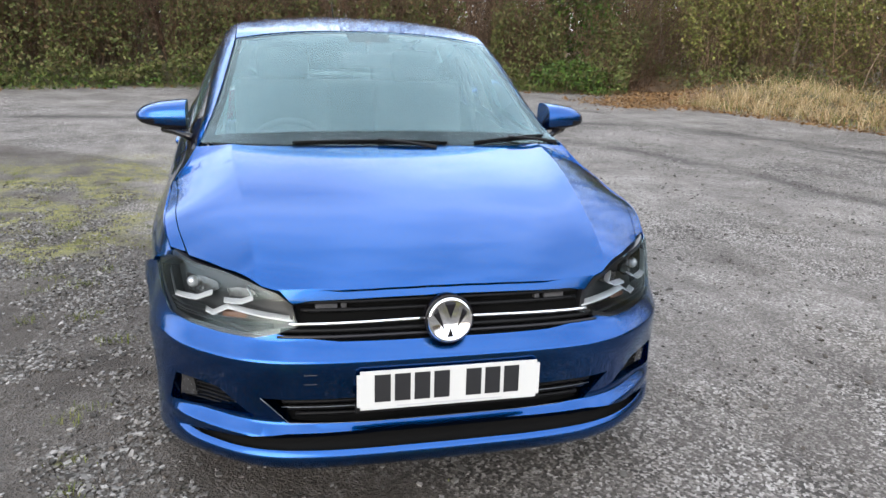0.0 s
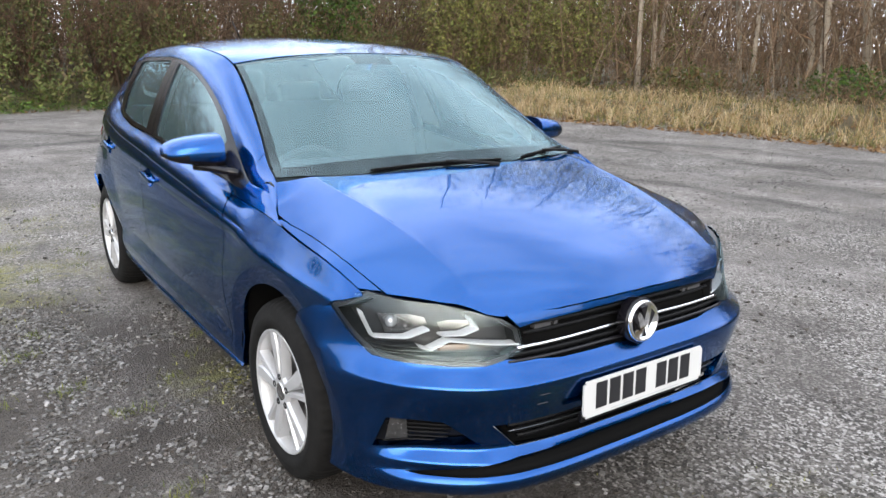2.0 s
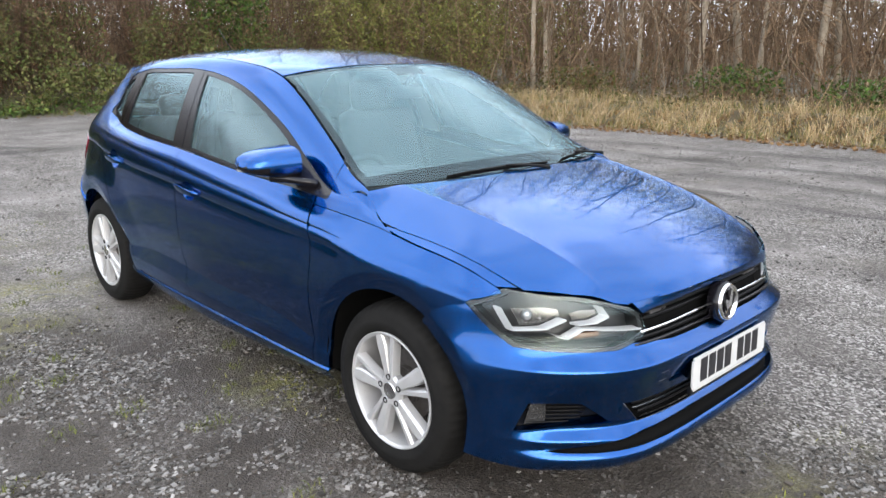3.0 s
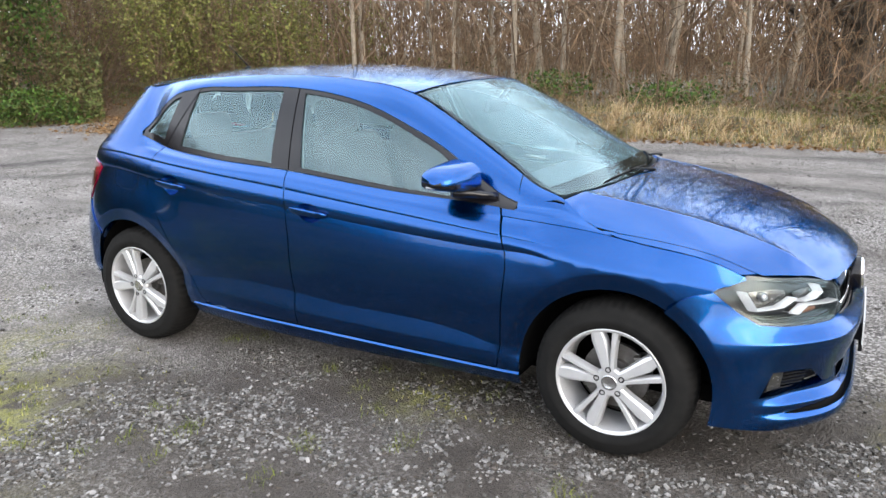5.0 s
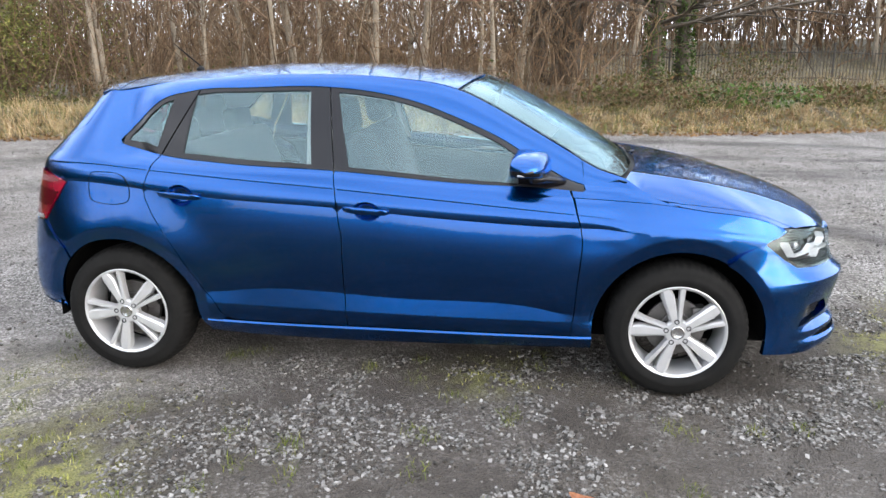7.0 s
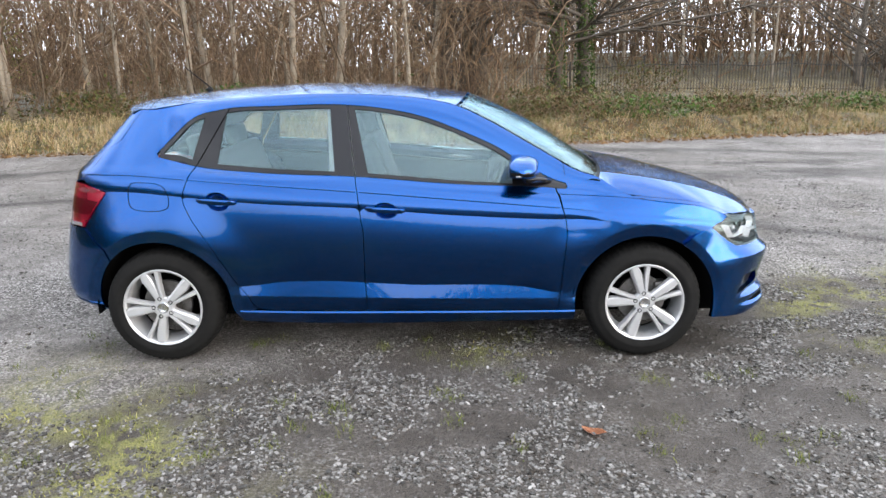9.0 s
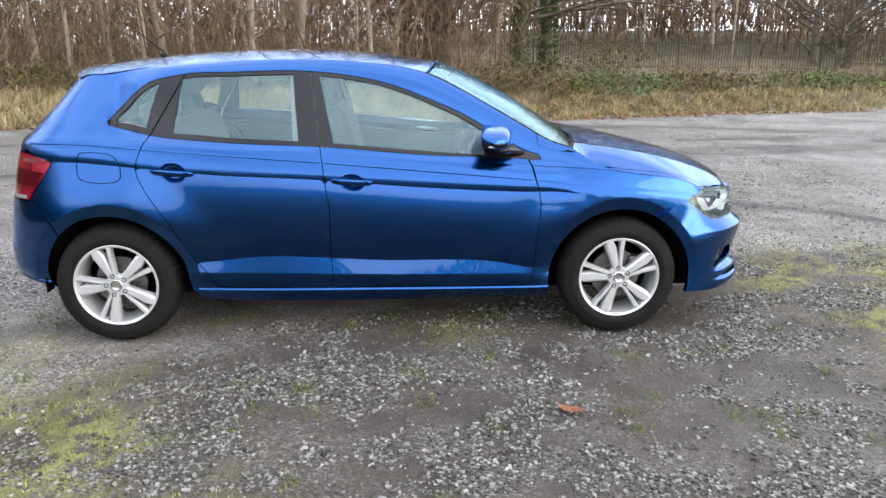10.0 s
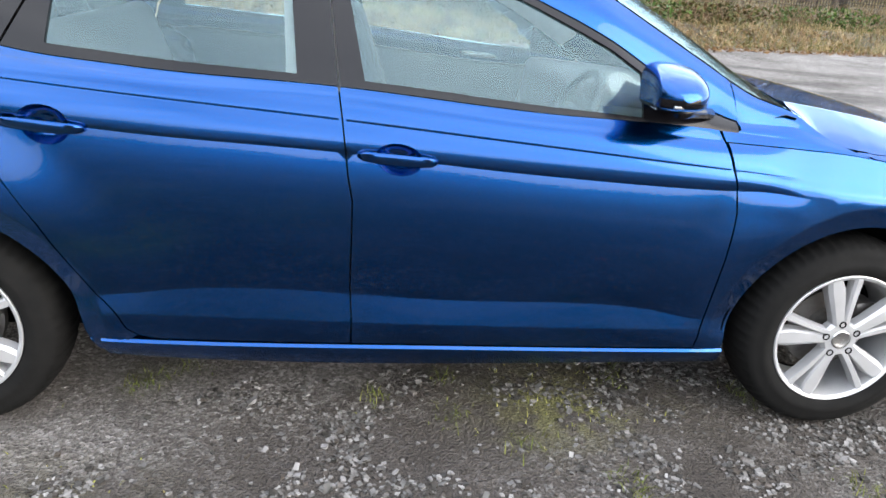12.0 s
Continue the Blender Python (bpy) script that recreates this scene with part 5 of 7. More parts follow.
# wheels
def wheel_meshes():
    out = Matrix.Identity(4)  # local z points outwards from the car
    bm = bmesh.new()
    lathe(bm, [(0.185, -0.165), (0.245, -0.175), (0.285, -0.165), (0.3025, -0.145), (0.3075, -0.12), (0.3090, -0.085), (0.3075, -0.050), (0.3030, -0.026), (0.2965, -0.008), (0.286, 0.005), (0.270, 0.0125), (0.250, 0.0165), (0.247, 0.0185), (0.235, 0.018), (0.218, 0.0125), (0.2095, 0.004), (0.203, -0.006), (0.190, -0.02)], out, 180)
    # tread: every other step of the shoulder and crown is cut back
    for v in bm.verts:
        r_ = math.hypot(v.co.x, v.co.y)
        step_ = int(round(math.atan2(v.co.y, v.co.x) / (2 * math.pi) * 180)) % 3
        if r_ > 0.2955 and -0.15 < v.co.z < 0.012 and step_ == 0:
            k_ = 1 - 0.0065 / r_
            v.co.x, v.co.y = v.co.x * k_, v.co.y * k_
    tyre = smooth_by(bm, 38)
    bm = bmesh.new()
    lathe(bm, [(0.209, 0.002), (0.2095, 0.009), (0.2065, 0.0105), (0.201, 0.008), (0.196, 0.004), (0.193, -0.006), (0.188, -0.03), (0.180, -0.09), (0.186, -0.15)], out, 96)
    for k in range(5):
        turn_ = 360 / 5 * k
        # a broad flat blade and a slim one beside it, with a slot between them
        for rows4 in (((0.030, 0.006, 0.017), (0.075, 0.013, 0.0185), (0.135, 0.0235, 0.0245), (0.165, 0.029, 0.0275), (0.190, 0.0345, 0.0235), (0.201, 0.037, 0.021)),
                      ((0.030, -0.011, 0.009), (0.075, -0.0155, 0.0095), (0.135, -0.0245, 0.0105), (0.185, -0.0335, 0.0125), (0.201, -0.0365, 0.013))):
            a = radians(turn_ + 90)
            ray, lat = Vector((math.cos(a), math.sin(a), 0)), Vector((-math.sin(a), math.cos(a), 0))
            vs = []
            for r, off, wd in rows4:
                c = ray * math.sqrt(max(r * r - off * off, 1e-6)) + lat * off + Vector((0, 0, 0.007 - 0.02 * max(0.0, r - 0.16)))
                vs.append([bm.verts.new(c + lat * q * wd + Vector((0, 0, dz))) for q, dz in ((-1.12, -0.034), (-1.0, -0.006), (-0.80, 0.0), (0.55, 0.0005), (1.0, -0.007), (1.12, -0.034))])
            for ra, rb in zip(vs, vs[1:]):
                for i in range(5):
                    bm.faces.new((ra[i], ra[i + 1], rb[i + 1], rb[i]))
            bm.faces.new(vs[0])
            bm.faces.new(vs[-1])
    lathe(bm, [(0.0, -0.03), (0.056, -0.03), (0.058, -0.004), (0.050, 0.007), (0.034, 0.008), (0.031, 0.004), (0.0, 0.004)], out, 40)
    bmesh.ops.recalc_face_normals(bm, faces=bm.faces)
    rim = smooth_by(bm, 28)
    bm = bmesh.new()
    lathe(bm, [(0.0, 0.009), (0.021, 0.0085), (0.0255, 0.011), (0.0295, 0.010), (0.0305, 0.003)], out, 32)
    cap = smooth_by(bm, 40)
    bm = bmesh.new()
    lathe(bm, [(0.0, 0.003), (0.0075, 0.003), (0.0085, 0.0065), (0.0115, 0.005), (0.0125, -0.02)], Matrix.Identity(4), 10)
    bolts = smooth_by(bm, 40)
    bm = bmesh.new()
    lathe(bm, [(0.0, -0.055), (0.07, -0.055), (0.07, -0.075), (0.128, -0.075), (0.128, -0.097), (0.05, -0.097)], out, 48)
    block(bm, (0.06, 0.11, 0.07), pose(0.105, 0.03, -0.085), 0.01)
    disc = smooth_by(bm, 40)
    return disc, tyre, rim, cap, bolts


meshes = []
for name, bm, mat in zip(("brake_disc", "tyre", "rim", "hub_cap", "wheel_bolt"), wheel_meshes(), (DISC, RUBBER, ALLOY, SATIN, BLACK)):
    me = bpy.data.meshes.new(name)
    bm.to_mesh(me)
    bm.free()
    me.materials.append(mat)
    meshes.append(me)
for x, y, spin in ((-1, 0.0, 7), (-1, 2.55, 17), (1, 0.0, 40), (1, 2.55, 5)):
    wheel = new("wheel", meshes[0])
    wheel.parent, wheel.matrix_parent_inverse = car, car.matrix_basis.inverted()
    wheel.matrix_basis = pose(x * 0.823, y, 0.3085) @ pose(0, 0, 0, 90, 0, 90 * x) @ pose(0, 0, 0, 0, 0, spin)
    tagged(wheel, "silver five-twin-spoke alloy wheel with black tyre")
    for name, me, label in zip(("tyre", "rim", "hub_cap"), meshes[1:], ("dusty black rubber tyre", "silver twin-spoke alloy rim", "round chrome centre cap")):
        o = new(name, me)
        o.parent = wheel
        tagged(o, label)
    for k in range(5):
        o = new("wheel_bolt", meshes[4])
        o.parent = wheel
        o.location = (0.050 * math.cos(radians(90 + 72 * k)), 0.050 * math.sin(radians(90 + 72 * k)), 0.004)

# wheel wells, floor and the dark insides that the gaps show
for side in (-1, 1):
    for (cy, cz, r), x0 in zip(ARCHES, (0.52, 0.55)):
        bm = bmesh.new()
        rings = []
        for k in range(25):
            a = radians(-7 + 194 * k / 24)
            rings.append([bm.verts.new((side * x, cy + (r + 0.012) * math.cos(a), cz + (r + 0.012) * math.sin(a))) for x in (0.822 if cy < 1 else 0.772, x0)])
        for a, b in zip(rings, rings[1:]):
            bm.faces.new((a[0], b[0], b[1], a[1]))
        bm.faces.new([q[1] for q in rings])
        part("wheel_well", smooth_by(bm, 40), INNER, car, "black wheel-arch liner")
bm = bmesh.new()
block(bm, (1.34, 1.66, 0.08), pose(0, 1.27, 0.20), 0.01)
block(bm, (1.0, 3.5, 0.08), pose(0, 1.2, 0.20), 0.01)
block(bm, (1.0, 0.70, 0.36), pose(0, -0.28, 0.42), 0.03)
block(bm, (1.40, 0.05, 0.56), pose(0, 0.42, 0.56), 0.01)
block(bm, (1.02, 0.60, 0.46), pose(0, 2.72, 0.46), 0.03)
block(bm, (1.36, 0.04, 0.16), pose(0, 0.20, 0.86), 0.01)
part("underbody", bm, INNER, car, "black underbody and bulkhead")

# cowl and wipers
bm = bmesh.new()
cow = [[(x * 0.735, 0.245 - 0.105 * (1 - x * x) + dy, 0.966 - 0.004 * x * x + dz) for dy, dz in ((-0.006, -0.012), (0.03, -0.004), (0.075, -0.016))] for x in [-1 + k / 10 for k in range(21)]]
vs = [[bm.verts.new(p) for p in row] for row in cow]
for a, b in zip(vs, vs[1:]):
    for i in range(2):
        bm.faces.new((a[i], b[i], b[i + 1], a[i + 1]))
part("cowl", smooth_by(bm), BLACK, car, "black scuttle panel under the windscreen")


def wiper(points, knuckle, heel):
    bm = bmesh.new()
    tube(bm, [screen(s, t) + Vector((0, -0.004, 0.007)) for s, t in points], [0.0025, 0.0042, 0.004, 0.0025], 8)
    w = part("wiper", smooth_by(bm), BLACK, car, "black wiper resting on the windscreen")
    bm = bmesh.new()
    tube(bm, [screen(s, t) + Vector((0, -0.002, 0.003)) for s, t in points], 0.0025, 6)
    part("blade", smooth_by(bm), RUBBER, w, "rubber wiper blade")
    bm = bmesh.new()
    k = screen(*knuckle) + Vector((0, -0.006, 0.011))
    h = screen(*heel) + Vector((0, -0.04, -0.002))
    tube(bm, [h, h + Vector((0, 0.0, 0.010)), h.lerp(k, 0.5) + Vector((0, 0, 0.008)), k], [0.009, 0.007, 0.0055, 0.005], 8)
    part("arm", smooth_by(bm), BLACK, w, "black wiper arm")


wiper([(-0.53, 0.010), (-0.28, 0.022), (0.0, 0.022), (0.30, 0.010)], (-0.08, 0.022), (0.22, -0.012))
wiper([(0.46, 0.010), (0.62, 0.028), (0.8, 0.050), (0.93, 0.072)], (0.68, 0.036), (0.95, 0.0))


# door mirrors
def mirror(side):
    bm = bmesh.new()
    rings, n, k_n = [], 24, 18
    for k in range(k_n + 1):
        t = k / k_n
        x = 0.778 + 0.202 * t
        shut_ = (1 - t ** 9) ** 0.5 if t < 1 else 0.0
        top, low = 1.090 - 0.010 * t - 0.026 * t ** 3, 0.972 + 0.028 * t ** 1.4
        mid_z, half_z = (top + low) / 2 - 0.004 * t, (top - low) / 2 * max(0.04, shut_)
        mid_y, half_y = 0.642 + 0.012 * t + 0.026 * t ** 2.2, (0.080 - 0.012 * t) * max(0.06, shut_)
        ring = []
        for i in range(n):
            a = 2 * math.pi * i / n
            c, q = math.cos(a), math.sin(a)
            ring.append(bm.verts.new((side * x, mid_y + half_y * math.copysign(abs(c) ** 0.7, c), mid_z + half_z * math.copysign(abs(q) ** (0.6 if q > 0 else 0.35), q) + (0.010 * c if q > 0 else 0.0))))
        rings.append(ring)
    for ra, rb in zip(rings, rings[1:]):
        for i in range(n):
            bm.faces.new((ra[i], ra[(i + 1) % n], rb[(i + 1) % n], rb[i]))
    bm.faces.new(rings[0])
    bm.faces.new(rings[-1])
    bmesh.ops.recalc_face_normals(bm, faces=bm.faces)
    for f in bm.faces:
        c = f.calc_center_median()
        f.material_index = 0 if c.z > 1.000 + 0.023 * max(0.0, (abs(c.x) - 0.778) / 0.202) ** 1.6 else 1
    body = part("door_mirror", smooth_by(bm, 50), [PAINT, GLOSS], car, "blue door mirror with black underside")
    bm = bmesh.new()
    tube(bm, [(side * x, y, z) for x, y, z in ((0.750, 0.505, 0.955), (0.785, 0.545, 0.962), (0.825, 0.595, 0.971), (0.870, 0.640, 0.976))], [0.016, 0.014, 0.016, 0.018], 10)
    part("mirror_foot", smooth_by(bm), GLOSS, body, "black mirror foot")
    bm = bmesh.new()
    ring = [bm.verts.new((side * (0.868 + 0.082 * math.copysign(abs(math.cos(a)) ** 0.6, math.cos(a))), 0.704 + 0.026 * (math.cos(a) + 1) / 2, 1.028 + 0.042 * math.copysign(abs(math.sin(a)) ** 0.7, math.sin(a)))) for a in [2 * math.pi * k / 28 for k in range(28)]]
    bm.faces.new(ring)
    part("mirror_glass", bm, MIRROR, body)
    bm = bmesh.new()
    tube(bm, [(side * (0.972 - 0.080 * t), 0.700 - 0.100 * t ** 0.7, 1.006 - 0.006 * t) for t in (0, 0.1, 0.25, 0.4, 0.6, 0.8, 1.0)], [0.004, 0.006, 0.006, 0.005, 0.005, 0.004, 0.003], 8)
    part("indicator", smooth_by(bm), CLEARLAMP, body, "clear indicator strip")


mirror(-1)
mirror(1)

# aerial
bm = bmesh.new()
tube(bm, [(0, 2.46, 1.405), (0, 2.45, 1.428)], [0.026, 0.012], 12)
tube(bm, [(0, 2.45, 1.425), (0, 2.60, 1.55)], [0.004, 0.0025], 8)
part("aerial", smooth_by(bm), BLACK, car, "short black roof aerial")


# inside
def seat(x, y, name="front_seat"):
    bm = bmesh.new()
    block(bm, (0.50, 0.50, 0.16), pose(x, y, 0.50, 6), 0.05, 4)
    cushion = part(name, smooth_by(bm, 60), FABRIC, car, "grey fabric seat")
    bm = bmesh.new()
    block(bm, (0.48, 0.14, 0.62), pose(x, y + 0.32, 0.82, -18), 0.05, 4)
    part("backrest", smooth_by(bm, 60), FABRIC, cushion)
    bm = bmesh.new()
    block(bm, (0.27, 0.10, 0.17), pose(x, y + 0.44, 1.20, -10), 0.04, 4)
    for dx in (-0.06, 0.06):
        tube(bm, [(x + dx, y + 0.43, 1.06), (x + dx, y + 0.44, 1.16)], 0.006, 6)
    part("headrest", smooth_by(bm, 60), FABRIC, cushion)


seat(-0.36, 1.12)
seat(0.36, 1.12)
bm = bmesh.new()
block(bm, (1.26, 0.46, 0.16), pose(0, 1.98, 0.50), 0.05, 4)
bench = part("rear_bench", smooth_by(bm, 60), FABRIC, car, "grey fabric rear bench")
bm = bmesh.new()
block(bm, (1.26, 0.14, 0.56), pose(0, 2.30, 0.80, -20), 0.05, 4)
part("backrest", smooth_by(bm, 60), FABRIC, bench)
for x in (-0.36, 0.36):
    bm = bmesh.new()
    block(bm, (0.26, 0.09, 0.13), pose(x, 2.42, 1.12, -12), 0.035, 4)
    part("headrest", smooth_by(bm, 60), FABRIC, bench)
bm = bmesh.new()
block(bm, (1.38, 0.50, 0.22), pose(0, 0.50, 0.80, 4), 0.05, 4)
block(bm, (0.30, 0.20, 0.07), pose(-0.36, 0.62, 0.925), 0.03, 3)
block(bm, (0.24, 0.40, 0.30), pose(0, 0.86, 0.55), 0.03, 3)
part("dashboard", smooth_by(bm, 60), DASH, car, "dark grey dashboard")
bm = bmesh.new()
wm = pose(-0.36, 0.80, 0.84, -62)
rim_r = [wm @ Vector((0.18 * math.cos(a), 0.18 * math.sin(a), 0)) for a in [2 * math.pi * k / 36 for k in range(37)]]
tube(bm, rim_r, 0.015, 8)
block(bm, (0.14, 0.12, 0.05), wm, 0.02, 3)
block(bm, (0.34, 0.03, 0.02), wm, 0.006)
part("steering_wheel", smooth_by(bm, 50), DASH, car, "black steering wheel")
bm = bmesh.new()
block(bm, (0.23, 0.035, 0.065), pose(-0.01, 0.86, 1.255, 12), 0.014, 3)
tube(bm, [(-0.01, 0.84, 1.29), (-0.01, 0.80, 1.335)], 0.012, 8)
part("inside_mirror", smooth_by(bm, 50), DASH, car, "inside mirror on the windscreen")
part("headlining", panel(roof, [(-0.97, 0.03), (0.97, 0.03), (0.97, 0.97), (-0.97, 0.97)], 0.08, (), None, 0, 0.03, Vector((0, 0, 1))), LINING, car, "pale grey headlining")
for side in (-1, 1):
    def surf(u, w, side=side):
        return flank(u, w, side)
    part("pillar_lining", panel(surf, run(0.50, 2.6, W_ROOF - 0.01, 40) + run(2.6, 0.56, W_WINDOW - 0.015, 40), 0.05, (), None, 0, 0.03, Vector((side, 0, 0))), LINING, car)
    part("belt_lining", panel(surf, [(1.44, W_BELT), (1.64, W_BELT), (1.66, W_WINDOW), (1.53, W_WINDOW)], 0.05, (), None, 0, 0.035, Vector((side, 0, 0))), LINING, car)
    bm = bmesh.new()
    tube(bm, [(side * 0.60, 1.55, 1.26), (side * 0.66, 1.50, 1.05), (side * 0.70, 1.45, 0.75)], 0.022, 4)
    part("seat_belt", smooth_by(bm), DASH, car, "dark seat belt")

# ---------------------------------------------------------------- plants
def blades(name, x, y, z, height, lean, width, mat, seed):
    """Grass blades: a bent strip each."""
    r = np.random.default_rng(seed)
    n = len(x)
    a = r.uniform(0, 2 * np.pi, n)
    b = a + np.pi / 2 + r.normal(0, 0.5, n)
    base = np.stack([x, y, z], -1)
    wide = np.stack([np.cos(b), np.sin(b), np.zeros(n)], -1) * width[:, None]
    way = np.stack([np.cos(a), np.sin(a), np.zeros(n)], -1)
    mid = base + way * (lean * height * 0.42)[:, None] + np.array([0, 0, 1]) * (height * 0.58)[:, None]
    tip = base + way * (lean * height)[:, None] + np.array([0, 0, 1]) * (height * np.sqrt(np.clip(1 - lean * lean * 0.7, 0.1, 1)))[:, None]
    v = np.stack([base - wide, base + wide, mid + wide * 0.7, mid - wide * 0.7, tip + wide * 0.1, tip - wide * 0.1], 1)
    f = np.array([(0, 1, 2, 3), (3, 2, 4, 5)])
    faces = (f[None] + 6 * np.arange(n)[:, None, None]).reshape(-1, 4)
    return bulk(name, v.reshape(-1, 3), faces, False)


def leaves(name, c, size, seed, flat=0.0):
    """Leaves as folded lozenges about their centres."""
    r = np.random.default_rng(seed)
    n = len(c)
    d = r.normal(0, 1, (n, 3))
    d[:, 2] *= 1 - flat
    d /= np.linalg.norm(d, axis=1)[:, None] + 1e-9
    e = np.cross(d, r.normal(0, 1, (n, 3)) * np.array([1 - flat, 1 - flat, 1]) + np.array([0, 0, flat]))
    e /= np.linalg.norm(e, axis=1)[:, None] + 1e-9
    u = np.cross(d, e)
    s = (size * r.uniform(0.6, 1.3, n))[:, None]
    v = np.stack([c - d * s, c + e * s * 0.55 + u * s * 0.15, c + d * s, c - e * s * 0.55 + u * s * 0.15], 1)
    f = np.array([(0, 1, 2), (0, 2, 3)])
    faces = (f[None] + 4 * np.arange(n)[:, None, None]).reshape(-1, 3)
    return bulk(name, v.reshape(-1, 3), faces, False)


def canes(name, points, radius, sides_n=3, taper=0.25):
    """Many thin tubes at once: points (n, k, 3), radius (n,)."""
    n, k, _ = points.shape
    d = np.gradient(points, axis=1)
    d /= np.linalg.norm(d, axis=2, keepdims=True) + 1e-9
    ref = np.where(np.abs(d[..., 2:3]) > 0.85, np.array([1.0, 0, 0]), np.array([0, 0, 1.0]))
    a = np.cross(d, ref)
    a /= np.linalg.norm(a, axis=2, keepdims=True) + 1e-9
    b = np.cross(d, a)
    rad = radius[:, None] * np.linspace(1, taper, k)[None]
    ring = [points + (a * math.cos(t) + b * math.sin(t)) * rad[..., None] for t in [2 * math.pi * i / sides_n for i in range(sides_n)]]
    v = np.stack(ring, 2)
    q = []
    for i in range(k - 1):
        for j in range(sides_n):
            q.append((i * sides_n + j, i * sides_n + (j + 1) % sides_n, (i + 1) * sides_n + (j + 1) % sides_n, (i + 1) * sides_n + j))
    faces = (np.array(q)[None] + k * sides_n * np.arange(n)[:, None, None]).reshape(-1, 4)
    return bulk(name, v.reshape(-1, 3), faces, True)


def arcs(r, base, height, spread, droop, k=6):
    """Arching canes from base points."""
    n = len(base)
    a = r.uniform(0, 2 * np.pi, n)
    t = np.linspace(0, 1, k)[None]
    out = spread[:, None] * t ** 1.4
    wob = r.normal(0, 0.05, (n, k, 3)) * height[:, None, None] * np.linspace(0, 1, k)[None, :, None]
    p = np.stack([base[:, 0, None] + np.cos(a)[:, None] * out, base[:, 1, None] + np.sin(a)[:, None] * out, base[:, 2, None] + height[:, None] * (t - droop[:, None] * t ** 3)], -1)
    return p + wob


def verge_scatter(r, n, line, lo, hi):
    """Places along a verge, lo to hi metres past its edge."""
    seg = np.array(line, float)
    step = np.linalg.norm(np.diff(seg, axis=0), axis=1)
    k = r.choice(len(step), n, p=step / step.sum())
    q = r.uniform(0, 1, n)
    p = seg[k] + (seg[k + 1] - seg[k]) * q[:, None]
    way = (seg[k + 1] - seg[k]) / step[k][:, None]
    out = np.stack([-way[:, 1], way[:, 0]], -1)
    d = r.uniform(0, 1, n) * (hi - lo) + lo
    return p[:, 0] + out[:, 0] * d, p[:, 1] + out[:, 1] * d, d


STRAW = per_piece("straw", [(0.74, 0.53, 0.28), (0.88, 0.69, 0.43), (0.54, 0.33, 0.15), (0.92, 0.76, 0.51), (0.36, 0.20, 0.09), (0.27, 0.25, 0.09), (0.60, 0.44, 0.27), (0.40, 0.36, 0.15), (0.30, 0.17, 0.09)], 0.8)
HAY = per_piece("field_grass_blade", [(0.44, 0.35, 0.20), (0.55, 0.46, 0.29), (0.34, 0.26, 0.14), (0.27, 0.25, 0.11), (0.22, 0.15, 0.09)], 0.8)
GREEN = per_piece("green_blade", [(0.10, 0.14, 0.025), (0.17, 0.20, 0.04), (0.22, 0.22, 0.06), (0.07, 0.10, 0.02)], 0.7)
MOSSY = per_piece("moss_blade", [(0.30, 0.31, 0.07), (0.42, 0.41, 0.12), (0.20, 0.22, 0.05), (0.50, 0.44, 0.22), (0.34, 0.35, 0.09)], 0.8)
IVY = per_piece("ivy_leaf", [(0.035, 0.080, 0.014), (0.07, 0.14, 0.022), (0.11, 0.19, 0.032), (0.022, 0.04, 0.012), (0.16, 0.19, 0.04)], 0.45)
HEDGE = per_piece("hedge_leaf", [(0.15, 0.18, 0.045), (0.25, 0.27, 0.07), (0.35, 0.34, 0.10), (0.085, 0.10, 0.03), (0.28, 0.20, 0.095)], 0.6)
OLIVE = per_piece("bramble_leaf", [(0.075, 0.09, 0.02), (0.12, 0.125, 0.03), (0.045, 0.06, 0.016), (0.16, 0.105, 0.04), (0.12, 0.06, 0.03)], 0.6)
BANK_LEAF = per_piece("bank_leaf", [(0.085, 0.115, 0.030), (0.155, 0.180, 0.048), (0.055, 0.075, 0.022), (0.19, 0.195, 0.065), (0.13, 0.085, 0.045), (0.10, 0.135, 0.036)], 0.55)
THORN = per_piece("thorn_cane", [(0.13, 0.072, 0.045), (0.20, 0.112, 0.068), (0.06, 0.04, 0.028), (0.20, 0.13, 0.085), (0.045, 0.034, 0.025)], 0.8)
DEAD = per_piece("dead_leaf", [(0.20, 0.10, 0.04), (0.30, 0.17, 0.07), (0.13, 0.07, 0.035), (0.38, 0.25, 0.13)], 0.8)
CANE = per_piece("bramble_cane", [(0.18, 0.10, 0.056), (0.28, 0.17, 0.095), (0.09, 0.06, 0.04), (0.35, 0.235, 0.14), (0.20, 0.15, 0.095)], 0.8)
TWIG = per_piece("grey_twig", [(0.24, 0.16, 0.10), (0.35, 0.24, 0.16), (0.12, 0.082, 0.055), (0.45, 0.345, 0.24)], 0.85)
PALE_BARK = varied("pale_bark", (0.11, 0.088, 0.064), (0.33, 0.275, 0.21), 3.0, 0.85, bump=0.6, fine=30, depth=0.01)
DARK_BARK = varied("dark_bark", (0.034, 0.027, 0.02), (0.10, 0.08, 0.06), 4.0, 0.9, bump=0.8, fine=25, depth=0.02)


def stuff(name, me, mat, label, category):
    return tagged(part(name, me, mat), label, category, "", "stuff")


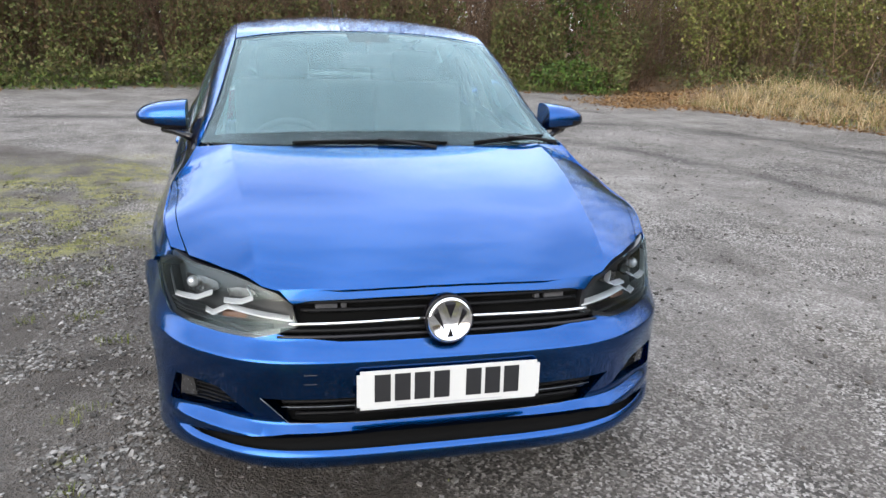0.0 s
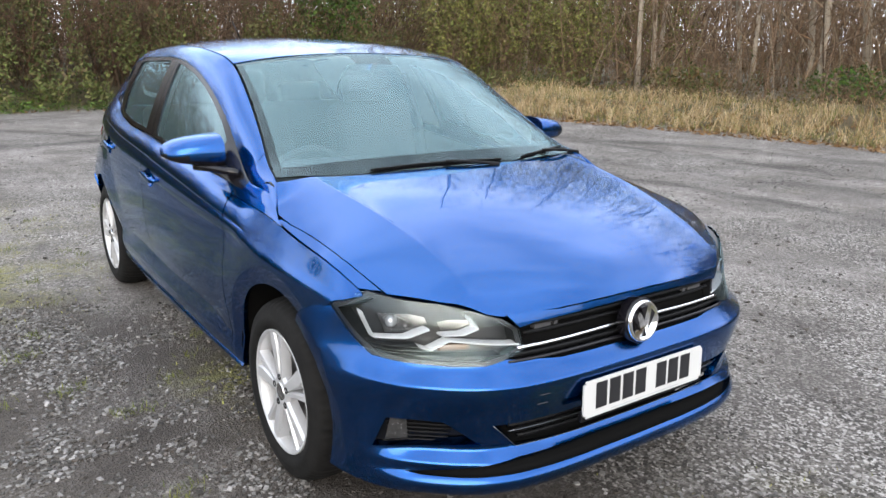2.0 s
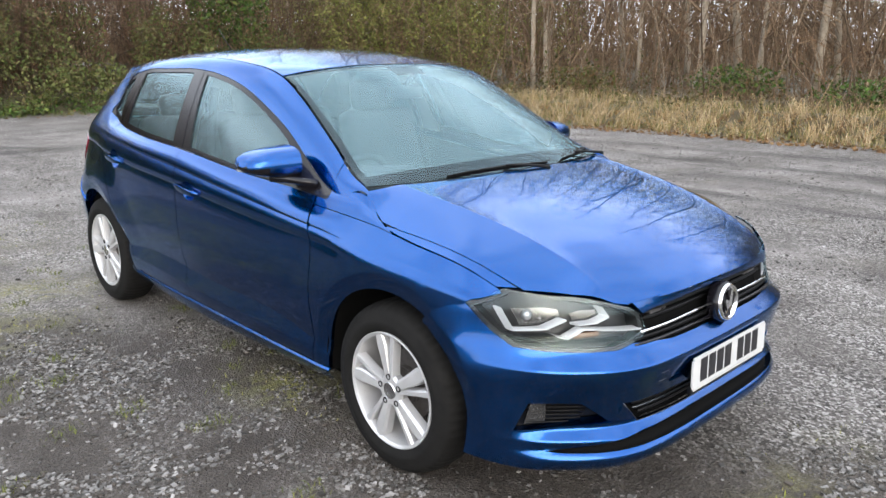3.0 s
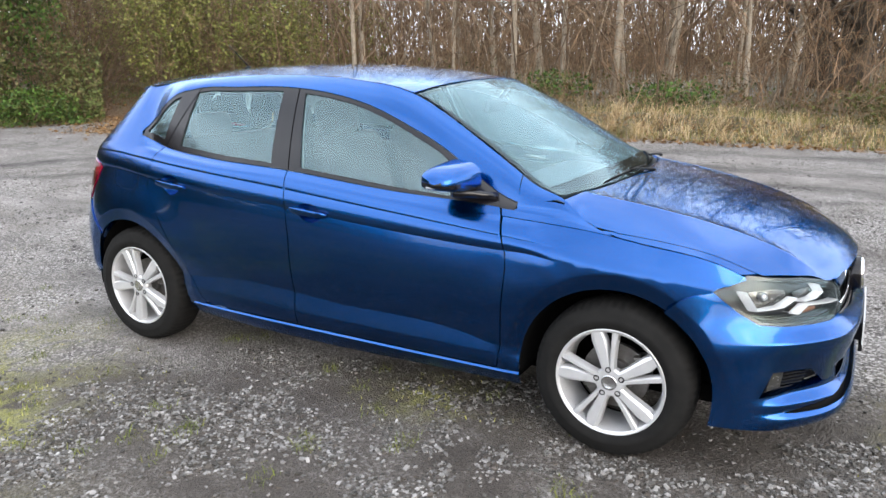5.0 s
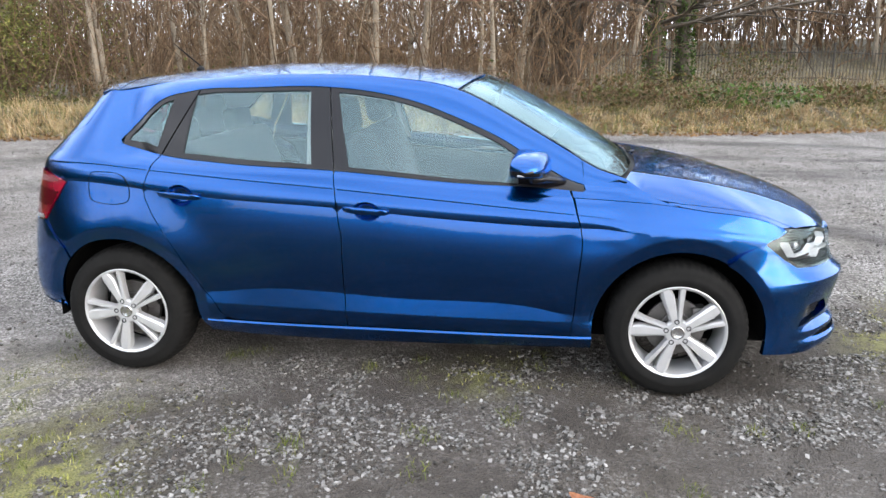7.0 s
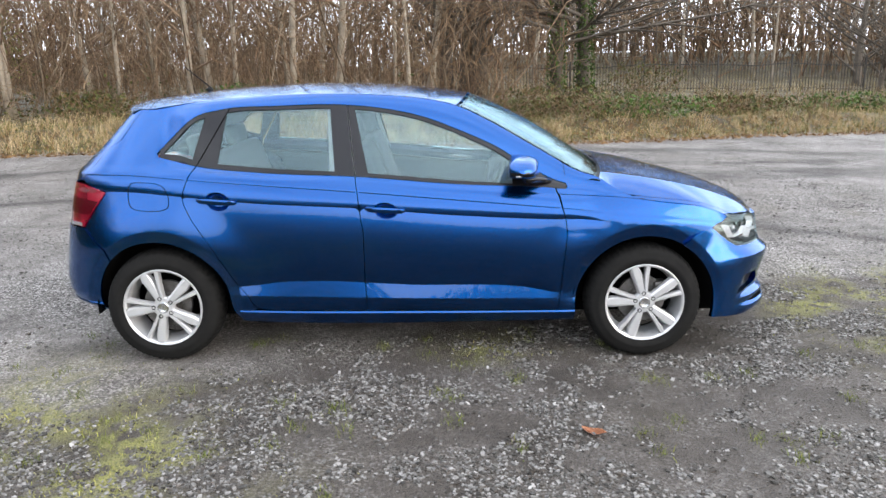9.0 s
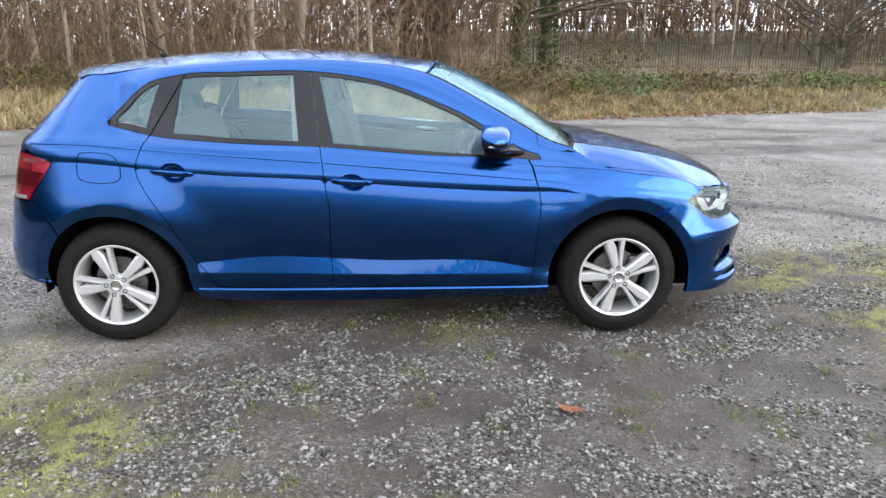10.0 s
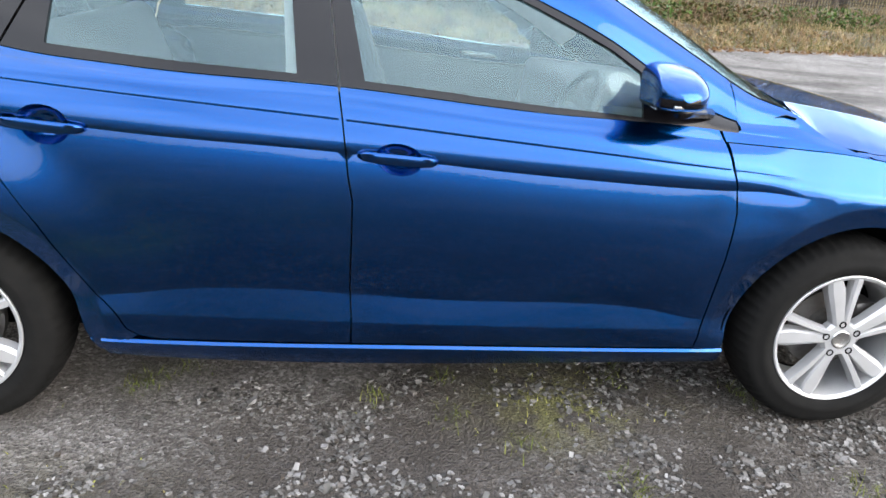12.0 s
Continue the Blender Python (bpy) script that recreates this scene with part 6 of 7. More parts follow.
# small grass in the gravel
r = np.random.default_rng(51)
x, y = r.uniform(-5.5, 1.0, 170000), r.uniform(-3.4, 6.0, 170000)
keep = r.uniform(0, 1, len(x)) < moss_zone(x, y) * smooth01(-0.5, 0.5, waves(x, y, 0.16, 54) + 0.15)
x, y = x[keep], y[keep]
n = len(x)
stuff("moss", blades("moss", x, y, ground_z(x, y), r.uniform(0.006, 0.022, n), r.uniform(0.4, 1.1, n), r.uniform(0.0012, 0.003, n), MOSSY, 52), MOSSY, "short yellow-green moss and grass in the gravel", "moss")
centres = np.stack([r.uniform(-5.0, -0.4, 170), r.uniform(-3.0, 5.0, 170)], -1)
centres = np.concatenate([centres, np.array([(-1.43, 1.58), (-1.46, 1.55), (-1.83, 0.76), (-1.9, 0.2), (-1.62, 0.05), (-1.75, -0.55), (-1.6, 2.35), (-1.85, 2.05), (-2.4, 0.4)])])
per = 34
x = (centres[:, 0, None] + r.normal(0, 0.035, (len(centres), per))).ravel()
y = (centres[:, 1, None] + r.normal(0, 0.028, (len(centres), per))).ravel()
n = len(x)
stuff("grass_tuft", blades("grass_tuft", x, y, ground_z(x, y), r.uniform(0.012, 0.042, n), r.uniform(0.5, 1.1, n), r.uniform(0.001, 0.0022, n), GREEN, 53), GREEN, "small bright grass tufts between the stones", "grass")

# dry grass along the east verge, greener low growth along the north
r = np.random.default_rng(61)
x, y, d = verge_scatter(r, 84000, EAST[:13], -0.15, 2.8)
clump = smooth01(-0.9, 0.9, waves(x, y, 0.9, 62) + 0.5 * waves(x, y, 0.3, 63))
keep = r.uniform(0, 1, len(x)) < (0.10 + 0.90 * clump) * smooth01(-0.2, 0.35, d) * (1 - 0.55 * smooth01(1.4, 2.6, d))
x, y, clump = x[keep], y[keep], clump[keep]
n = len(x)
stuff("dry_grass", blades("dry_grass", x, y, ground_z(x, y) - 0.01, r.uniform(0.12, 0.38, n) * (0.3 + 1.25 * clump ** 1.5) * (0.55 + 0.45 * smooth01(-1.0, 3.0, y)), r.uniform(0.5, 1.3, n), r.uniform(0.0016, 0.0042, n), STRAW, 64), STRAW, "tall dry straw-coloured grass on the verge", "grass")
x, y, d = verge_scatter(r, 14000, EAST[:13], -0.1, 3.4)
n = len(x)
stuff("verge_grass", blades("verge_grass", x, y, ground_z(x, y), r.uniform(0.06, 0.25, n), r.uniform(0.2, 0.9, n), r.uniform(0.002, 0.005, n), GREEN, 65), GREEN, "green grass through the dry verge", "grass")
x, y, d = verge_scatter(r, 11000, NORTH[1:], -0.05, 1.6)
keep = r.uniform(0, 1, len(x)) < smooth01(-0.4, 0.6, waves(x, y, 1.2, 69))
x, y = x[keep], y[keep]
n = len(x)
stuff("bank_grass", blades("bank_grass", x, y, ground_z(x, y), r.uniform(0.04, 0.14, n), r.uniform(0.2, 0.9, n), r.uniform(0.003, 0.007, n), GREEN, 66), GREEN, "green grass at the foot of the bank", "grass")
# dead stalks standing in the verge and behind it
x, y, d = verge_scatter(r, 12000, EAST[2:13], 0.5, 7.0)
keep = r.uniform(0, 1, len(x)) < smooth01(-0.5, 0.8, waves(x, y, 1.5, 68))
x, y = x[keep], y[keep]
n = len(x)
base = np.stack([x, y, ground_z(x, y)], -1)
stuff("dead_stalks", canes("dead_stalks", arcs(r, base, r.uniform(0.25, 0.85, n), r.uniform(0.05, 0.5, n), r.uniform(0.0, 0.5, n), 4), r.uniform(0.0018, 0.005, n)), CANE, "brown dead stalks in the rough verge", "stalks")
# fallen leaves along the edges
xa, ya, _ = verge_scatter(r, 9000, EAST[:11], -0.45, 1.6)
xb, yb, _ = verge_scatter(r, 900, NORTH[1:], -0.3, 0.8)
t = r.uniform(0, 1, 5200) ** 1.8
fp = np.array(FOOTPATH[:5], float)
k = np.minimum((t * 4).astype(int), 3)
pp = fp[k] + (fp[k + 1] - fp[k]) * (t * 4 - k)[:, None] + r.normal(0, 0.6, (5200, 2))
x, y = np.concatenate([xa, xb, pp[:, 0]]), np.concatenate([ya, yb, pp[:, 1]])
stuff("fallen_leaves", leaves("fallen_leaves", np.stack([x, y, ground_z(x, y) + 0.02], -1), np.full(len(x), 0.045), 67, 0.8), DEAD, "brown fallen leaves along the verge", "leaves")

# bramble bank on the north side: leaves low, brown canes above
r = np.random.default_rng(71)
x, y, d = verge_scatter(r, 100000, NORTH[2:], 0.3, 4.5)
top = 0.45 + 1.35 * smooth01(0.4, 2.4, d) + 0.45 * waves(x, y, 1.7, 72) + 1.6 * smooth01(-2.0, -5.5, x) * smooth01(0.8, 2.2, d)
z = ground_z(x, y) + np.clip(top, 0.12, 3.4) * r.uniform(0.1, 1, len(x)) ** 0.6
keep = r.uniform(0, 1, len(x)) < smooth01(-0.9, 0.5, waves(x, y, 0.8, 73))
stuff("bramble_leaves", leaves("bramble_leaves", np.stack([x, y, z], -1)[keep], r.uniform(0.028, 0.06, keep.sum()), 74), BANK_LEAF, "green and bronze bramble leaves on the bank", "brambles")
n = 6000
x, y, d = verge_scatter(r, n, NORTH[2:], 1.6, 6.5)
base = np.stack([x, y, ground_z(x, y)], -1)
stuff("bramble_canes", canes("bramble_canes", arcs(r, base, r.uniform(1.4, 6.2, n), r.uniform(0.8, 3.6, n), r.uniform(0.1, 0.75, n), 5), r.uniform(0.0035, 0.010, n)), THORN, "tangled brown bramble canes", "brambles")
n = 11000
x, y, d = verge_scatter(r, n, NORTH[2:], 1.2, 6.5)
base = np.stack([x, y, ground_z(x, y) + r.uniform(0.4, 6.0, n)], -1)
stuff("bramble_twigs", canes("bramble_twigs", arcs(r, base, r.uniform(-0.3, 0.6, n), r.uniform(0.3, 1.0, n), r.uniform(0.0, 0.8, n), 3), r.uniform(0.002, 0.006, n)), THORN, "fine brown bramble twigs", "brambles")
x, y, d = verge_scatter(r, 14000, NORTH[1:], 1.6, 6.5)
z = ground_z(x, y) + r.uniform(0.5, 4.6, len(x))
keep = r.uniform(0, 1, len(x)) < smooth01(-0.2, 0.9, waves(x + z, y, 1.1, 75))
stuff("withered_leaves", leaves("withered_leaves", np.stack([x, y, z], -1)[keep], r.uniform(0.03, 0.06, keep.sum()), 76), DEAD, "withered leaves caught in the brambles", "leaves")


x, y, d = verge_scatter(r, 22000, NORTH[1:], -0.1, 1.5)
keep = r.uniform(0, 1, len(x)) < smooth01(-0.6, 0.5, waves(x, y, 0.9, 77))
x, y = x[keep], y[keep]
stuff("ground_ivy", leaves("ground_ivy", np.stack([x, y, ground_z(x, y) + r.uniform(0.01, 0.16, len(x))], -1), r.uniform(0.025, 0.05, len(x)), 78, 0.5), IVY, "low green ivy creeping out from the bank", "ivy")


# litter and low growth either side of the footpath
x, y = r.uniform(6.5, 15, 26000), r.uniform(13.0, 24, 26000)
keep = (beyond(x, y) > 0.05) & (r.uniform(0, 1, len(x)) < 0.35 + 0.65 * smooth01(-0.4, 0.6, waves(x, y, 1.1, 79)))
x, y = x[keep], y[keep]
half_n = len(x) // 2
stuff("path_litter", leaves("path_litter", np.stack([x, y, ground_z(x, y) + 0.02], -1)[:half_n], r.uniform(0.03, 0.055, half_n), 85, 0.8), DEAD, "brown leaf litter beside the footpath", "leaves")
x, y = x[half_n:], y[half_n:]
off = to_line(x, y, FOOTPATH) > 0.9
x, y = x[off], y[off]
stuff("path_undergrowth", leaves("path_undergrowth", np.stack([x, y, ground_z(x, y) + r.uniform(0.02, 0.45, len(x))], -1), r.uniform(0.03, 0.055, len(x)), 86), BANK_LEAF, "low green growth beside the footpath", "undergrowth")


# bushes
def bush(x, y, w, h, mat, label, seed, count=3500, size=0.05, stems=45):
    r = np.random.default_rng(seed)
    z0 = float(ground_z(np.array([x]), np.array([y]))[0])
    ob = thing("bush", (x, y, z0), label, "bush", "bushes of the wood edge")
    base = np.stack([x + r.normal(0, w * 0.25, stems), y + r.normal(0, w * 0.25, stems), np.full(stems, z0)], -1)
    part("stem", canes("stem", arcs(r, base, r.uniform(0.6, 1.0, stems) * h, r.uniform(0.3, 1.0, stems) * w, r.uniform(0.0, 0.35, stems), 6), r.uniform(0.004, 0.013, stems)), TWIG, ob)
    p = r.normal(0, 1, (count, 3))
    p /= np.linalg.norm(p, axis=1)[:, None]
    p *= (r.uniform(0, 1, count) ** 0.4)[:, None]
    px, py, pz = x + p[:, 0] * w, y + p[:, 1] * w, z0 + h * (0.52 + 0.5 * p[:, 2])
    keep = r.uniform(0, 1, count) < smooth01(-0.75, 0.55, waves(px + 0.7 * pz, py + 0.7 * pz, 0.35 * w + 0.2, seed + 1))
    part("foliage", leaves("foliage", np.stack([px, py, pz], -1)[keep], np.full(keep.sum(), size), seed + 2), mat, ob)


bush(8.3, 17.6, 1.1, 4.8, IVY, "tall dark ivy-covered bush by the footpath", 81, 9500, 0.065)
for k in range(11):
    bush(-13 - 2.6 * k, 17.5 + 0.5 * k + 1.5 * (k % 2), 2.4, 3.2 + 0.5 * (k % 3), HEDGE, "dark leafy thicket on the bank", 400 + 5 * k, 3600, 0.12, 50)
for k, (x, y) in enumerate([(-6.0, 20.5), (-3, 19.8), (0.5, 20.6), (3.8, 20.0), (6.6, 20.8)]):
    bush(x, y, 2.2, 5.2 + 0.5 * (k % 3), OLIVE, "tall brown thicket behind the bramble bank", 460 + 5 * k, 1600, 0.05, 180)
bush(7.2, 15.6, 1.0, 0.75, IVY, "low green nettle and ivy clump by the footpath", 82, 2600, 0.05, 20)
bush(-7.5, 16.0, 2.0, 3.2, OLIVE, "yellow-green leafy bush on the bank", 83, 5200, 0.055)
bush(-4.6, 16.6, 1.5, 2.4, OLIVE, "yellow-green leafy bush on the bank", 84, 3600, 0.05)
for k, (x, y, w, h) in enumerate([(13.2, 22.5, 2.0, 4.2), (15.8, 21.0, 2.0, 4.6), (15.0, 18.0, 1.6, 3.4), (17.6, 18.4, 2.0, 4.4), (18.6, 15.4, 1.8, 3.6), (12.2, 25.5, 2.2, 5.0), (19.8, 20.5, 2.2, 5.0), (16.5, 25.0, 2.4, 5.4), (11.9, 16.9, 1.1, 3.6), (13.2, 15.9, 1.2, 4.2), (12.6, 19.2, 1.7, 5.4), (14.6, 14.6, 1.2, 3.2), (13.2, 17.6, 1.4, 5.0)]):
    bush(x, y, w, h, HEDGE, "loose olive-green shrub inside the wood edge", 90 + 3 * k, 7000, 0.05, 50)
for k, (x, y, w, h) in enumerate([(12.6, 9.0, 1.0, 0.8), (13.6, 3.0, 1.2, 0.7), (12.9, -1.6, 1.6, 0.75), (13.4, -3.6, 1.7, 0.6), (14.0, -6.0, 1.4, 0.5), (15.2, -9.5, 1.8, 0.55), (21.0, -5.5, 1.6, 1.3), (14.6, 6.2, 1.1, 0.8), (24.5, -19.0, 2.0, 1.6), (14.5, -13.5, 1.6, 0.6)]):
    bush(x, y, w, h, IVY if k % 2 else OLIVE, "low bramble and ivy clump behind the verge", 130 + 3 * k, 1500, 0.05, 60)


# trees
def tree_meshes(seed, height, radius, lean, first, count, up, reach, wob=0.25, twigs=5, bare_sides=8):
    """A trunk and its bare limbs and twigs, standing at the origin."""
    r = np.random.default_rng(seed)
    k = 14
    t = np.linspace(0, 1, k)
    ang = r.uniform(0, 2 * np.pi)
    px = lean * t * np.cos(ang) * height + wob * np.cumsum(r.normal(0, 0.12, k)) * t
    py = lean * t * np.sin(ang) * height + wob * np.cumsum(r.normal(0, 0.12, k)) * t
    trunk = np.stack([px, py, t * height - 0.15], -1)
    rad = radius * (1 - 0.85 * t)
    rad[0] *= 1.35
    bm = bmesh.new()
    tube(bm, trunk, list(rad), bare_sides)
    trunk_me = bpy.data.meshes.new("trunk")
    smooth_by(bm, 80).to_mesh(trunk_me)
    bm.free()
    limbs, lr = [], []
    for i in range(count):
        f = first + (0.97 - first) * (i + r.uniform(0, 1)) / count
        p0 = np.array([np.interp(f, t, trunk[:, j]) for j in range(3)])
        a = r.uniform(0, 2 * np.pi)
        length = reach * (1.15 - f) * r.uniform(0.6, 1.2)
        rise = up * r.uniform(0.5, 1.3)
        s = np.linspace(0, 1, 5)[:, None]
        way = np.array([np.cos(a), np.sin(a), rise])
        q = p0 + way * length * s + np.array([0, 0, 0.18 * length]) * s ** 2 + np.cumsum(r.normal(0, 0.035 * length, (5, 3)), 0) * s
        limbs.append(q)
        r0 = max(0.006, radius * (1 - 0.85 * f) * 0.45)
        lr.append(r0)
        for _ in range(twigs):
            g = r.uniform(0.25, 1.0)
            p1 = np.array([np.interp(g, s[:, 0], q[:, j]) for j in range(3)])
            way2 = way / np.linalg.norm(way) + r.normal(0, 0.6, 3)
            l2 = length * r.uniform(0.2, 0.5)
            q2 = p1 + way2 * l2 * s + np.cumsum(r.normal(0, 0.04 * l2, (5, 3)), 0) * s
            limbs.append(q2)
            lr.append(r0 * 0.45)
            for _ in range(2):
                h = r.uniform(0.3, 1.0)
                p2 = np.array([np.interp(h, s[:, 0], q2[:, j]) for j in range(3)])
                way3 = way2 / np.linalg.norm(way2) + r.normal(0, 0.6, 3)
                limbs.append(p2 + way3 * l2 * 0.55 * s + np.cumsum(r.normal(0, 0.03 * l2, (5, 3)), 0) * s)
                lr.append(max(0.003, r0 * 0.22))
    return trunk_me, canes("crown", np.array(limbs), np.array(lr))


def tree(kind, x, y, turn_, size, label, group, bark, twig):
    trunk_me, limb_me = kind
    for me, m in ((trunk_me, bark), (limb_me, twig)):
        if not me.materials:
            me.materials.append(m)
    z = float(ground_z(np.array([x]), np.array([y]))[0])
    ob = tagged(new("tree"), label, "tree", group)
    ob.matrix_basis = pose(x, y, z, 0, 0, turn_) @ Matrix.Diagonal((size, size, size, 1))
    for name, me in (("trunk", trunk_me), ("crown", limb_me)):
        o = new(name, me)
        o.parent = ob


slim = [tree_meshes(200 + k, 12.0, 0.062 + 0.013 * k, 0.018 + 0.035 * k, 0.10, 26, 0.75, 2.6, 0.55, 4) for k in range(5)]
slim_far = [tree_meshes(220 + k, 12.0, 0.06 + 0.013 * k, 0.018 + 0.035 * k, 0.10, 18, 0.75, 2.6, 0.55, 3) for k in range(5)]
r = np.random.default_rng(210)
spots_ = [(14.1, 11.7), (15.4, 12.3), (18.1, 11.4), (18.7, 9.6), (18.7, 8.0), (17.5, 7.0), (17.7, 14.1), (14.0, 16.2), (13.5, 17.9), (13.1, 21.6), (16.4, 9.9), (15.8, 7.7), (16.6, 5.2), (18.2, 4.2), (20.4, 6.0), (19.6, 2.6), (17.2, 2.0), (21.0, 12.0), (23.5, 5.5), (22.8, 1.6), (29.6, -13.4)]
for k, (x, y) in enumerate(spots_):
    tree(slim[k % 5], x, y, float(r.uniform(0, 360)), float(r.uniform(0.85, 1.2)), "slender bare tree with pale grey trunk", "slender trees of the wood", PALE_BARK, TWIG)
for k in range(12):
    x, y = -17 + 2.1 * k + float(r.uniform(-0.6, 0.6)), float(r.uniform(19.5, 30.0))
    if abs(x - 10.3 - 0.3 * (y - 20)) > 1.2:
        tree(slim_far[k % 5], x, y, float(r.uniform(0, 360)), float(r.uniform(0.55, 0.7)), "slender bare tree behind the bramble bank", "slender trees of the wood", PALE_BARK, TWIG)
for k, (x, y) in enumerate([(13.8, 18.9), (16.3, 20.2), (18.2, 17.2), (13.2, 23.0), (19.4, 22.4), (17.0, 25.0), (21.5, 19.0)]):
    tree(slim[(k + 2) % 5], x, y, float(r.uniform(0, 360)), float(r.uniform(1.15, 1.4)), "tall slender bare tree inside the wood", "slender trees of the wood", PALE_BARK, TWIG)
spread = [tree_meshes(230 + k, 8.5, 0.27, 0.05, 0.10, 22, 0.60, 4.6, 0.5, 7) for k in range(3)]
for k, (x, y, s) in enumerate([(25.7, -0.3, 1.25), (26.0, 0.2, 1.1), (28.6, 0.9, 1.3), (27.5, -17.5, 0.62), (26.3, -16.4, 0.5), (24.0, -20.5, 0.7), (33, -19, 0.8)]):
    tree(spread[k % 3], x, y, float(r.uniform(0, 360)), s, "dark spreading bare tree with low forking limbs", "spreading trees by the fence", DARK_BARK, DARK_BARK)
for k in range(9):
    x, y = 37 + float(r.uniform(-3, 9)), -29 + 3.2 * k + float(r.uniform(-1, 1))
    tree(slim_far[k % 5], x, y, float(r.uniform(0, 360)), float(r.uniform(1.0, 1.4)), "bare tree at the far side of the field", "bare trees beyond the railings", PALE_BARK, TWIG)
# ivy-clad pair with long sweeping boughs
for k, (x, y) in enumerate([(24.0, -3.1), (24.4, -4.2)]):
    trunk_me, limb_me = tree_meshes(240 + k, 12.0, 0.26, 0.03, 0.16, 40, 0.20, 6.2, 0.3, 11)
    trunk_me.materials.append(DARK_BARK)
    limb_me.materials.append(DARK_BARK)
    z = float(ground_z(np.array([x]), np.array([y]))[0])
    ob = thing("tree", (x, y, z), "dark tree with ivy-clad trunk and sweeping boughs", "tree", "ivy-clad trees")
    for name, me in (("trunk", trunk_me), ("crown", limb_me)):
        o = new(name, me)
        o.parent = ob
    n = 2600
    a, h = r.uniform(0, 2 * np.pi, n), r.uniform(0, 6.5, n)
    rad = 0.26 * (1 - 0.08 * h) + r.uniform(0.0, 0.16, n)
    part("ivy", leaves("ivy", np.stack([x + rad * np.cos(a), y + rad * np.sin(a), z + h], -1), np.full(n, 0.06), 250 + k), IVY, ob, "dark green ivy on the trunk")

# thin stems and twigs that fill the wood
r = np.random.default_rng(301)
n = 1300
x, y = r.uniform(12.5, 44, n), r.uniform(-1.0, 46, n)
keep = (beyond(x, y) > 2.2) & (to_line(x, y, FOOTPATH) > 1.3) & (y > 0.4 * (x - 22) - 3)
x, y = x[keep], y[keep]
n = len(x)
base = np.stack([x, y, ground_z(x, y)], -1)
stuff("saplings", canes("saplings", arcs(r, base, r.uniform(3.0, 9.5, n), r.uniform(0.2, 4.2, n), r.uniform(0.0, 0.3, n), 8), r.uniform(0.007, 0.030, n)), TWIG, "thin bare saplings crowding the wood", "saplings")
n = 25000
x, y = r.uniform(11.5, 30, n), r.uniform(-2.0, 34, n)
keep = (beyond(x, y) > 1.6) & (to_line(x, y, FOOTPATH) > 1.2) & (y > 0.4 * (x - 22) - 3)
x, y = x[keep], y[keep]
n = len(x)
base = np.stack([x, y, ground_z(x, y) + r.uniform(0.0, 1, n) ** 1.2 * 6.0], -1)
stuff("undergrowth", canes("undergrowth", arcs(r, base, r.uniform(0.1, 1.5, n), r.uniform(0.1, 1.2, n), r.uniform(0.0, 0.7, n), 3), r.uniform(0.004, 0.013, n)), CANE, "brown leafless undergrowth in the wood", "undergrowth")
n = 11500
x, y = r.uniform(13.0, 32, n), r.uniform(-1.0, 33, n)
keep = (beyond(x, y) > 2.5) & (y > 0.4 * (x - 22) - 3)
x, y = x[keep], y[keep]
n = len(x)
base = np.stack([x, y, ground_z(x, y) + r.uniform(4.0, 10.0, n)], -1)
n_top = 4500
xt, yt = r.uniform(12, 24, n_top), r.uniform(12, 27, n_top)
base = np.concatenate([base, np.stack([xt, yt, ground_z(xt, yt) + r.uniform(5.0, 13.0, n_top)], -1)])
n += n_top
stuff("high_twigs", canes("high_twigs", arcs(r, base, r.uniform(0.3, 2.2, n), r.uniform(0.2, 1.4, n), r.uniform(0.0, 0.4, n), 3), r.uniform(0.004, 0.014, n)), TWIG, "bare twigs high in the wood's crowns", "twigs")
x, y, d = verge_scatter(r, 30000, EAST[:13], 1.7, 6.5)
z = ground_z(x, y) + r.uniform(0, 1, len(x)) ** 1.3 * np.clip(0.55 + 0.65 * waves(x, y, 1.9, 305), 0.06, 1.5) * (0.35 + 0.65 * smooth01(0.0, 3.0, y))
keep = r.uniform(0, 1, len(x)) < smooth01(-0.3, 0.8, waves(x, y, 1.3, 306))
stuff("wood_floor_leaves", leaves("wood_floor_leaves", np.stack([x, y, z], -1)[keep], np.full(keep.sum(), 0.045), 307), OLIVE, "green and brown leaves of the low growth inside the wood", "leaves")
n = 8500
x, y = r.uniform(-14, 9, n), r.uniform(18.5, 29, n)
base = np.stack([x, y, ground_z(x, y) + r.uniform(1.5, 6.5, n)], -1)
stuff("bank_twigs", canes("bank_twigs", arcs(r, base, r.uniform(0.3, 2.4, n), r.uniform(0.2, 1.5, n), r.uniform(0.0, 0.4, n), 3), r.uniform(0.008, 0.022, n)), TWIG, "bare twigs in the crowns behind the bank", "twigs")
n = 11000
x, y = r.uniform(38, 54, n), r.uniform(-36, 2, n)
base = np.stack([x, y, ground_z(x, y) + r.uniform(2.0, 12.0, n)], -1)
stuff("field_edge_twigs", canes("field_edge_twigs", arcs(r, base, r.uniform(0.4, 2.6, n), r.uniform(0.3, 1.8, n), r.uniform(0.0, 0.4, n), 3), r.uniform(0.006, 0.018, n)), TWIG, "bare twigs in the crowns beyond the railings", "twigs")
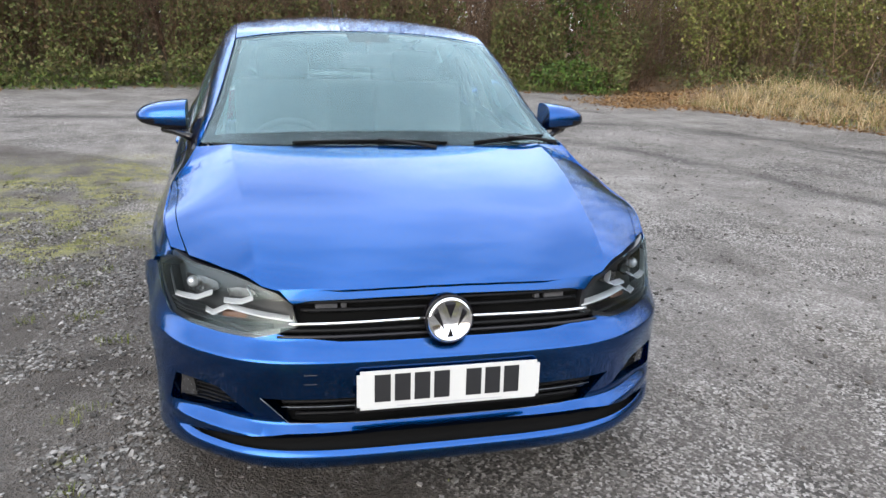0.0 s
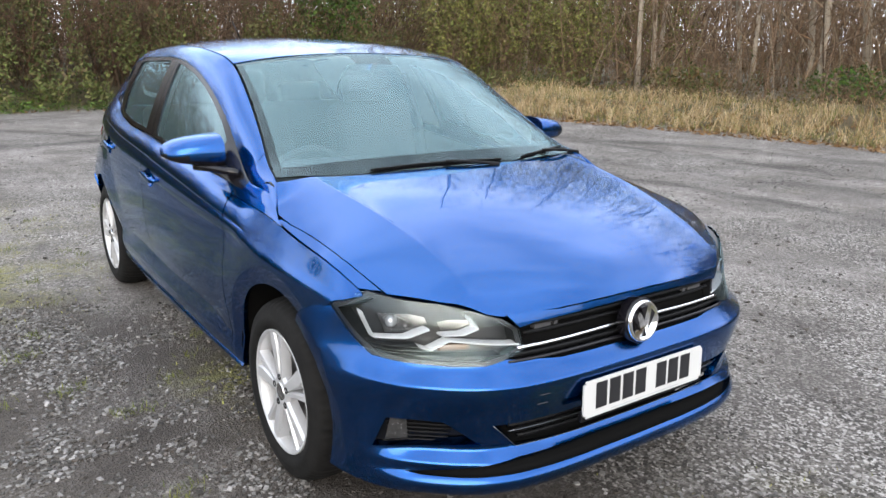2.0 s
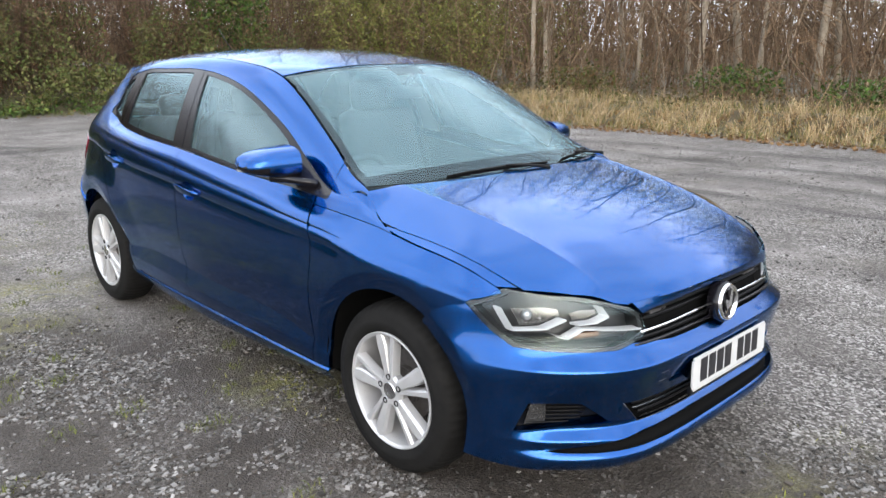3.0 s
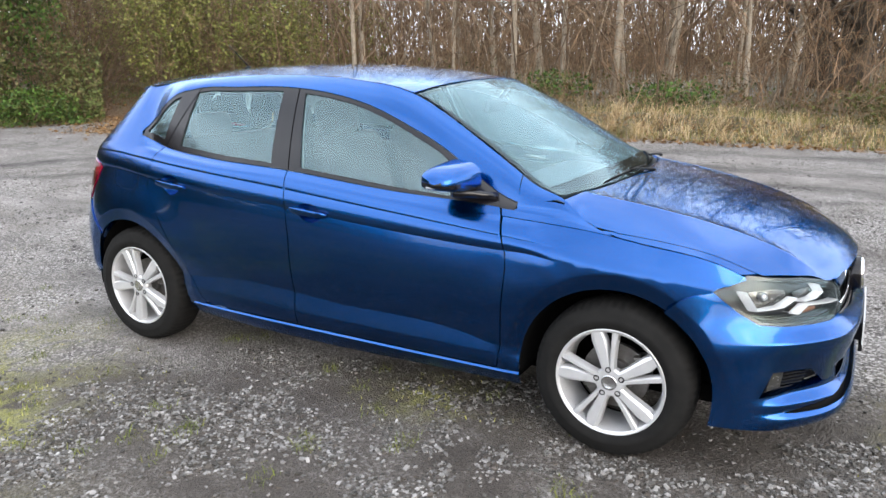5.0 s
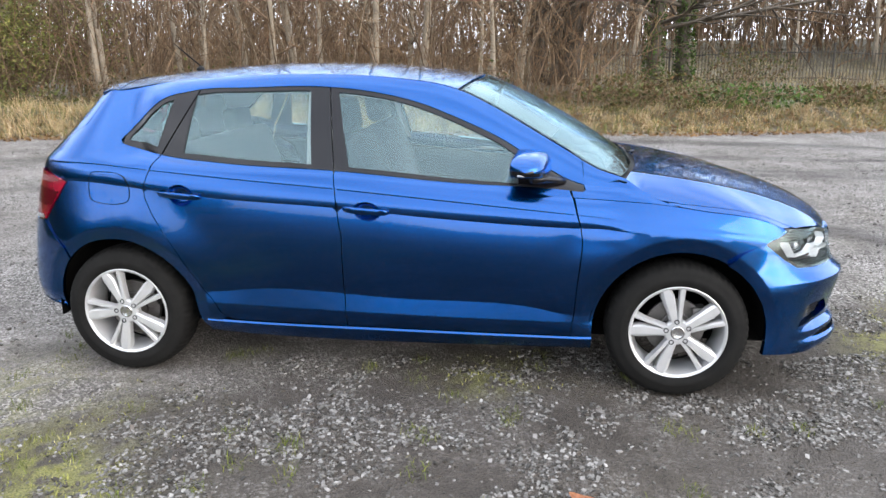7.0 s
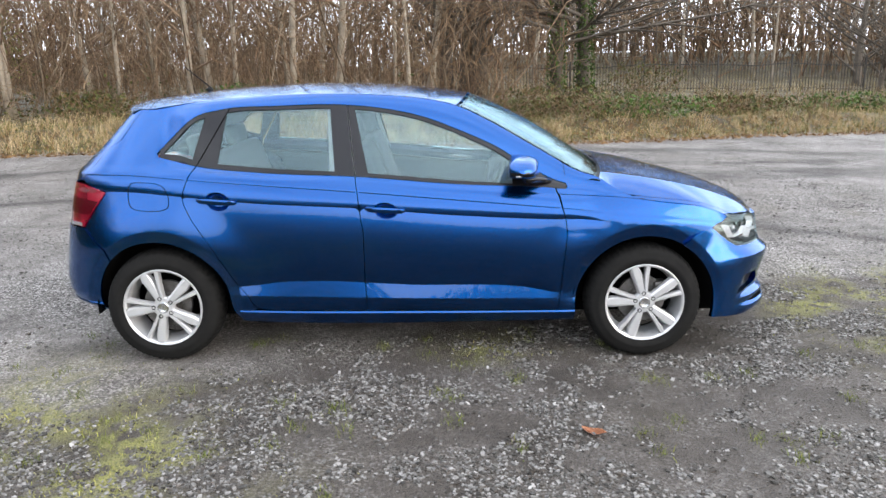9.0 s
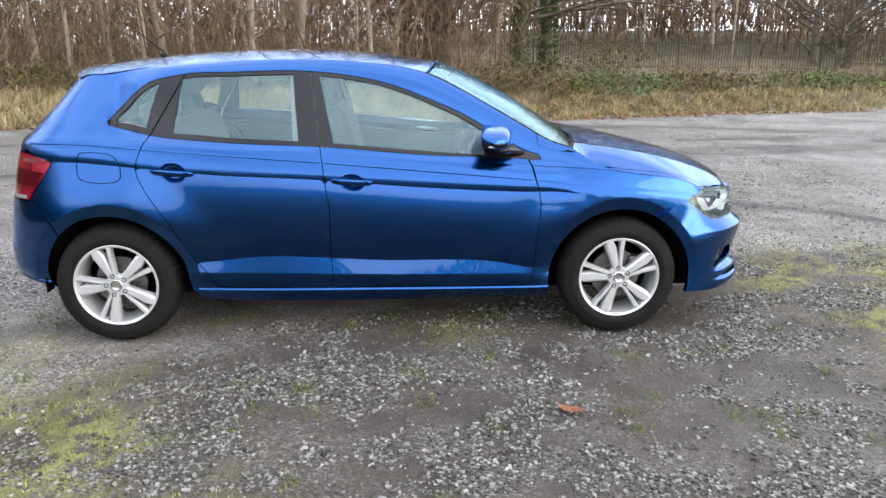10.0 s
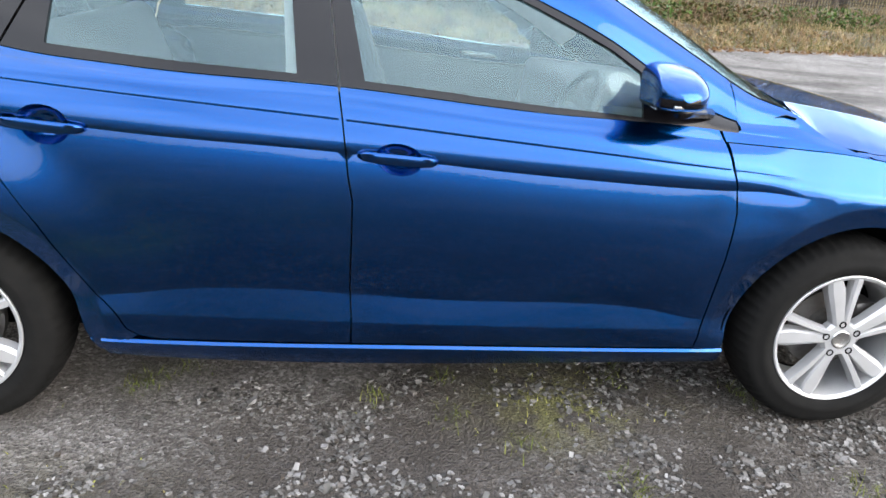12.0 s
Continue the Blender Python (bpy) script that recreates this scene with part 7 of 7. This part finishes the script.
# far wood, and the hedges that ring the open side
n = 3600
a = r.uniform(-0.9, 2.2, n)
dist = r.uniform(46, 80, n)
x, y = dist * np.cos(a), dist * np.sin(a) + 4
base = np.stack([x, y, ground_z(x, y)], -1)
stuff("far_wood", canes("far_wood", arcs(r, base, r.uniform(5, 13, n), r.uniform(0.3, 3.0, n), r.uniform(0.0, 0.1, n), 4), r.uniform(0.025, 0.08, n)), TWIG, "bare wood in the distance", "trees")
n = 20000
a = r.uniform(-0.9, 2.2, n)
dist = r.uniform(44, 75, n)
x, y = dist * np.cos(a), dist * np.sin(a) + 4
base = np.stack([x, y, ground_z(x, y) + r.uniform(0, 1, n) ** 1.3 * 8], -1)
stuff("far_twigs", canes("far_twigs", arcs(r, base, r.uniform(0.5, 3, n), r.uniform(0.3, 2.5, n), r.uniform(0.0, 0.5, n), 3), r.uniform(0.025, 0.08, n)), CANE, "brown mass of distant twigs", "trees")
n = 9000
a = r.uniform(2.2, 5.4, n)
dist = r.uniform(60, 72, n)
x, y = dist * np.cos(a), dist * np.sin(a)
z = ground_z(x, y) + r.uniform(0, 1, n) * (1.0 + 0.5 * waves(x, y, 14, 309))
stuff("far_hedge", leaves("far_hedge", np.stack([x, y, z], -1), r.uniform(0.2, 0.4, n), 308), HEDGE, "dark hedge along the far side of the open ground", "hedge")

# iron railings beyond the trees
fence = thing("fence", (27.0, -12, 0), "dark iron railings at the edge of a rough field", "fence")
IRON = varied("dark_iron", (0.012, 0.011, 0.01), (0.035, 0.028, 0.022), 20, 0.7, bump=0.2)
bar_me = bpy.data.meshes.new("bar")
bm = bmesh.new()
block(bm, (0.022, 0.022, 1.25), pose(0, 0, 0.62))
bm.to_mesh(bar_me)
bm.free()
bar_me.materials.append(IRON)
bar_y = np.array([2.0 - 0.12 * k for k in range(230)])
for y, z in zip(bar_y, ground_z(np.full(230, 27.0), bar_y)):
    o = new("bar", bar_me)
    o.parent, o.matrix_parent_inverse = fence, fence.matrix_basis.inverted()
    o.location = (27.0, float(y), float(z))
for z0 in (0.15, 1.1):
    bm = bmesh.new()
    tube(bm, [(27.0, 2.0 - 1.5 * k, z0 + float(ground_z(np.array([27.0]), np.array([2.0 - 1.5 * k]))[0])) for k in range(20)], 0.022, 6)
    part("rail", smooth_by(bm), IRON, fence)
post_bm = bmesh.new()
block(post_bm, (0.07, 0.07, 1.5), pose(0, 0, 0.75), 0.008)
post_me = bpy.data.meshes.new("post")
post_bm.to_mesh(post_me)
post_bm.free()
post_me.materials.append(IRON)
for k in range(10):
    y = 1.9 - 3.0 * k
    o = new("post", post_me)
    o.parent, o.matrix_parent_inverse = fence, fence.matrix_basis.inverted()
    o.location = (27.0, y, float(ground_z(np.array([27.0]), np.array([y]))[0]) - 0.05)
r = np.random.default_rng(320)
n = 24000
x, y = r.uniform(17, 60, n), r.uniform(-40, 2, n)
keep = (beyond(x, y) > 2.5) & (y < 0.4 * (x - 22) - 1)
x, y = x[keep], y[keep]
n = len(x)
stuff("field_grass", blades("field_grass", x, y, ground_z(x, y), r.uniform(0.15, 0.45, n), r.uniform(0.3, 1.0, n), r.uniform(0.004, 0.011, n), HAY, 321), HAY, "rough pale grass in the field beyond the railings", "grass")

# one fallen leaf on the gravel
bm = bmesh.new()
rows_l = []
for k in range(9):
    t = k / 8
    wd = 0.030 * math.sin(math.pi * min(1, t * 0.95 + 0.03)) ** 0.8
    c = Vector((0.11 * (t - 0.5), 0, 0.012 + 0.02 * (t - 0.5) ** 2 * 4))
    rows_l.append([bm.verts.new(c + Vector((0, s * wd, abs(s) * wd * 0.5 + 0.003 * math.sin(9 * t + s)))) for s in (-1, -0.5, 0, 0.5, 1)])
for ra, rb in zip(rows_l, rows_l[1:]):
    for i in range(4):
        bm.faces.new((ra[i], ra[i + 1], rb[i + 1], rb[i]))
bmesh.ops.solidify(bm, geom=bm.faces, thickness=0.0008)
leaf = part("fallen_leaf", smooth_by(bm, 60), varied("russet_leaf", (0.22, 0.075, 0.03), (0.45, 0.20, 0.10), 60, 0.6, bump=0.3))
leaf.matrix_basis = pose(-1.727, 0.43, 0.006, 0, 0, 62)
tagged(leaf, "single curled russet-brown leaf on the gravel", "leaf")
